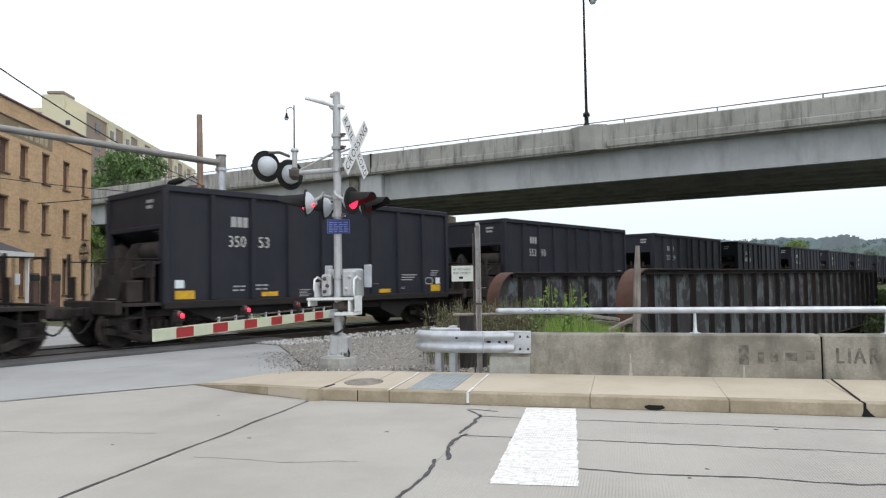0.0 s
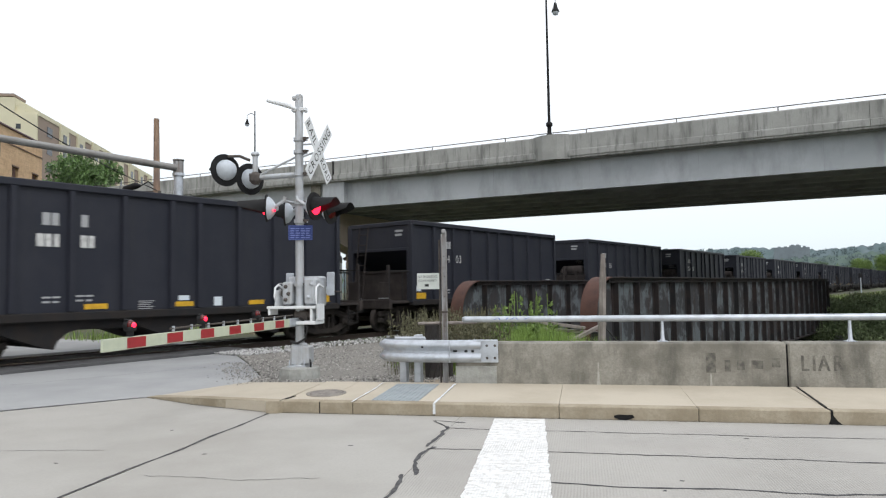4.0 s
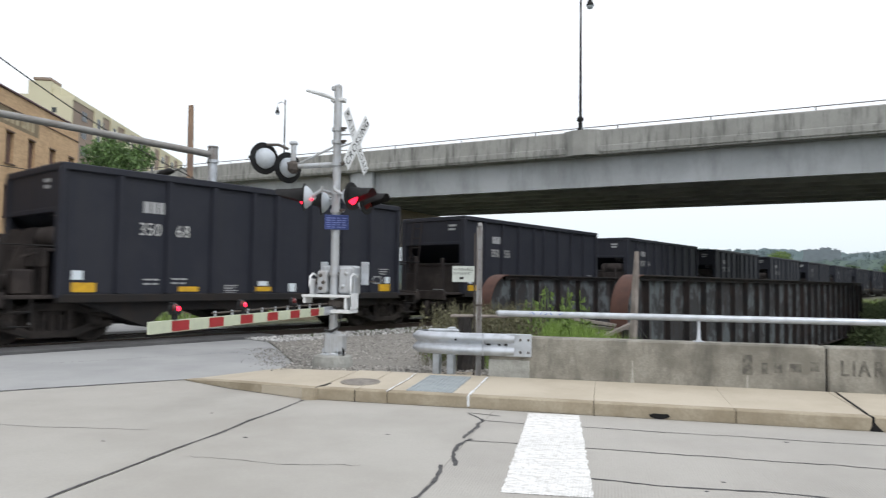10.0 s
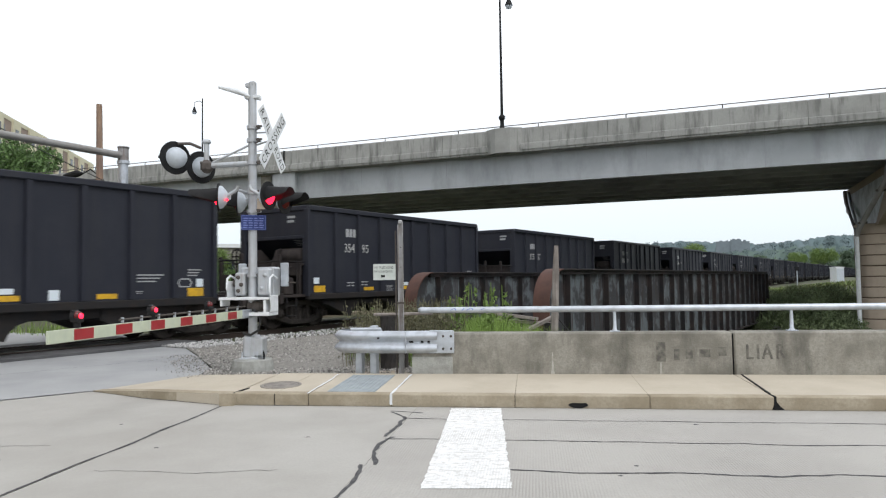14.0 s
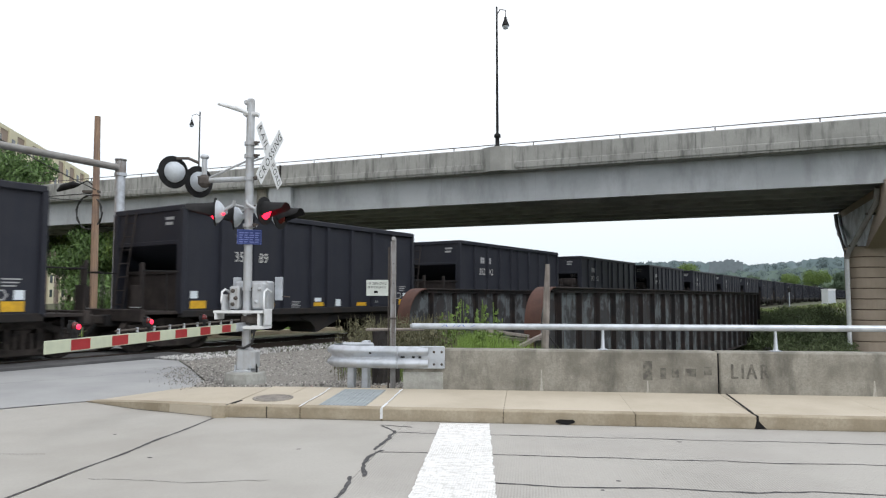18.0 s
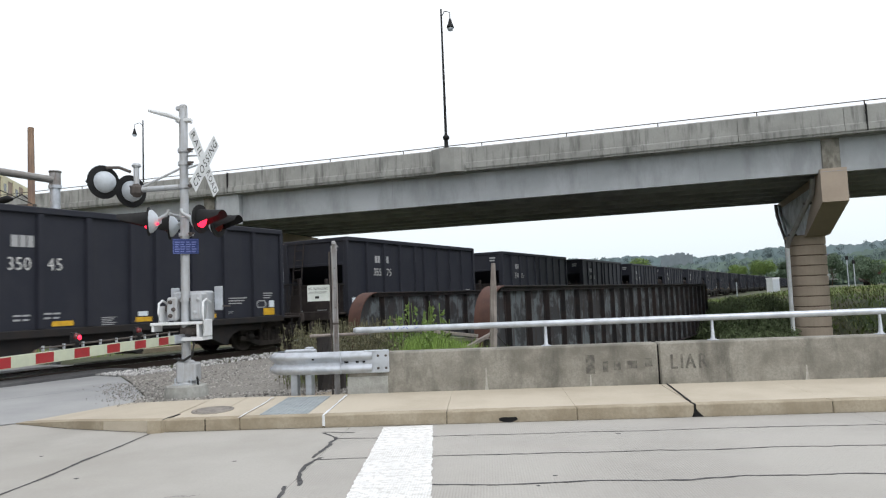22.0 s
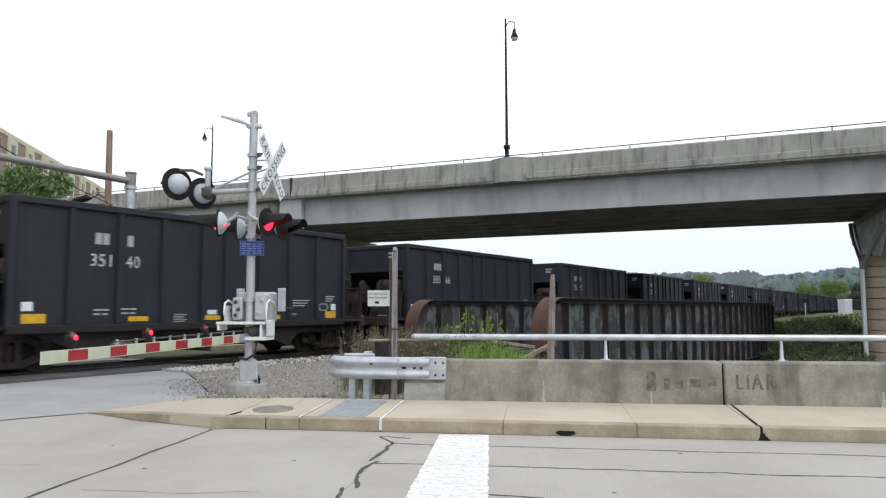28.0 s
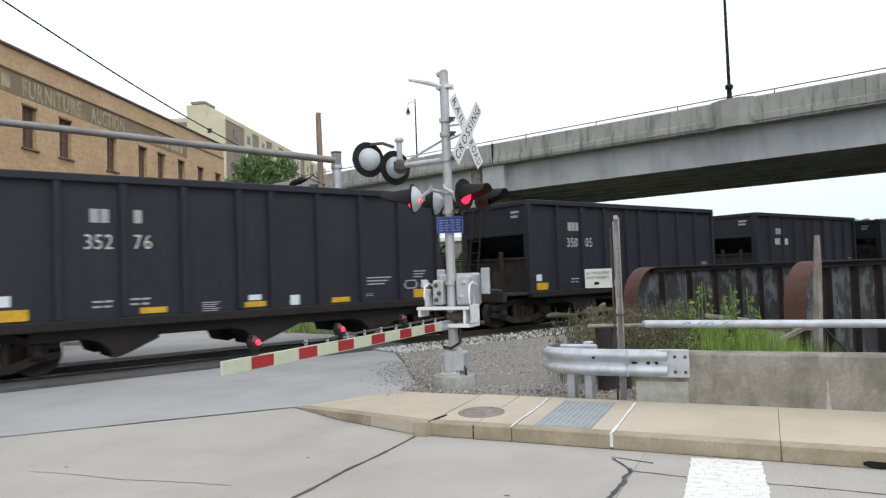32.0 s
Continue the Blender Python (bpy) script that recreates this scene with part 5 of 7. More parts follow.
def build_signal():
    sig = thing("crossing_signal", MASTM, "grey level-crossing signal mast with flashing red lamps, crossbuck and lowered gate", "crossing signal")
    part("foundation", Solid().lathe([(0.0, 0.185), (0.26, 0.185), (0.32, 0.165), (0.34, 0.06), (0.36, -0.3)], pose(0, 0, 0), 11, False), FOOTING, sig, "rough concrete footing")
    b = part("base", Solid().box(-0.16, 0.16, -0.16, 0.16, 0.18, 0.21, None, 0.005).lathe([(0.15, 0.2), (0.13, 0.24), (0.125, 0.42), (0.09, 0.5), (0.075, 0.56)], pose(0, 0, 0), 12), MAST, sig)
    for x in (-0.13, 0.13):
        for y in (-0.13, 0.13):
            part("anchor_bolt", Solid().tube([(x, y, 0.2), (x, y, 0.3)], 0.014, 6), GALV, b)
    part("junction_box", Solid().box(0.07, 0.21, -0.13, 0.10, 0.24, 0.53, None, 0.02), MAST, sig)
    part("base_casting", Solid().box(-0.125, 0.11, -0.13, 0.11, 0.21, 0.57, None, 0.03).box(-0.03, 0.02, -0.145, -0.12, 0.22, 0.54, None, 0.008), MAST, sig)
    part("conduit", Solid().tube([(0.23, -0.1, -0.05), (0.23, -0.1, 0.26), (0.19, -0.08, 0.33)], 0.018, 6), BLACK, sig)
    part("mast", Solid().tube([(0, 0, 0.5), (0, 0, 4.72)], [0.072, 0.068], 14), MAST, sig)
    part("cable", Solid().tube([(0.05, -0.08, 1.0), (0.2, -0.16, 0.85), (0.17, -0.16, 0.66), (0.02, -0.14, 0.58), (-0.12, -0.1, 0.6)], 0.022, 8), WIRE, sig)
    # collars
    for z in (1.55, 2.62, 2.93, 3.42, 3.80, 4.02):
        part("collar", Solid().lathe([(0.07, -0.03), (0.095, -0.03), (0.095, 0.03), (0.07, 0.03)], pose(0, 0, z), 12, False).box(0.07, 0.14, -0.04, 0.04, z - 0.025, z + 0.025, None, 0.006), MAST, sig)
        part("collar_bolt", Solid().tube([(0.09, -0.055, z + 0.01), (0.19, -0.055, z + 0.01)], 0.016, 6).box(0.10, 0.15, -0.075, -0.035, z - 0.03, z + 0.03, None, 0.008), IRON, sig)
    # top bell and short paddle arm
    part("mast_cap", Solid().box(-0.05, 0.06, -0.05, 0.05, 4.66, 4.80, None, 0.02).box(-0.12, -0.02, -0.04, 0.04, 4.70, 4.78, None, 0.02), MAST, sig)
    part("top_arm", Solid().tube([(0.14, 0.03, 4.50), (-0.06, -0.05, 4.55), (-0.22, -0.1, 4.62), (-0.5, -0.2, 4.68)], [0.025, 0.03, 0.05, 0.028], 8).box(-0.12, 0.14, -0.06, 0.06, 4.50, 4.56, None, 0.01), WHITE, sig, "pale paddle arm on the mast top")
    # crossbuck facing along the road
    cb = part("crossbuck", Solid().tube([(0.06, 0, 3.93), (0.33, 0, 3.93)], 0.015, 6).tube([(0.06, 0, 3.72), (0.33, 0, 3.80)], 0.015, 6), MAST, sig, "white crossbuck blades lettered RAILROAD CROSSING")
    for ang, word, off in ((-50, "RAIL ROAD", 0.0), (50, "CROSSING", 0.014)):
        m = face_dir(0.345 + off, 0, 3.80, -6.5) @ pose(0, 0, 0, 0, 0, ang)
        bl = part("blade", Solid().box(-0.60, 0.60, -0.115, 0.115, -0.003, 0.003, m), WHITE, cb)
        for text, x0, w, gap in (("RAIL", -0.57, 0.42, 0.16), ("ROAD", 0.15, 0.42, 0.14)) if "RAIL " in word else (("CROSSING", -0.56, 1.12, 0.16),):
            s = Solid()
            lettering(s, text, 0.13, m @ pose(x0, -0.065, 0.005), width=w, gap=gap)
            part("lettering", s, BLACK, bl)
    # crossarms with four lamps, along the road both ways
    for sx in (-1, 1):
        arm = part("crossarm", Solid().tube([(sx * 0.10, -0.36, 2.93), (sx * 0.10, 0.36, 2.93)], 0.025, 8).box(-0.02, sx * 0.12, -0.03, 0.03, 2.9, 2.96, None, 0.005), MAST, sig)
        for sy in (-0.36, 0.36):
            part("hanger", Solid().tube([(sx * 0.10, sy, 3.0), (sx * 0.12, sy, 2.93), (sx * 0.28, sy, 2.84)], 0.028, 8), MAST, arm)
            flasher(sig, face_dir(sx * 0.42, sy, 2.82, -10 if sx > 0 else 198), sy < 0, hood=0.40 if sx > 0 else 0.46)
    # upper bracket arm with a pair of lamps aimed away
    br = part("bracket_arm", Solid().tube([(0, 0, 3.42), (-0.80, -0.02, 3.40)], 0.045, 10).tube([(0, 0, 3.75), (-0.70, -0.02, 3.45)], 0.018, 6), MAST, sig)
    part("bracket_post", Solid().tube([(-0.80, -0.02, 3.36), (-0.80, -0.02, 3.80)], 0.045, 10).lathe([(0.06, 0), (0.075, 0.02), (0.06, 0.06), (0.0, 0.065)], pose(-0.80, -0.02, 3.78), 12), MAST, br)
    part("bracket_hub", Solid().box(-0.89, -0.70, -0.12, 0.08, 3.28, 3.50, None, 0.06), IRON, br)
    part("lamp_bar", Solid().tube([(-1.22, -0.2, 3.76), (-1.04, -0.12, 3.77), (-0.88, -0.05, 3.70)], 0.025, 8).tube([(-1.0, 0.1, 3.5), (-0.88, 0.0, 3.45)], 0.025, 8), IRON, br)
    for x, y, z in ((-1.25, -0.22, 3.52), (-1.01, 0.2, 3.42)):
        flasher(sig, face_dir(x, y, z, 150), False, 0.275, 0.3, True)
    # blue notice
    sg = part("notice", Solid().box(-0.2, 0.2, -0.125, 0.125, -0.003, 0.003, face_dir(0.055, -0.09, 2.42, -66)), BLUE_SIGN, sig, "blue emergency notice with pale unreadable lettering")
    s = Solid()
    m = face_dir(0.055, -0.09, 2.42, -66) @ pose(-0.17, -0.10, 0.006)
    bars(s, 0.34, 0.19, 5, m, 0.45, 4)
    for a, b2, c, d in ((-0.02, -0.016, 0.36, -0.012), (-0.02, 0.212, 0.36, 0.216), (-0.02, -0.016, -0.016, 0.216), (0.356, -0.016, 0.36, 0.216)):
        s.add([m @ Vector(q) for q in ((a, b2, 0), (c, b2, 0), (c, d, 0), (a, d, 0))], [(0, 1, 2, 3)])
    tagged(part("notice_lettering", s, SIGN_INK, sg), kind="stuff")
    # gate machine: two housings, bench and counterweight arms
    gm = part("gate_machine", Solid().box(-0.25, 0.33, 0.06, 0.40, 1.19, 1.69, None, 0.03).box(-0.27, -0.10, -0.12, 0.1, 1.22, 1.6, None, 0.03).box(0.12, 0.32, -0.12, 0.2, 1.22, 1.66, None, 0.03), MAST, sig)
    for x, z in ((-0.2, 1.3), (-0.2, 1.52), (-0.15, 1.4), (0.2, 1.34), (0.26, 1.55)):
        part("cover_bolt", Solid().lathe([(0.0, 0.03), (0.03, 0.025), (0.036, 0.0)], pose(x, -0.12, z, 90, 0, 0), 8), IRON if x < 0 else MAST, gm)
    part("hub", Solid().lathe([(0.0, 0.05), (0.07, 0.045), (0.08, 0.0)], pose(-0.27, 0.0, 1.42, 0, -90, 0), 12), IRON, gm)
    part("bench", Solid().box(-0.50, 0.36, -0.21, 0.2, 1.15, 1.195, None, 0.006), WHITE, sig)
    part("bench", Solid().box(-0.10, 0.36, -0.21, 0.2, 0.89, 0.945, None, 0.006), WHITE, sig)
    part("bench_web", Solid().box(0.26, 0.30, -0.2, 0.18, 0.945, 1.15, None, 0.004), WHITE, sig)
    part("bench_web", Solid().box(-0.48, -0.44, -0.2, 0.1, 1.05, 1.15, None, 0.004), WHITE, sig)
    part("drive_shaft", Solid().tube([(-0.06, -0.02, 1.05), (0.22, -0.02, 1.05)], 0.075, 12).box(0.0, 0.18, -0.1, 0.1, 0.96, 1.12, None, 0.03), IRON, sig)
    for x in (-0.36, 0.37):
        lean = 0.05 if x > 0 else 0.0
        arc = [(x + lean * 0.2, -0.18, 1.0 if x > 0 else 1.17), (x, -0.2, 1.35), (x - 0.01, -0.16, 1.50), (x - 0.01, -0.04, 1.55), (x, 0.12, 1.50)]
        part("counterweight_arm", Solid().tube(arc, 0.018, 8).box(x - 0.008, x + 0.008, -0.19, 0.16, 0.95 if x > 0 else 1.2, 1.22 if x > 0 else 1.46, None, 0.008), WHITE, sig)
    for x, y, z0 in ((-0.36, 0.42, 1.56), (0.44, 0.30, 1.36)):
        cw = part("counterweight", Solid().box(x - 0.065, x + 0.065, y - 0.04, y + 0.03, z0, 1.76, None, 0.012), GALV, sig)
        part("weight_bolt", Solid().tube([(x, y, z0 + 0.07), (x + 0.2, y - 0.02, z0 + 0.06)], 0.013, 6), IRON, cw)
    # boom: alternating bands, truss cable on top, lamps
    boom = part("boom", Solid().box(-0.02, 0.02, -0.45, -0.05, 0.86, 1.0, None, 0.01), GALV, sig, "lowered gate boom in red and white bands")
    n, y0, step = 13, -0.28, 0.352
    part("boom_board", Solid().box(-0.014, 0.014, y0 - n * step, y0, 0.865, 0.995, None, 0.004), GATE_WHITE, boom, "pale greenish reflective boom")
    for i in range(1, n, 2):
        ya, yb = y0 - i * step - 0.02, y0 - (i + 1) * step + 0.02
        part("red_band", Solid().box(-0.016, 0.016, yb, ya, 0.875, 0.985), GATE_RED, boom)
    part("truss_rod", Solid().tube([(0, -0.3, 1.05), (0, -3.7, 1.035)], 0.012, 6), IRON, boom)
    for k in range(9):
        part("truss_clip", Solid().box(-0.01, 0.01, -0.6 - 0.38 * k - 0.015, -0.6 - 0.38 * k + 0.015, 1.0, 1.06), GALV, boom)
    for i, (y, lit) in enumerate(((-4.42, True), (-3.02, True), (-1.55, False))):
        lp = part("boom_lamp", Solid().tube([(0, y, 1.0), (0, y, 1.06)], 0.035, 8).box(-0.05, 0.05, y - 0.05, y + 0.05, 1.05, 1.1, None, 0.012), BLACK, boom)
        part("boom_lens", Solid().lathe([(0.0, -0.045), (0.04, -0.036), (0.05, 0.0), (0.04, 0.036), (0.0, 0.045)], pose(0, y, 1.12, 0, 90, 0), 14), RED_DARK, lp)
        if lit:
            part("boom_glow", Solid().lathe([(0.0, -0.056), (0.026, -0.05), (0.036, 0.0), (0.026, 0.05), (0.0, 0.056)], pose(0.004, y, 1.115, 0, 90, 0), 10), RED_GLOW, lp)
        part("boom_hood", Solid().tube([(-0.045, y, 1.11), (0.0, y, 1.11)], 0.06, 12).tube([(-0.03, y + 0.05, 1.05), (-0.03, y + 0.05, 1.17), (-0.03, y - 0.05, 1.17)], 0.012, 5), BLACK, lp)


build_signal()


def build_guardrail():
    gr = thing("guard_rail", ROADM @ pose(0, 0, 0.15), "galvanised W-beam guard rail with a flared end, bolted to the parapet", "guard rail")
    raw = [(0.0, 0.0), (0.02, 0.012), (0.075, 0.05), (0.082, 0.075), (0.075, 0.10), (0.02, 0.145), (0.008, 0.165), (0.02, 0.185), (0.075, 0.23), (0.082, 0.255), (0.075, 0.28), (0.02, 0.318), (0.0, 0.33)]
    path = [(0.36, 1.61), (0.26, 1.605), (0.0, 1.595), (-0.35, 1.59), (-0.65, 1.60), (-0.88, 1.64), (-1.06, 1.72), (-1.17, 1.84), (-1.19, 1.98), (-1.12, 2.10), (-1.0, 2.16)]
    rows = []
    for i, p in enumerate(path):
        a, b = Vector(path[max(i - 1, 0)]), Vector(path[min(i + 1, len(path) - 1)])
        d = (b - a).normalized()
        nx, ny = -d.y, d.x
        rows.append([(p[0] + nx * q, p[1] + ny * q, 0.33 + z) for q, z in raw])
    part("beam", Solid().sheet(rows, True), GALV, gr)
    part("end_plate", Solid().box(0.24, 0.61, 1.575, 1.615, 0.33, 0.665, None, 0.012), GALV, gr)
    part("splice_edge", Solid().box(-0.10, -0.088, 1.507, 1.60, 0.335, 0.655, None, 0.004), GALV, gr)
    for u, z, w in ((-0.02, 0.50, 0.03), (0.14, 0.50, 0.02), (0.24, 0.50, 0.02), (-0.5, 0.56, 0.015)):
        part("slot", Solid().box(u - w, u + w, 1.572 if u > -0.4 else 1.50, 1.60, z - 0.012, z + 0.012), BLACK, gr)
    for u in (0.45, 0.565):
        for z in (0.40, 0.58):
            part("bolt", Solid().lathe([(0.0, 0.02), (0.014, 0.018), (0.02, 0.0)], pose(u, 1.575, z, 90, 0, 0), 8), IRON, gr)
    for u, v in ((-0.86, 1.85), (-0.64, 1.86)):
        part("post", Solid().box(u - 0.05, u + 0.05, v - 0.09, v + 0.09, -0.4, 0.66 if u < -0.7 else 0.72, None, 0.008), GALV, gr)
    part("block", Solid().box(-0.98, -0.5, 1.70, 1.78, 0.52, 0.70, None, 0.02), GALV, gr)


build_guardrail()


def build_posts():
    p = thing("channel_post", Matrix.Translation((-0.70, 10.42, 0.0)), "rust-streaked steel channel post beside the parapet end", "post")
    part("web", Solid().box(-0.026, 0.026, 0.012, 0.018, -0.2, 2.40), RUSTY_POST, p)
    for x, top in ((-0.034, 2.39), (0.034, 2.43)):
        part("flange", Solid().box(x - 0.008, x + 0.008, -0.028, 0.020, -0.2, top, None, 0.004), RUSTY_POST, p)
    part("cap", Solid().box(-0.03, 0.03, -0.02, 0.022, 2.40, 2.46, None, 0.012), RUSTY_POST, p)
    part("strap", Solid().box(-0.046, 0.046, -0.034, -0.029, 1.2, 1.23, None, 0.002), IRON, p)
    for z in (0.75, 1.0, 1.45, 1.75, 2.05):
        part("bolt", Solid().lathe([(0.008, 0), (0.007, 0.006), (0, 0.008)], pose(0, 0.012, z, 90, 0, 0), 8), IRON, p)
    s = thing("notice_sign", Matrix.Translation((-0.785, 10.45, 0.0)), "white trespass notice on a dark steel sign post", "sign")
    part("post", Solid().box(0.002, 0.026, -0.01, 0.0, -0.2, 2.30, None, 0.002).box(0.002, 0.008, -0.028, -0.011, -0.2, 2.3), IRON, s)
    bd = part("board", Solid().box(-0.325, 0.01, -0.035, -0.029, 1.56, 1.80, None, 0.003), BOARD, s)
    for words, z in (("NO TRESPASSING", 1.73), ("PRIVATE PROPERTY", 1.67)):
        t = Solid()
        lettering(t, words, 0.036, pose(-0.305, -0.037, z, 90, 0, 0), width=0.28)
        part("lettering", t, BLACK, bd)
    t = Solid().add([pose(-0.21, -0.037, 1.60, 90, 0, 0) @ Vector(q) for q in ((0, 0, 0), (0.06, 0, 0), (0.06, 0.035, 0), (0, 0.035, 0))], [(0, 1, 2, 3)])
    part("mark", t, BLACK, bd)
    w = thing("timber_post", Matrix.Translation((2.22, 14.2, -1.5)), "split grey weathered timber post", "post")
    part("shaft", Solid().tube([(0, 0, 0), (-0.02, 0, 2.0), (0.03, 0.0, 3.15), (0.05, 0, 3.72)], [0.085, 0.08, 0.07, 0.045], 7, smooth=False), WOOD, w)
    part("wire", Solid().tube([(0, 0, 2.3), (0.6, 0.3, 1.6)], 0.015, 5), WIRE, w)
    bl = thing("timber_bulkhead", ROADM @ pose(-0.62, 2.75, 0.05), "dark creosoted timber stump with weathered rails behind the guard rail", "timber")
    part("stump", Solid().tube([(0, 0, -0.3), (0.01, 0, 0.4), (0, 0.01, 0.92)], [0.15, 0.14, 0.13], 9, smooth=False), CREOSOTE, bl)
    part("plank", Solid().box(-0.12, 0.30, 0.16, 0.24, -0.1, 0.5, None, 0.02), CREOSOTE, bl)
    part("rail", Solid().box(-0.22, 0.75, -0.06, 0.06, 0.925, 0.97, pose(0, 0, 0, 0, -0.6, 3), 0.012), WOOD, bl, "grey weathered rail")
    lg = thing("fallen_timbers", Matrix.Translation((1.75, 14.6, 0)), "grey fallen timbers leaning in the weeds", "timber")
    for x, y, z, rz, ry in ((0.0, 0.0, 0.50, 24, -22), (-0.5, 0.4, 0.78, 8, 8), (-0.2, 0.6, 0.62, -12, 4)):
        part("plank", Solid().box(-0.75, 0.75, -0.05, 0.05, -0.035, 0.035, pose(x, y, z, 0, ry, rz), 0.008), WOOD, lg)
    part("trestle", Solid().box(-0.55, -0.42, 0.3, 0.5, -1.6, 0.74, None, 0.01).box(0.35, 0.48, 0.3, 0.5, -1.6, 0.6, None, 0.01), CREOSOTE, lg)


build_posts()


# ---- old plate-girder bridge beside the running track ----
def build_plate_girder(y, x0, x1):
    top, bot, r = 1.80, -1.25, 0.95
    g = thing("plate_girder", TRACKM @ pose(x0, y, 0), "old riveted plate girder with peeling dark paint and rusty rounded ends", "bridge girder", "plate girders of the old bridge")
    L = x1 - x0
    s = Solid()
    prof = [(0.0, bot)] + [(r - r * math.cos(a), top - r + r * math.sin(a)) for a in [math.pi / 2 * k / 8 for k in range(9)]] + [(L, top), (L, bot)]
    k = len(prof)
    s.add([(x, -0.012, z) for x, z in prof] + [(x, 0.012, z) for x, z in prof], [list(range(k)), list(range(k, 2 * k))[::-1]])
    part("web", s, OLD_GIRDER, g)
    fl = [(0.0, bot)] + [(r - r * math.cos(a), top - r + r * math.sin(a)) for a in [math.pi / 2 * k / 10 for k in range(11)]]
    rows = []
    for i, (x, z) in enumerate(fl):
        rows.append([(x, -0.22, z), (x, 0.22, z)])
    inner = [[(x + (0.03 if z < top - 0.02 else 0), yy, z - (0.03 if x > 0.02 else 0)) for (x, yy, z) in rr] for rr in rows]
    sf = Solid().sheet(rows, True).sheet([q[::-1] for q in inner], True)
    for e in (0, 1):
        sf.add([r2[e] for r2 in rows] + [r2[e] for r2 in inner], [(i, i + 1, len(rows) + i + 1, len(rows) + i) for i in range(len(rows) - 1)])
    part("end_flange", sf, RUST, g, "rounded end flange red-brown with rust")
    part("top_flange", Solid().box(r, L, -0.22, 0.22, top - 0.035, top, None, 0.006).box(r, L, -0.12, 0.12, top - 0.15, top - 0.035), OLD_GIRDER_RIB, g)
    part("bottom_flange", Solid().box(0, L, -0.22, 0.22, bot - 0.04, bot), OLD_GIRDER_RIB, g)
    st = Solid().box(-0.012, 0.012, -0.17, 0.17, bot, top - 0.15).box(-0.07, 0.07, -0.03, 0.03, bot, top - 0.15).mesh("stiffener", OLD_GIRDER_RIB)
    n = int(L / 1.38)
    for i in range(1, n + 1):
        part("stiffener", st, OLD_GIRDER_RIB, g, m=pose(i * L / n * 0.999, 0, 0))
    rivets = Solid()
    for i in range(int((L - r) / 0.16)):
        x = r + i * 0.16
        rivets.box(x - 0.016, x + 0.016, -0.14, -0.12, top - 0.11, top - 0.08)
    tagged(part("riveting", rivets, OLD_GIRDER_RIB, g), kind="stuff")


build_plate_girder(-9.76, 11.95, 46.2)
build_plate_girder(-4.76, 13.35, 47.5)


def build_girder_deck():
    d = thing("bridge_deck", TRACKM @ pose(13, -7.26, 0), "old timber-decked floor between the plate girders", "bridge deck")
    part("floor", Solid().box(0, 34, -2.2, 2.2, -0.55, -0.35), OLD_GIRDER_RIB, d)
    part("abutment", Solid().box(33.2, 35.5, -3.6, 3.6, -4.0, -0.56, None, 0.05), DECK_UNDER, d)
    part("abutment", Solid().box(-1.5, 0.8, -3.2, 3.2, -4.0, -0.56, None, 0.05), DECK_UNDER, d)
    tie = Solid().box(-0.12, 0.12, -1.5, 1.5, -0.35, -0.15, None, 0.01).mesh("tie", WOOD)
    for i in range(60):
        part("tie", tie, WOOD, d, m=pose(0.4 + 0.55 * i, 0, 0))


build_girder_deck()


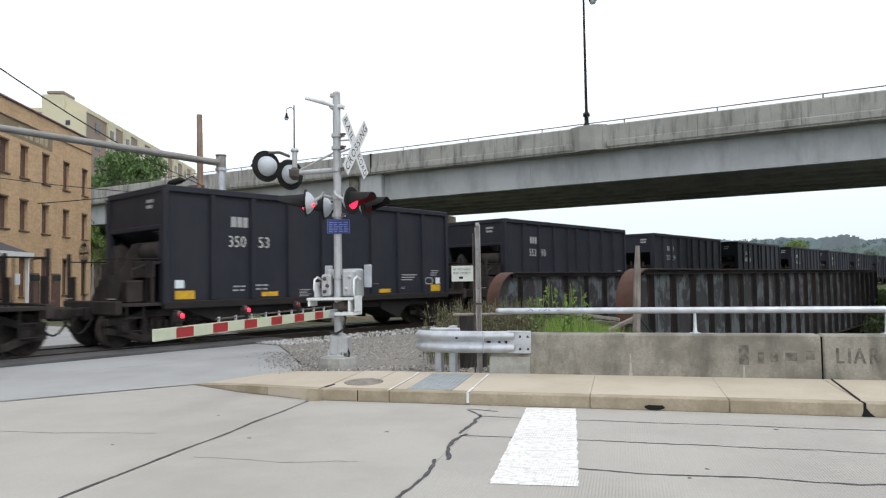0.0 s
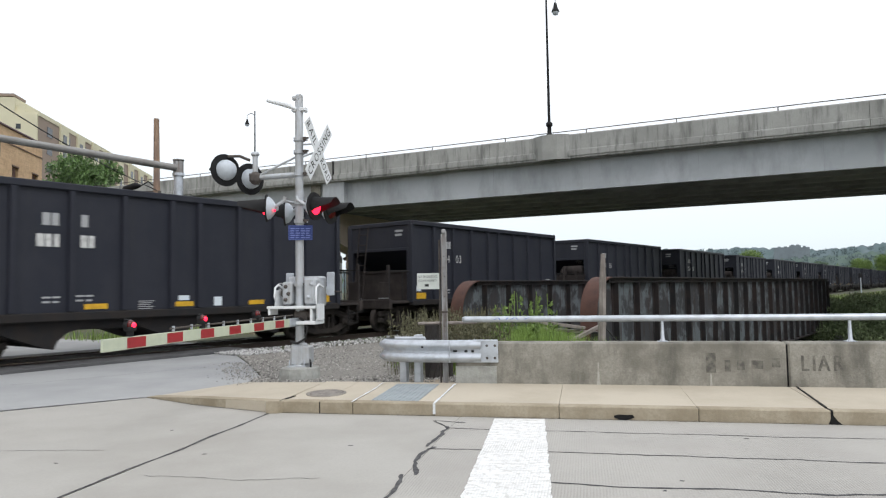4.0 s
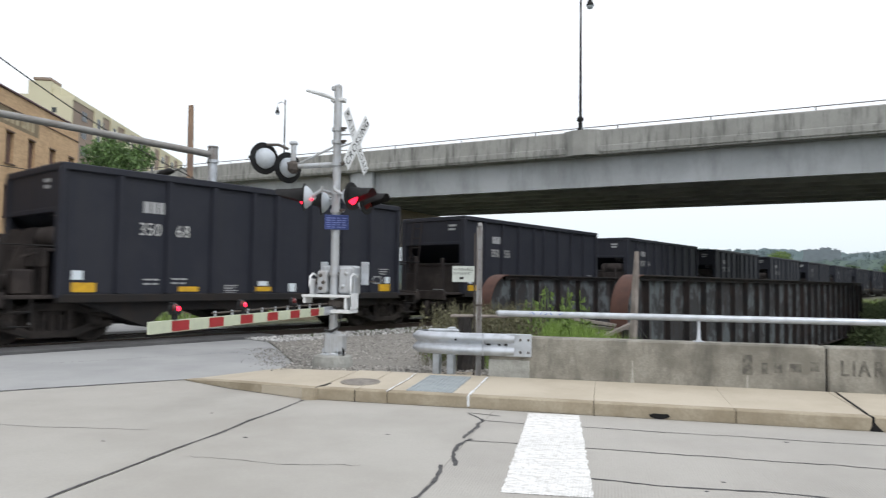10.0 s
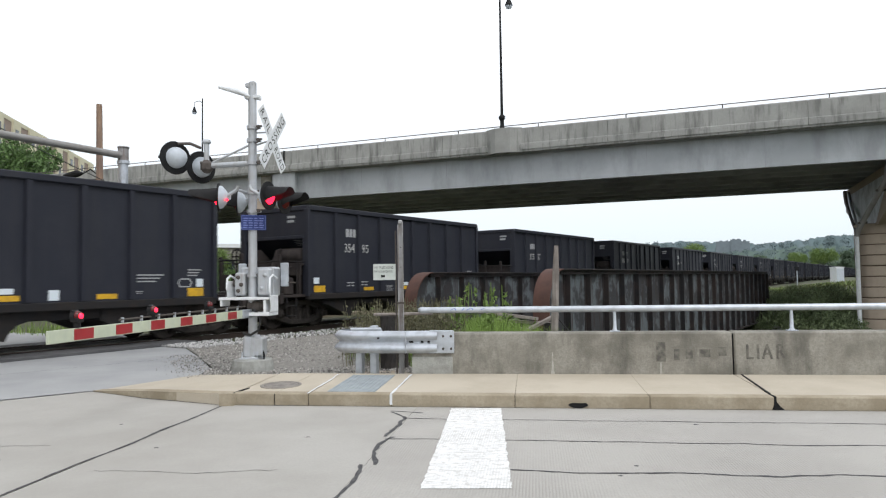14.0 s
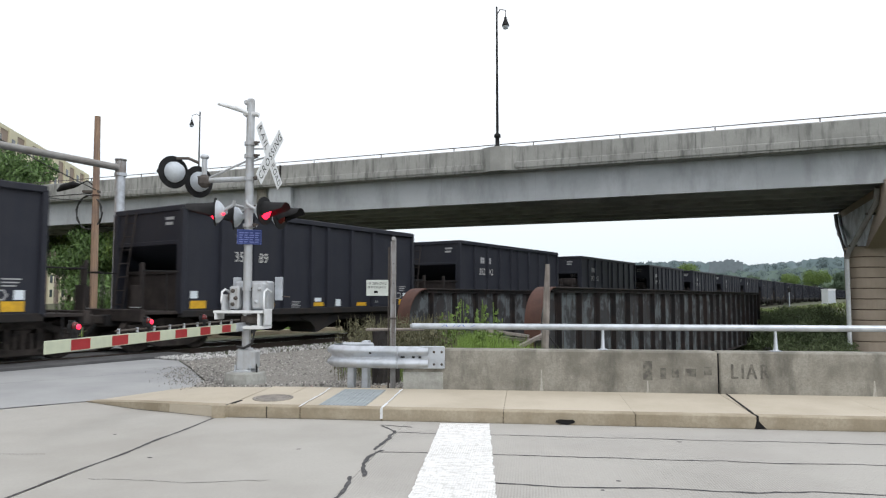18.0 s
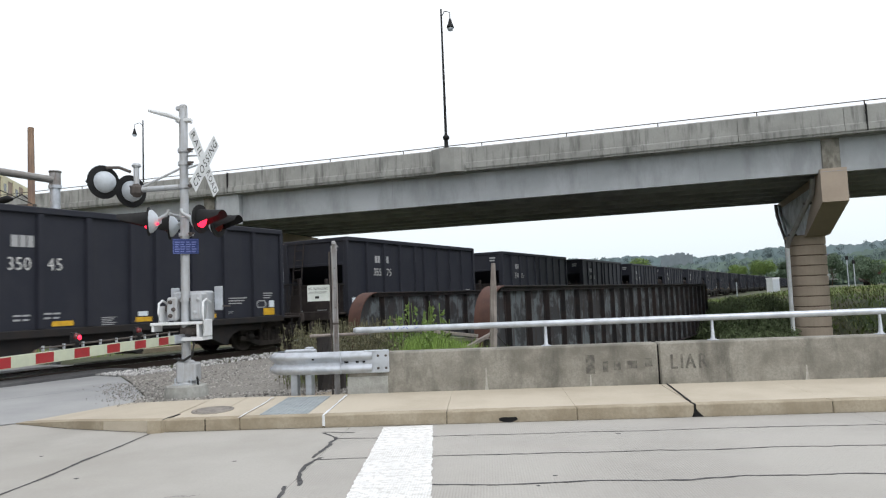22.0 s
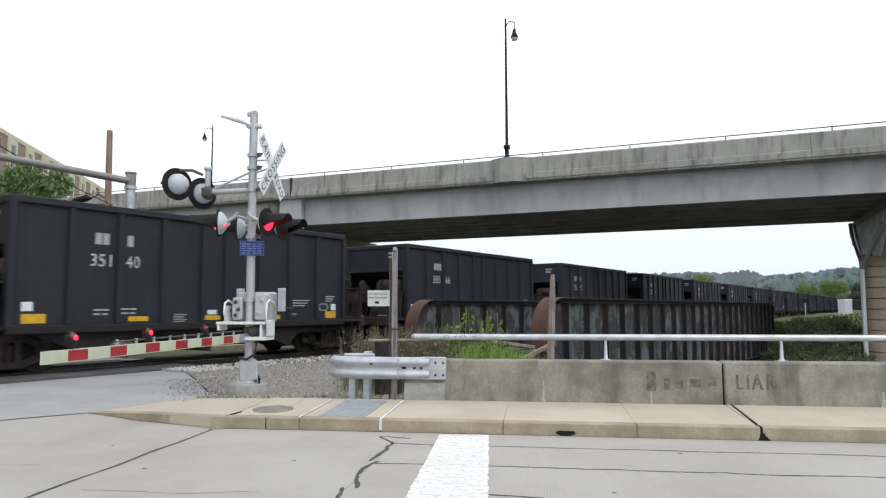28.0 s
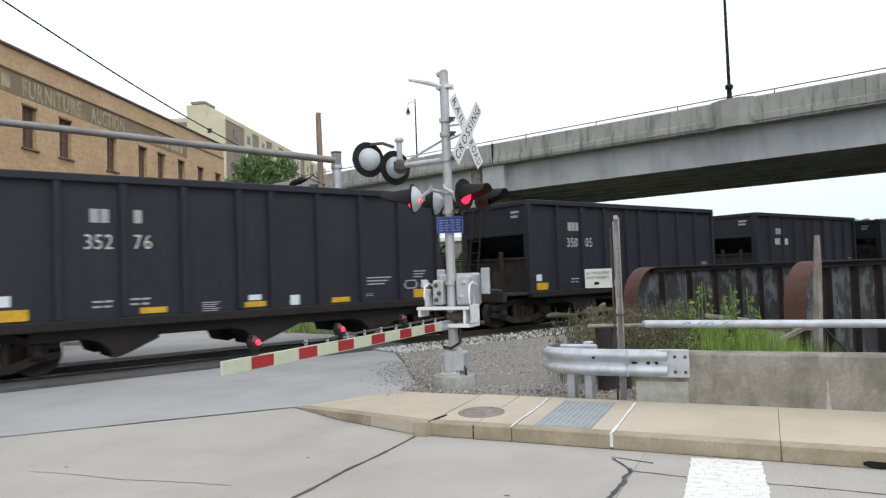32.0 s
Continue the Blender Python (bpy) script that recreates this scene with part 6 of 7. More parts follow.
# ---- gravel round the mast, and ballast ----
def build_gravel():
    rnd = random.Random(11)
    poly = [(-4.12, 11.14), (-3.6, 10.98), (-2.3, 10.5), (-1.5, 10.38), (-0.85, 10.34), (-0.5, 10.7), (0.4, 12.5), (1.5, 15.0), (-2.6, 21.0), (-6.28, 16.73), (-5.28, 14.78), (-4.2, 12.49)]

    def gravel_z(x, y):
        return 0.025 + 0.09 * (1 - smooth_step(11.0, 13.0, y)) * smooth_step(-4.3, -3.6, x)

    k = len(poly)
    s = Solid().add([(x, y, gravel_z(x, y)) for x, y in poly] + [(-2.8, 11.6, 0.105), (-1.2, 11.6, 0.10), (-3.2, 13.4, 0.03), (-3.0, 16.0, 0.025)], [])
    c0, c1, c2, c3 = k, k + 1, k + 2, k + 3
    s.f += [[0, 1, c0], [1, 2, c0], [2, 3, c1, c0], [3, 4, c1], [4, 5, c1], [5, 6, c1], [6, 7, c3, c2], [6, c2, c0, c1], [7, 8, c3], [8, 9, c3], [9, 10, c2, c3], [10, 11, c2], [11, 0, c0, c2]]
    tagged(part("gravel_verge", s, GRAVEL_BED), "grey crushed-stone verge beside the crossing", "gravel", kind="structure")

    t = Solid().prism([(-1.9, 10.46), (-0.62, 10.30), (-0.5, 10.62), (-0.8, 11.1), (-1.3, 11.0), (-1.75, 10.75)], 0.03, 0.125)
    tagged(part("soil_patch", t, SAND), "bare sandy soil by the guard rail posts", "soil", kind="structure")

    def inside(x, y):
        c = False
        for (x1, y1), (x2, y2) in zip(poly, poly[1:] + poly[:1]):
            if (y1 > y) != (y2 > y) and x < (x2 - x1) * (y - y1) / (y2 - y1) + x1:
                c = not c
        return c

    def stone(s, x, y, z, r):
        m = Matrix.Translation((x, y, z)) @ Euler((rnd.random() * 6, rnd.random() * 6, rnd.random() * 6)).to_matrix().to_4x4()
        q = [rnd.uniform(0.6, 1.1) * r for _ in range(6)]
        s.add([m @ Vector(p) for p in ((q[0], 0, 0), (-q[1], 0, 0), (0, q[2], 0), (0, -q[3], 0), (0, 0, q[4] * 0.7), (0, 0, -q[5] * 0.7))],
              [(0, 2, 4), (2, 1, 4), (1, 3, 4), (3, 0, 4), (2, 0, 5), (1, 2, 5), (3, 1, 5), (0, 3, 5)])
    s = Solid()
    k = 0
    while k < 5200:
        x, y = rnd.uniform(-6.2, 1.5), rnd.uniform(10.3, 21)
        if rnd.random() > math.exp(-(y - 10.3) / 4.0) or not inside(x, y):
            continue
        stone(s, x, y, gravel_z(x, y) + 0.006, rnd.uniform(0.012, 0.032))
        k += 1
    # scatter over the road edge and the sidewalk back
    for _ in range(1500):
        t = rnd.random()
        a, b = (Vector((-4.2, 12.0)), Vector((-5.5, 14.9))) if rnd.random() < 0.5 else (Vector((-3.9, 11.0)), Vector((-1.2, 10.3)))
        p = a.lerp(b, t)
        stone(s, p.x + rnd.gauss(0, 0.30 if p.y > 11.3 else 0.2), p.y + rnd.gauss(0, 0.16 if p.y > 11.3 else 0.09), 0.10 if p.y < 11.3 else 0.03, rnd.uniform(0.006, 0.02))
    tagged(part("gravel_stones", s, STONE), "loose grey gravel and crushed stone", "gravel", kind="stuff")
    s = Solid()
    for _ in range(5200):
        x = 6.9 + rnd.random() ** 2 * 34
        y = rnd.uniform(-3.3, -0.9) if rnd.random() < 0.75 else rnd.uniform(-0.6, 3.0)
        z = RAIL_Z - 0.19 if y > -1.9 else RAIL_Z - 0.19 - (-1.9 - y) / 1.5 * 0.28
        p = TRACKM @ Vector((x, y, z))
        stone(s, p.x, p.y, max(p.z, 0.04) if y < -1.9 else p.z, rnd.uniform(0.025, 0.055))
    tagged(part("ballast_stones", s, BALLAST), "pale angular track ballast", "ballast", kind="stuff")


build_gravel()


# ---- weeds and grass ----
def blade(s, rnd, x, y, z, h, w, lean):
    a = rnd.random() * 6.28
    dx, dy = math.cos(a) * lean, math.sin(a) * lean
    sx, sy = -math.sin(a) * w, math.cos(a) * w
    s.add([(x - sx, y - sy, z), (x + sx, y + sy, z), (x + dx * 0.4 + sx * 0.7, y + dy * 0.4 + sy * 0.7, z + h * 0.6), (x + dx * 0.4 - sx * 0.7, y + dy * 0.4 - sy * 0.7, z + h * 0.6), (x + dx, y + dy, z + h)],
          [(0, 1, 2, 3), (3, 2, 4)])


def leafy(s, rnd, c, r, n, size):
    for _ in range(n):
        d = Vector((rnd.gauss(0, 1), rnd.gauss(0, 1), rnd.gauss(0, 1))).normalized() * rnd.uniform(0.45, 1.0)
        p = Vector(c) + Vector((d.x * r[0], d.y * r[1], d.z * r[2]))
        m = Matrix.Translation(p) @ Euler((rnd.random() * 6.3, rnd.random() * 6.3, rnd.random() * 6.3)).to_matrix().to_4x4()
        k = size * rnd.uniform(0.6, 1.3)
        s.add([m @ Vector(q) for q in ((-k, 0, 0), (0, -k * 0.45, 0.1 * k), (k, 0, 0), (0, k * 0.45, 0.1 * k))], [(0, 1, 2, 3)])


def build_weeds():
    rnd = random.Random(5)
    s = Solid()
    for _ in range(6500):
        x, y = rnd.gauss(0.95, 0.62), rnd.uniform(12.2, 15.8)
        z = ground_height(x, y)
        h = rnd.uniform(0.80, 1.0) * (0.90 - z) - 0.22 * abs(x - 0.95)
        if h > 0.1:
            blade(s, rnd, x, y, z, h, 0.013, rnd.uniform(0.05, 0.35))
    tagged(part("tall_grass", s, GRASS), "bright green tall grass behind the parapet", "grass", kind="stuff")
    s = Solid()
    for _ in range(20):
        x, y = rnd.uniform(-0.1, 1.9), rnd.uniform(12.6, 15.5)
        z = ground_height(x, y)
        top = rnd.uniform(0.8, 1.5) if x < 1.4 else rnd.uniform(0.5, 0.9)
        s.tube([(x, y, z), (x + rnd.uniform(-0.1, 0.1), y, top)], 0.008, 4, False)
        for k in range(7):
            t = k / 7
            leafy(s, rnd, (x, y, z + (top - z) * (0.45 + 0.55 * t)), (0.14 * (1.1 - t), 0.14 * (1.1 - t), 0.06), 7, 0.055)
    tagged(part("leafy_weeds", s, LEAF_LIGHT), "leafy green weeds standing above the grass", "weeds", kind="stuff")
    s = Solid()
    for _ in range(820):
        x, y = rnd.uniform(-1.8, 0.3), rnd.uniform(11.8, 16.5)
        h = rnd.uniform(0.25, 1.15)
        a = rnd.random() * 6.28
        s.tube([(x, y, 0.05), (x + 0.15 * math.cos(a) * h, y + 0.15 * math.sin(a) * h, 0.05 + h)], 0.004, 3, False)
        leafy(s, rnd, (x + 0.1 * math.cos(a) * h, y, 0.05 + h * 0.8), (0.1, 0.1, 0.2 * h), 6, 0.035)
    tagged(part("dry_weeds", s, DRY), "dry brown weeds along the ballast", "weeds", kind="stuff")
    s = Solid()
    for _ in range(1500):
        x, y = rnd.uniform(-1.9, 0.6), rnd.uniform(11.6, 16.5)
        if x < -1.0 and y < 13:
            continue
        blade(s, rnd, x, y, 0.06, rnd.uniform(0.12, 0.5), 0.007, rnd.uniform(0.03, 0.2))
    for _ in range(4200):
        p = TRACKM @ Vector((rnd.uniform(7.5, 42), rnd.uniform(4.95, 8.0), 0))
        blade(s, rnd, p.x, p.y, -0.1, rnd.uniform(0.2, 0.6), 0.014, rnd.uniform(0.05, 0.3))
    tagged(part("verge_grass", s, GRASS), "green and straw-coloured verge grass", "grass", kind="stuff")


build_weeds()


# ---- across the tracks ----
def polar(az, d):
    return d * math.sin(radians(az)), d * math.cos(radians(az))


FACM = Matrix(((0.232, 0.973, 0, -27.3), (-0.973, 0.232, 0, 40.0), (0, 0, 1, 0), (0, 0, 0, 1)))


def build_warehouse():
    """Local x runs along the street front towards the camera, y is outward."""
    w = thing("warehouse", FACM, "three-storey tan brick warehouse with shuttered windows and a faded painted sign", "building")
    L, H, D = 46.0, 10.72, 16.0
    tops, lows, grd = (7.15, 8.72), (4.45, 5.95), (1.1, 3.1)
    xs = [1.0, 3.6, 6.15, 8.5, 10.45, 13.25, 16.7, 18.9, 21.2, 23.5, 25.8, 28.1, 30.4, 32.7, 35.0, 37.3, 39.6]
    half = 0.40
    # piers of brick between the openings, course by course of openings
    s = Solid()
    edges = [0.0] + [e for x in xs for e in (x - half, x + half)] + [L]
    for i in range(0, len(edges), 2):
        s.box(edges[i], edges[i + 1], -0.35, 0, 0.0, H)
    for x in xs:
        z = 0.0
        for z0, z1 in (grd, lows, tops):
            s.box(x - half, x + half, -0.35, 0, z, z0)
            z = z1
        s.box(x - half, x + half, -0.35, 0, z, H)
    part("front_wall", s, BRICK_TAN, w)
    part("end_wall", Solid().box(0, 0.35, -D, -0.36, 0, H), BRICK_TAN, w)
    part("end_wall", Solid().box(L - 0.35, L, -D, -0.36, 0, H), BRICK_TAN, w)
    part("back_wall", Solid().box(0.36, L - 0.36, -D, -D + 0.35, 0, H), BRICK_TAN, w)
    part("roof", Solid().box(0.36, L - 0.36, -D + 0.36, -0.36, H - 0.5, H - 0.3), ROOF_DARK, w)
    part("cornice", Solid().box(-0.1, L + 0.1, -0.4, 0.10, H, H + 0.10, None, 0.02), TILE_EDGE, w, "purple-brown tiled roof edge")
    part("string_course", Solid().box(0, L, 0.003, 0.05, 9.87, 9.93), STONE_TRIM, w)
    for x in xs:
        for z0, z1 in (tops, lows, grd):
            win = part("window", Solid().box(x - half + 0.02, x + half - 0.02, -0.22, -0.16, z0 + 0.02, z1 - 0.02), BROWN_TRIM, w, "window closed with brown boards")
            part("sill", Solid().box(x - half - 0.1, x + half + 0.1, -0.15, 0.09, z0 - 0.08, z0 + 0.0, None, 0.015), STONE_TRIM, win)
            part("lintel", Solid().box(x - half - 0.05, x + half + 0.05, -0.10, 0.03, z1, z1 + 0.10, None, 0.015), STONE_TRIM, win)
            part("frame", Solid().box(x - 0.03, x + 0.03, -0.16, -0.13, z0 + 0.02, z1 - 0.02).box(x - half + 0.02, x + half - 0.02, -0.16, -0.135, (z0 + z1) / 2 - 0.03, (z0 + z1) / 2 + 0.03), STONE_TRIM, win)
    # painted sign band: a name as bars, then two words
    part("sign_band", Solid().box(5.4, 27.0, 0.002, 0.006, 9.02, 9.85), SIGN_BAND, w, "dark faded painted sign band")
    for word, x, wd, n in (("", 23.6, 3.7, 7), ("FURNITURE", 19.33, 3.7, 0), ("AUCTION", 14.88, 2.7, 0), ("", 9.2, 3.4, 6)):
        s = Solid()
        m = pose(x, 0.012, 9.09, 90, 0, 180)
        if word:
            for dx, dz in ((0, 0), (0.035, 0), (0.0, 0.03)):
                lettering(s, word, 0.66, m @ pose(dx, dz, 0.001 + dx * 0.02 + dz * 0.05), width=wd, gap=0.14)
        else:
            bars(s, wd, 0.55, 1, m, 0.9, n)
        part("sign_lettering", s, SIGN_FADED, w, "faded painted sign lettering")
    # street-level canopy, porch and doors
    can = part("canopy", Solid().add([(12.4, 0.02, 3.95), (17.0, 0.02, 3.95), (17.0, 2.2, 3.1), (12.4, 2.2, 3.1), (12.4, 0.02, 3.8), (17.0, 0.02, 3.8), (17.0, 2.2, 2.95), (12.4, 2.2, 2.95)],
                                     [(0, 3, 2, 1), (4, 5, 6, 7), (0, 1, 5, 4), (1, 2, 6, 5), (2, 3, 7, 6), (3, 0, 4, 7)]), ROOF_DARK, w, "sloping entrance canopy")
    part("fascia", Solid().box(12.3, 17.1, 2.2, 2.26, 2.9, 3.12), WHITE, can)
    for x in (12.5, 16.9):
        part("canopy_post", Solid().box(x - 0.06, x + 0.06, 2.0, 2.12, 0, 2.95), WHITE, can)
    for x in (4.9, 7.4):
        dr = part("door", Solid().box(x - 0.5, x + 0.5, 0.01, 0.07, 0.05, 2.3, None, 0.01), BROWN_TRIM, w, "brown street door")
        part("transom", Solid().box(x - 0.5, x + 0.5, 0.075, 0.085, 1.9, 2.2), GLASS_DARK, dr)
    for x, z, ww, h in ((9.1, 1.7, 0.5, 0.55), (7.9, 1.8, 0.3, 0.4), (19.2, 1.7, 0.8, 0.5)):
        part("wall_notice", Solid().box(x - ww / 2, x + ww / 2, 0.01, 0.03, z, z + h), WHITE, w)
    # low annex with a hipped roof on the street
    an = thing("street_annex", FACM @ pose(29.0, 3.2, 0), "low pale clapboard annex with a dark shingled roof", "building")
    part("wall", Solid().box(-4.0, 3.2, -2.6, 2.0, 0, 2.9, None, 0.02), WHITE, an)
    part("roof", Solid().add([(-4.4, -2.9, 2.9), (3.6, -2.9, 2.9), (3.6, 2.4, 2.9), (-4.4, 2.4, 2.9), (-2.0, -0.2, 4.0), (1.2, -0.2, 4.0)], [(0, 1, 5, 4), (1, 2, 5), (2, 3, 4, 5), (3, 0, 4), (3, 2, 1, 0)]), ROOF_DARK, an)
    for k in range(7):
        part("clapboard", Solid().box(-4.0, 3.2, 2.0, 2.03, 0.3 + 0.36 * k, 0.62 + 0.36 * k), LENS_BACK, an)
    for x in (-2.8, -0.6, 1.6):
        part("window", Solid().box(x - 0.45, x + 0.45, 2.03, 2.06, 0.9, 2.3), GLASS_DARK, an)


build_warehouse()


def build_apartments():
    ap = thing("apartment_block", Matrix(((-0.202, -0.979, 0, -69.3), (0.979, -0.202, 0, 101.6), (0, 0, 1, 0), (0, 0, 0, 1))), "tall cream and taupe apartment block", "building")
    H = 29.6
    part("tower", Solid().box(0, 9, 4.3, 7.75, 0, 32.4), CREAM, ap, "cream stair tower")
    part("tower_cap", Solid().box(0.8, 4.0, 4.9, 6.9, 32.4, 32.7).box(0.4, 4.4, 4.6, 7.2, 32.7, 33.1), TAUPE, ap)
    part("stair_head", Solid().box(0.5, 6, 3.05, 4.3, 0, 31.4), CREAM, ap)
    part("cream_bay", Solid().box(-0.1, 6, 0.95, 4.28, 0, H + 0.2), CREAM, ap)
    part("cream_bay", Solid().box(0.5, 9, 7.77, 10.2, 0, H + 0.3), CREAM, ap)
    part("wing", Solid().box(0.3, 62, 0.9, 14, 0, H), TAUPE, ap, "taupe brick wing")
    part("parapet", Solid().box(0.2, 62.1, 0.8, 14.1, H, H + 0.7), CREAM, ap)
    for i in range(8):
        x = 8.0 + i * 7.2
        part("cream_bay", Solid().box(x, x + 3.2, 0.55, 0.9, 0, H + 0.5), CREAM, ap)
    for f in range(10):
        z = H - 2.6 - f * 2.85
        for i in range(8):
            x = 3.4 + i * 7.2
            part("window", Solid().box(x, x + 1.9, 0.84, 0.90, z, z + 1.6), GLASS_DARK, ap)
            part("window", Solid().box(x + 5.4, x + 6.8, 0.50, 0.55, z, z + 1.5), GLASS_DARK, ap)
        part("window", Solid().box(-0.16, -0.1, 3.3, 4.0, z + 0.4, z + 1.2), GLASS_DARK, ap)


build_apartments()


def build_far_arm():
    a = thing("overhead_mast", Matrix.Translation((-10.35, 22.2, 0.0)), "grey steel mast arm reaching over the road beyond the tracks", "mast arm")
    part("post", Solid().tube([(0, 0, -0.3), (0, 0, 5.45)], [0.165, 0.15], 14), GALV, a)
    part("post_head", Solid().tube([(0, 0, 5.45), (0, 0, 6.0)], [0.165, 0.16], 14).lathe([(0.16, 0), (0.18, 0.0), (0.18, 0.05), (0.0, 0.07)], pose(0, 0, 5.96), 14), RUSTY_POST, a, "rust-brown post head")
    part("clamp", Solid().lathe([(0.15, -0.05), (0.19, -0.05), (0.19, 0.05), (0.15, 0.05)], pose(0, 0, 5.50), 14, False), GALV, a)
    d = Vector((-0.5, -0.866, 0)).normalized()
    part("arm", Solid().tube([Vector((0, 0, 5.72)) + d * k + Vector((0, 0, 0.012 * k)) for k in (0.1, 3, 6, 9, 12, 15)], [0.115, 0.11, 0.1, 0.095, 0.09, 0.085], 12), ARM_STEEL, a)
    p = thing("utility_pole", Matrix.Translation((-14.7, 29.5, -0.05)), "brown weathered wooden utility pole with a coil of cable", "utility pole")
    part("shaft", Solid().tube([(0, 0, 0), (-0.02, 0, 2.5), (-0.05, 0, 5), (-0.07, 0, 7.2), (-0.10, 0, 9.4)], [0.165, 0.155, 0.145, 0.135, 0.12], 10), POLE, p)
    part("rust_band", Solid().lathe([(0.178, 0), (0.178, 0.06)], pose(-0.05, 0, 5.9), 10), RUST, p)
    coil = [(-0.3 + 0.55 * math.cos(k * 0.6), -0.1 + 0.03 * k / 5, 5.2 + 0.75 * math.sin(k * 0.6)) for k in range(22)]
    part("cable_coil", Solid().tube(coil, 0.03, 5), WIRE, p)
    part("bracket", Solid().box(-0.6, 0.1, -0.1, 0.1, 6.05, 6.15), IRON, p)
    w = thing("overhead_cables", Matrix.Translation((-14.7, 29.5, 0)), "black overhead cables sagging to the utility pole", "cable")
    far = Vector((0.6, -16.9, 8.5))
    pts = [Vector((0, 0, 6.1)).lerp(far, t / 14) - Vector((0, 0, 0.4 * math.sin(math.pi * t / 14))) for t in range(15)]
    pts += [far + Vector((0.05, -2.0, 0.37)) * k for k in (1, 2, 4, 7)]
    part("cable", Solid().tube(pts, 0.02, 5), WIRE, w)
    pts = [Vector((0, 0, 6.0)).lerp(Vector((-30, 10, 7.2)), t / 10) - Vector((0, 0, 0.5 * math.sin(math.pi * t / 10))) for t in range(11)]
    part("cable", Solid().tube(pts, 0.025, 5), WIRE, w)
    pts = [Vector((0, 0, 5.6)).lerp(Vector((-11.5, -9, 7.0)), t / 10) - Vector((0, 0, 0.4 * math.sin(math.pi * t / 10))) for t in range(11)]
    part("cable", Solid().tube(pts, 0.018, 5), WIRE, w)
    part("splice_box", Solid().tube([(-2.0, 0.5, 6.15), (-1.75, 0.45, 6.3), (-1.2, 0.35, 6.42), (-0.95, 0.3, 6.4)], [0.05, 0.15, 0.16, 0.05], 8).tube([(-0.95, 0.3, 6.4), (-0.5, 0.1, 6.55), (-0.15, 0, 6.3)], 0.03, 5), BLACK, w)


build_far_arm()


def build_depot():
    x, y = polar(-21.5, 118)
    b = thing("pale_depot", pose(x, y, 0, 0, 0, 21.5), "long low pale building beyond the viaduct", "building")
    part("wall", Solid().box(-9, 14, -4, 4, 0, 7.2), PARAPET, b)
    part("roof", Solid().box(-9.4, 14.4, -4.4, 4.4, 7.2, 7.8), WHITE, b)
    part("vent", Solid().box(1, 4, -1, 1, 7.8, 8.8), GALV, b)
    for k in range(7):
        part("window", Solid().box(-8 + k * 3.1, -6.2 + k * 3.1, -4.06, -4.0, 3.4, 5.2), GLASS_DARK, b)


build_depot()


# ---- trees, bushes and distance ----
def tree_mesh(seed, height, width, leaves, size, mat):
    rnd = random.Random(seed)
    crown = Solid()
    blobs = []
    for _ in range(13):
        a, q = rnd.random() * 6.28, math.sqrt(rnd.random())
        z = rnd.uniform(0.42, 0.95)
        shrink = 1.0 - 0.55 * abs(z - 0.6) / 0.4
        blobs.append((Vector((math.cos(a) * q * width * 0.36 * shrink, math.sin(a) * q * width * 0.36 * shrink, z * height)), rnd.uniform(0.12, 0.22) * width))
    for c, r in blobs:
        leafy(crown, rnd, c, (r, r, r * 0.85), leaves // 13, size)
    trunk = Solid().tube([(0, 0, -0.3), (0.05 * width, 0, height * 0.3), (0, 0.02 * width, height * 0.75)], [height * 0.022, height * 0.016, height * 0.006], 7)
    for c, r in blobs[:6]:
        trunk.tube([(0, 0, height * 0.35), tuple(c * 0.6 + Vector((0, 0, height * 0.15))), tuple(c)], [height * 0.01, height * 0.007, height * 0.003], 5)
    return trunk.mesh("trunk", BARK), crown.mesh("crown", mat)


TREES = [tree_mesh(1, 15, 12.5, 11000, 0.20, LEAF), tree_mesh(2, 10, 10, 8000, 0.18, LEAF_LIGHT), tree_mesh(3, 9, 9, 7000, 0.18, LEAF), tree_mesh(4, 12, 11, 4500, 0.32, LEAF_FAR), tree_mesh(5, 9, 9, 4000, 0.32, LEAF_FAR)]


def plant_tree(kind, x, y, z=0.0, k=1.0, turn=0.0, label="broad leafy green tree"):
    t = thing("tree", pose(x, y, z, 0, 0, turn), label, "tree", "trees behind the tracks")
    t.scale = (k, k, k)
    part("trunk", TREES[kind][0], BARK, t)
    part("crown", TREES[kind][1], LEAF, t)


for kind, az, d, k in ((0, -31.6, 78, 1.02), (0, -33.4, 84, 0.9), (1, -28.2, 78, 1.1), (2, -26.8, 62, 0.75), (1, -24.9, 62, 0.72), (1, -36.0, 70, 0.8), (2, -27.8, 92, 0.9), (2, -17.0, 120, 0.45), (1, -13.2, 120, 0.45), (2, -22.5, 66, 0.62), (1, -20.0, 74, 0.66), (2, -24.6, 80, 0.72), (1, -18.6, 88, 0.6)):
    plant_tree(kind, *polar(az, d), 0, k, az * 37)
rt = random.Random(21)
for i in range(46):
    az = rt.uniform(34, 62)
    d = rt.uniform(130, 230)
    plant_tree(rt.choice((1, 2, 3, 4, 4)), *polar(az, d), -0.3, rt.uniform(0.55, 1.0), rt.random() * 360, "leafy tree in a distant tree line")
for az, d, kind, k in ((15.5, 230, 4, 1.15), (17.6, 260, 4, 1.1), (29.0, 330, 1, 1.35), (30.6, 340, 4, 1.3), (31.5, 360, 4, 1.2), (20.2, 170, 1, 0.98), (24.8, 320, 4, 1.1), (27.2, 330, 1, 1.2), (33.5, 380, 3, 1.3), (35.5, 300, 4, 1.2), (10.5, 230, 4, 1.2)):
    plant_tree(kind, *polar(az, d), -0.3, k, az * 31, "pale green tree in the distance")


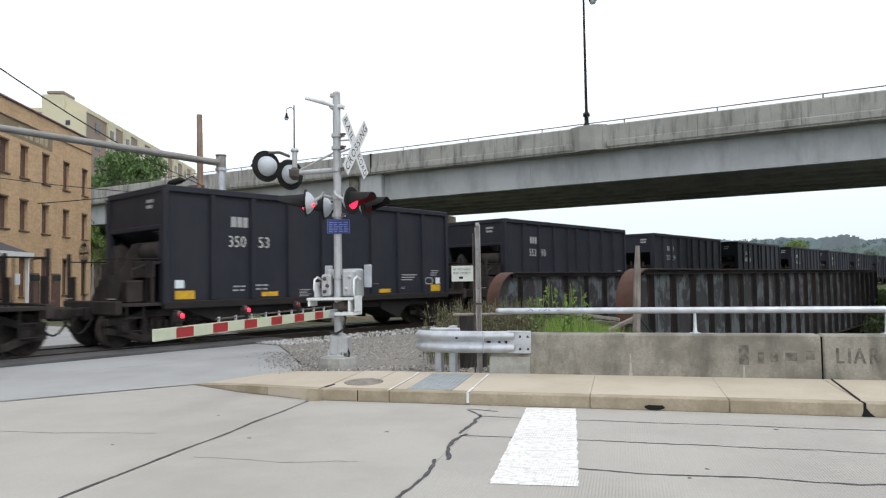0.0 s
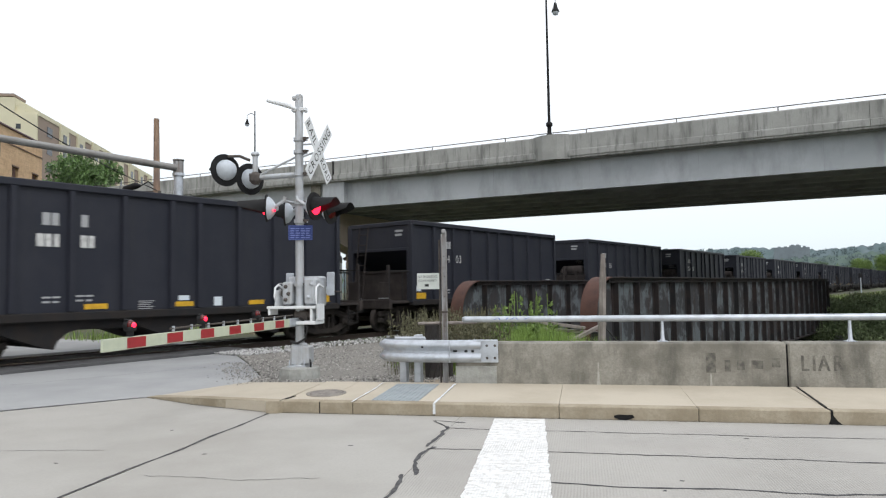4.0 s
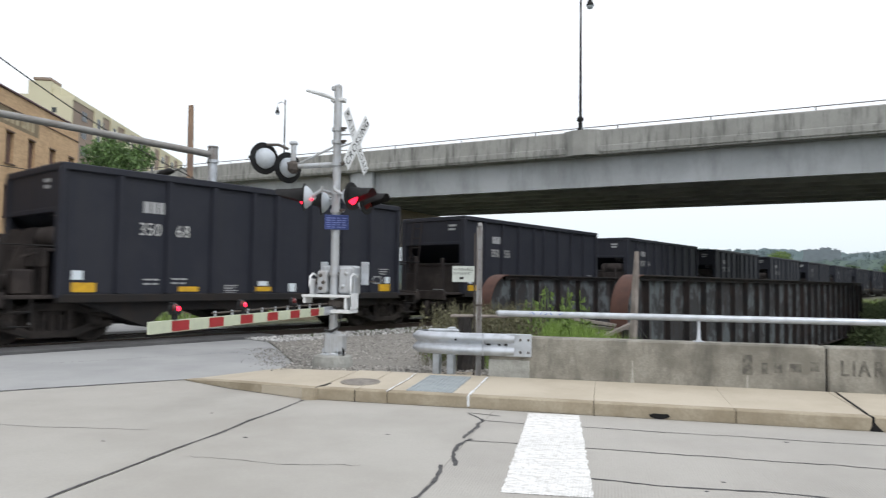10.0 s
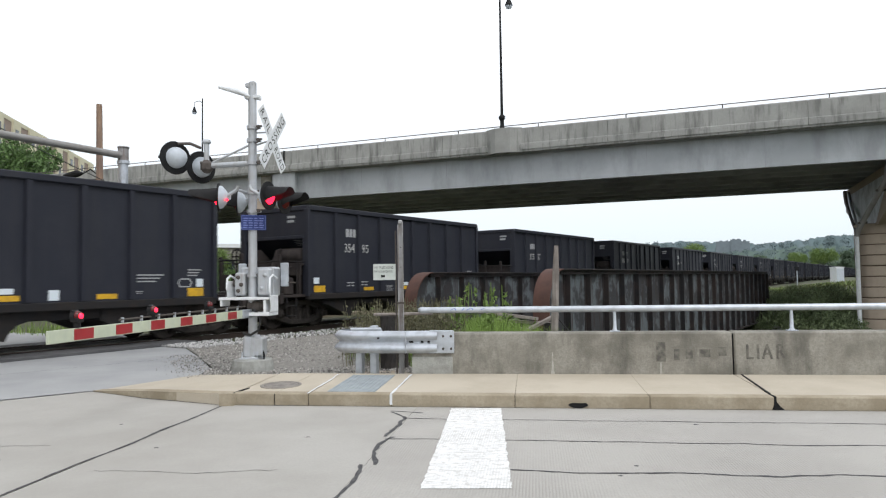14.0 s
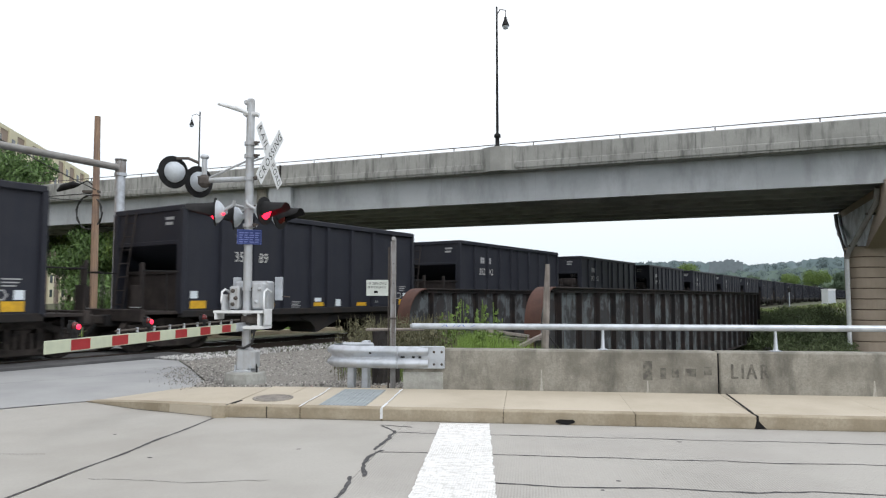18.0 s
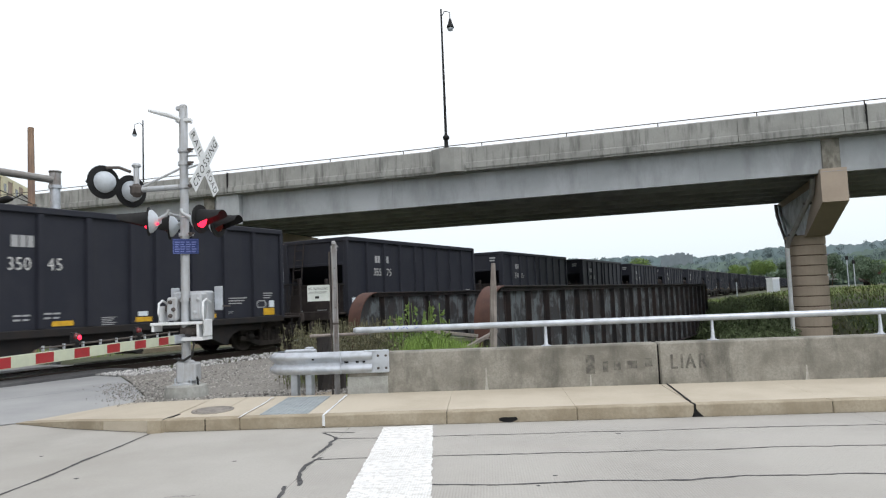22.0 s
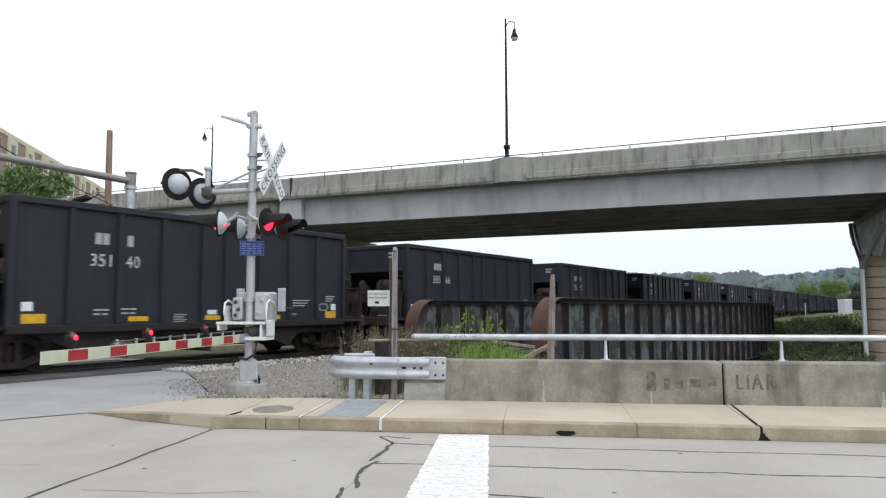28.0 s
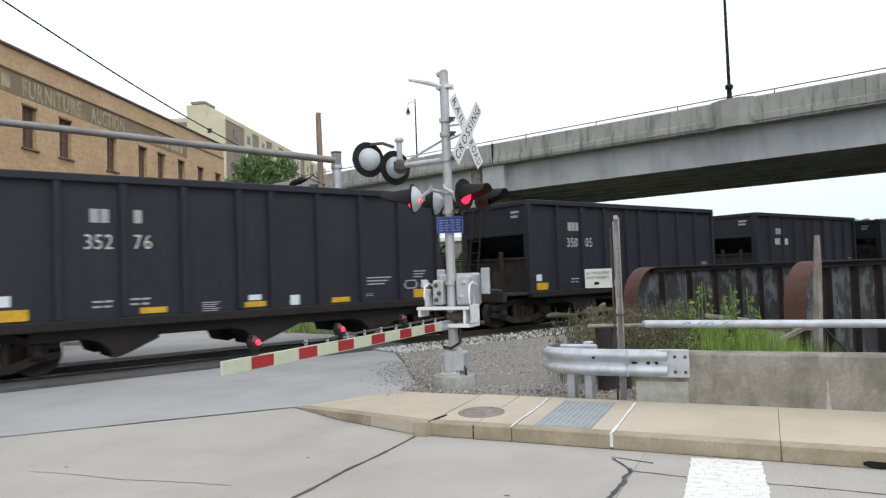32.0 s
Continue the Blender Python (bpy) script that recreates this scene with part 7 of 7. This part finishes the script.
def build_bushes():
    rnd = random.Random(8)
    s = Solid()
    for _ in range(140):
        az, d = rnd.uniform(23.3, 31.6), rnd.uniform(42.5, 54)
        x, y = polar(az, d)
        q = rnd.uniform(0.6, 1.15)
        top = 1.0 - 1.0 * (abs(az - 28.2) / 4.2) ** 2 - 0.34 * max(0.0, 49 - d) + rnd.uniform(-0.7, 0.1)
        leafy(s, rnd, (x, y, top - 0.6 * q), (q, q, q * 0.62), 270, 0.08)
    for _ in range(60):
        az, d = rnd.uniform(36.0, 50), rnd.uniform(44, 60)
        x, y = polar(az, d)
        q = rnd.uniform(0.4, 0.9)
        leafy(s, rnd, (x, y, ground_height(x, y) + 0.2 * q), (q * 1.3, q * 1.3, q * 0.5), 110, 0.085)
    h = Solid()
    for _ in range(110):
        az, d = rnd.uniform(-28.0, -13.5), rnd.uniform(49, 60)
        x, y = polar(az, d)
        q = rnd.uniform(0.8, 1.5)
        leafy(h, rnd, (x, y, rnd.uniform(0.3, 2.6)), (q, q, q * 0.7), 120, 0.16)
    tagged(part("hedge", h, LEAF), "overgrown green thicket beyond the tracks", "bush", kind="stuff")
    tagged(part("bushes", s, BUSH), "low dense green bushes on the creek bank", "bush", kind="stuff")
    s = Solid()
    for _ in range(30000):
        az, d = rnd.uniform(18, 62), rnd.uniform(46, 92)
        x, y = polar(az, d)
        sx, nn, _ = TRACK_INV @ Vector((x, y, 0))
        if nn > -5 or sx < 38:
            continue
        blade(s, rnd, x, y, ground_height(x, y), rnd.uniform(0.12, 0.42), 0.05, 0.2)
    tagged(part("bank_grass", s, BANK), "rough green grass on the far bank", "grass", kind="stuff")


build_bushes()


def ridge_height(az, base, amp, seed):
    swell = base + amp * noise.noise((az * 0.05, seed, 0)) + 0.45 * amp * noise.noise((az * 0.22, seed, 2))
    tops = 2.6 * abs(noise.noise((az * 1.9, seed, 4))) + 1.6 * noise.noise((az * 5.3, seed, 6))
    ease = (smooth_step(-20, 5, az) * (1 + 0.05 * smooth_step(24, 36, az))) if seed > 9 else 0.55 + 0.45 * smooth_step(0, 16, az)
    return max(1.0, (swell + tops) * ease)


def build_hills():
    hills = thing("wooded_hills", pose(0, 0, 0), "wooded hills on the horizon, tinted with painted haze", "hills", kind="structure")
    for r, base, amp, seed in ((640, 33, 7, 1.37), (460, 17, 7, 9.41)):
        rows = [[], [], []]
        for i in range(1100):
            az = -75 + i * 0.15
            x, y = polar(az, r)
            h = ridge_height(az, base, amp, seed)
            rows[0].append((x * 0.93, y * 0.93, -1))
            rows[1].append((x, y, h))
            rows[2].append((x * 1.12, y * 1.12, h * 0.7))
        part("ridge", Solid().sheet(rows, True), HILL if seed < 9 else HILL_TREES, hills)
    rnd = random.Random(4)
    s = Solid()
    for _ in range(1500):
        az, d = rnd.uniform(4, 64), rnd.uniform(420, 470)
        x, y = polar(az, d)
        leafy(s, rnd, (x, y, rnd.uniform(3, 9)), (5, 5, 3.6), 16, 1.5)
    # single crowns standing out along the two crests
    w = Solid()
    for r, base, amp, seed, n in ((640, 33, 7, 1.37, 420), (460, 17, 7, 9.41, 620)):
        for _ in range(n):
            az = rnd.uniform(2, 48)
            x, y = polar(az, r * rnd.uniform(0.965, 1.0))
            q = rnd.uniform(1.1, 2.3) * r / 500
            leafy(w, rnd, (x, y, ridge_height(az, base, amp, seed) * rnd.uniform(0.6, 0.97) - 0.3 * q), (q * 1.2, q * 1.2, q), 60, 0.24 * q)
    tagged(part("hill_crowns", w, HILL_LEAF), "single tree crowns along the ridges, tinted with painted haze", "woods", kind="stuff")
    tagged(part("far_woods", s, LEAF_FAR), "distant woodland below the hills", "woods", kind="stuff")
    for az, d, w in ((32.6, 420, 9), (33.4, 430, 8), (31.8, 415, 6)):
        x, y = polar(az, d)
        h = thing("distant_house", pose(x, y, 11, 0, 0, -az), "small pale house among distant trees", "house")
        part("wall", Solid().box(-w / 2, w / 2, -3, 3, -8, 4.0), WHITE, h)
        part("roof", Solid().add([(-w / 2 - 0.4, -3.4, 3.99), (w / 2 + 0.4, -3.4, 3.99), (w / 2 + 0.4, 3.4, 3.99), (-w / 2 - 0.4, 3.4, 3.99), (-w / 2, 0, 6.4), (w / 2, 0, 6.4)], [(0, 1, 5, 4), (2, 3, 4, 5), (1, 2, 5), (3, 0, 4), (3, 2, 1, 0)]), ROOF_DARK, h)


build_hills()
hx, hy = polar(22.95, 600)
block = thing("hilltop_block", pose(hx, hy, 0, 0, 0, -22), "long institutional block on the ridge, paled with painted haze", "building")
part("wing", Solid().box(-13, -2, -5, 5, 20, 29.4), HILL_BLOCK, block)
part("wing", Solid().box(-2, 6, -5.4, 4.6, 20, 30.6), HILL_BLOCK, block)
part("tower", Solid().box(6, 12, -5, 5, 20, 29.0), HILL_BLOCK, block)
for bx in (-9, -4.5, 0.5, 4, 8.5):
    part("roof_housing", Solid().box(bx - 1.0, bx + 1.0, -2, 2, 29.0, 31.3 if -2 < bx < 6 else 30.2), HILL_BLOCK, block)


def build_trackside():
    x, y = polar(29.75, 84)
    z = ground_height(x, y)
    c = thing("relay_cabinet", pose(x, y, z, 0, 0, 8), "white metal trackside relay cabinet", "cabinet")
    part("body", Solid().box(-0.46, 0.46, -0.5, 0.5, 0.06, 1.75, None, 0.03), WHITE, c)
    part("lid", Solid().box(-0.51, 0.51, -0.55, 0.55, 1.75, 1.86, None, 0.03), WHITE, c)
    part("plinth", Solid().box(-0.48, 0.48, -0.48, 0.48, -0.3, 0.06), PARAPET, c)
    part("door", Solid().box(-0.42, 0.42, -0.53, -0.5, 0.15, 1.67, None, 0.005), LENS_BACK, c)
    x, y = polar(35.9, 140)
    b = thing("old_boxcar", pose(x, y, ground_height(x, y) + 0.1, 0, 0, 60), "small rust-red railway wagon parked by the trees", "wagon")
    part("body", Solid().box(-3, 3, -1.4, 1.4, 0.9, 3.2, None, 0.05), RUST, b)
    part("roof", Solid().box(-3.1, 3.1, -1.5, 1.5, 3.2, 3.4, None, 0.08), RUST, b)
    for xx in (-2, 2):
        part("wheel", Solid().lathe([(0, -0.8), (0.45, -0.8), (0.45, 0.8), (0, 0.8)], pose(xx, 0, 0.45, 90, 0, 0), 14, False), TRUCK, b)
    part("frame", Solid().box(-3, 3, -1.2, 1.2, 0.6, 0.9), TRUCK, b)
    for az, d, h, n in ((34.6, 130, 4.4, "signal_post"), (35.0, 128, 3.6, "signal_post"), (31.0, 95, 2.6, "signal_post"), (27.2, 110, 2.2, "signal_post")):
        x, y = polar(az, d)
        p = thing(n, pose(x, y, ground_height(x, y)), "thin grey trackside signal post", "post")
        part("shaft", Solid().tube([(0, 0, -0.2), (0, 0, h)], 0.08, 6), GALV, p)
        part("head", Solid().box(-0.2, 0.2, -0.15, 0.15, h, h + 0.6, None, 0.03), BLACK, p)


build_trackside()


# ---- what moves ----
def motions():
    def run(t):
        for (a, p), (b, q) in zip(RUN, RUN[1:]):
            if t <= b:
                return p + (q - p) * (t - a) / (b - a)
        return RUN[-1][1]
    times = sorted({r[0] for r in RUN})
    for j, car in CARS:
        turn = 180 if j in TURNED else 0
        walk(car, [(t, TRACKM @ pose(LEAD + BODY + CAR_PITCH * j - run(t), 0, RAIL_Z, 0, 0, turn)) for t in times])
    # wheels: one turn of the tread for each 2.86 m; wheelsets in the same place of a car share their keys
    spin = [(k / FPS, run(k / FPS) / 0.455) for k in range(961)]
    for sense, cars in ((-1, [c for j, c in CARS if j not in TURNED]), (1, [c for j, c in CARS if j in TURNED])):
        for w in [p for p in cars[0].children_recursive if p.name.startswith("wheelset")]:
            place = w.location.copy()
            walk(w, [(t, Matrix.Translation(place) @ Matrix.Rotation(sense * a, 4, "Y")) for t, a in spin])
            keys = w.animation_data
            for car in cars[1:]:
                for p in car.children_recursive:
                    if p.data == w.data and (p.location - place).length < 0.01:
                        p.rotation_mode = "QUATERNION"
                        p.animation_data_create()
                        p.animation_data.action = keys.action
                        p.animation_data.action_slot = keys.action_slot


motions()
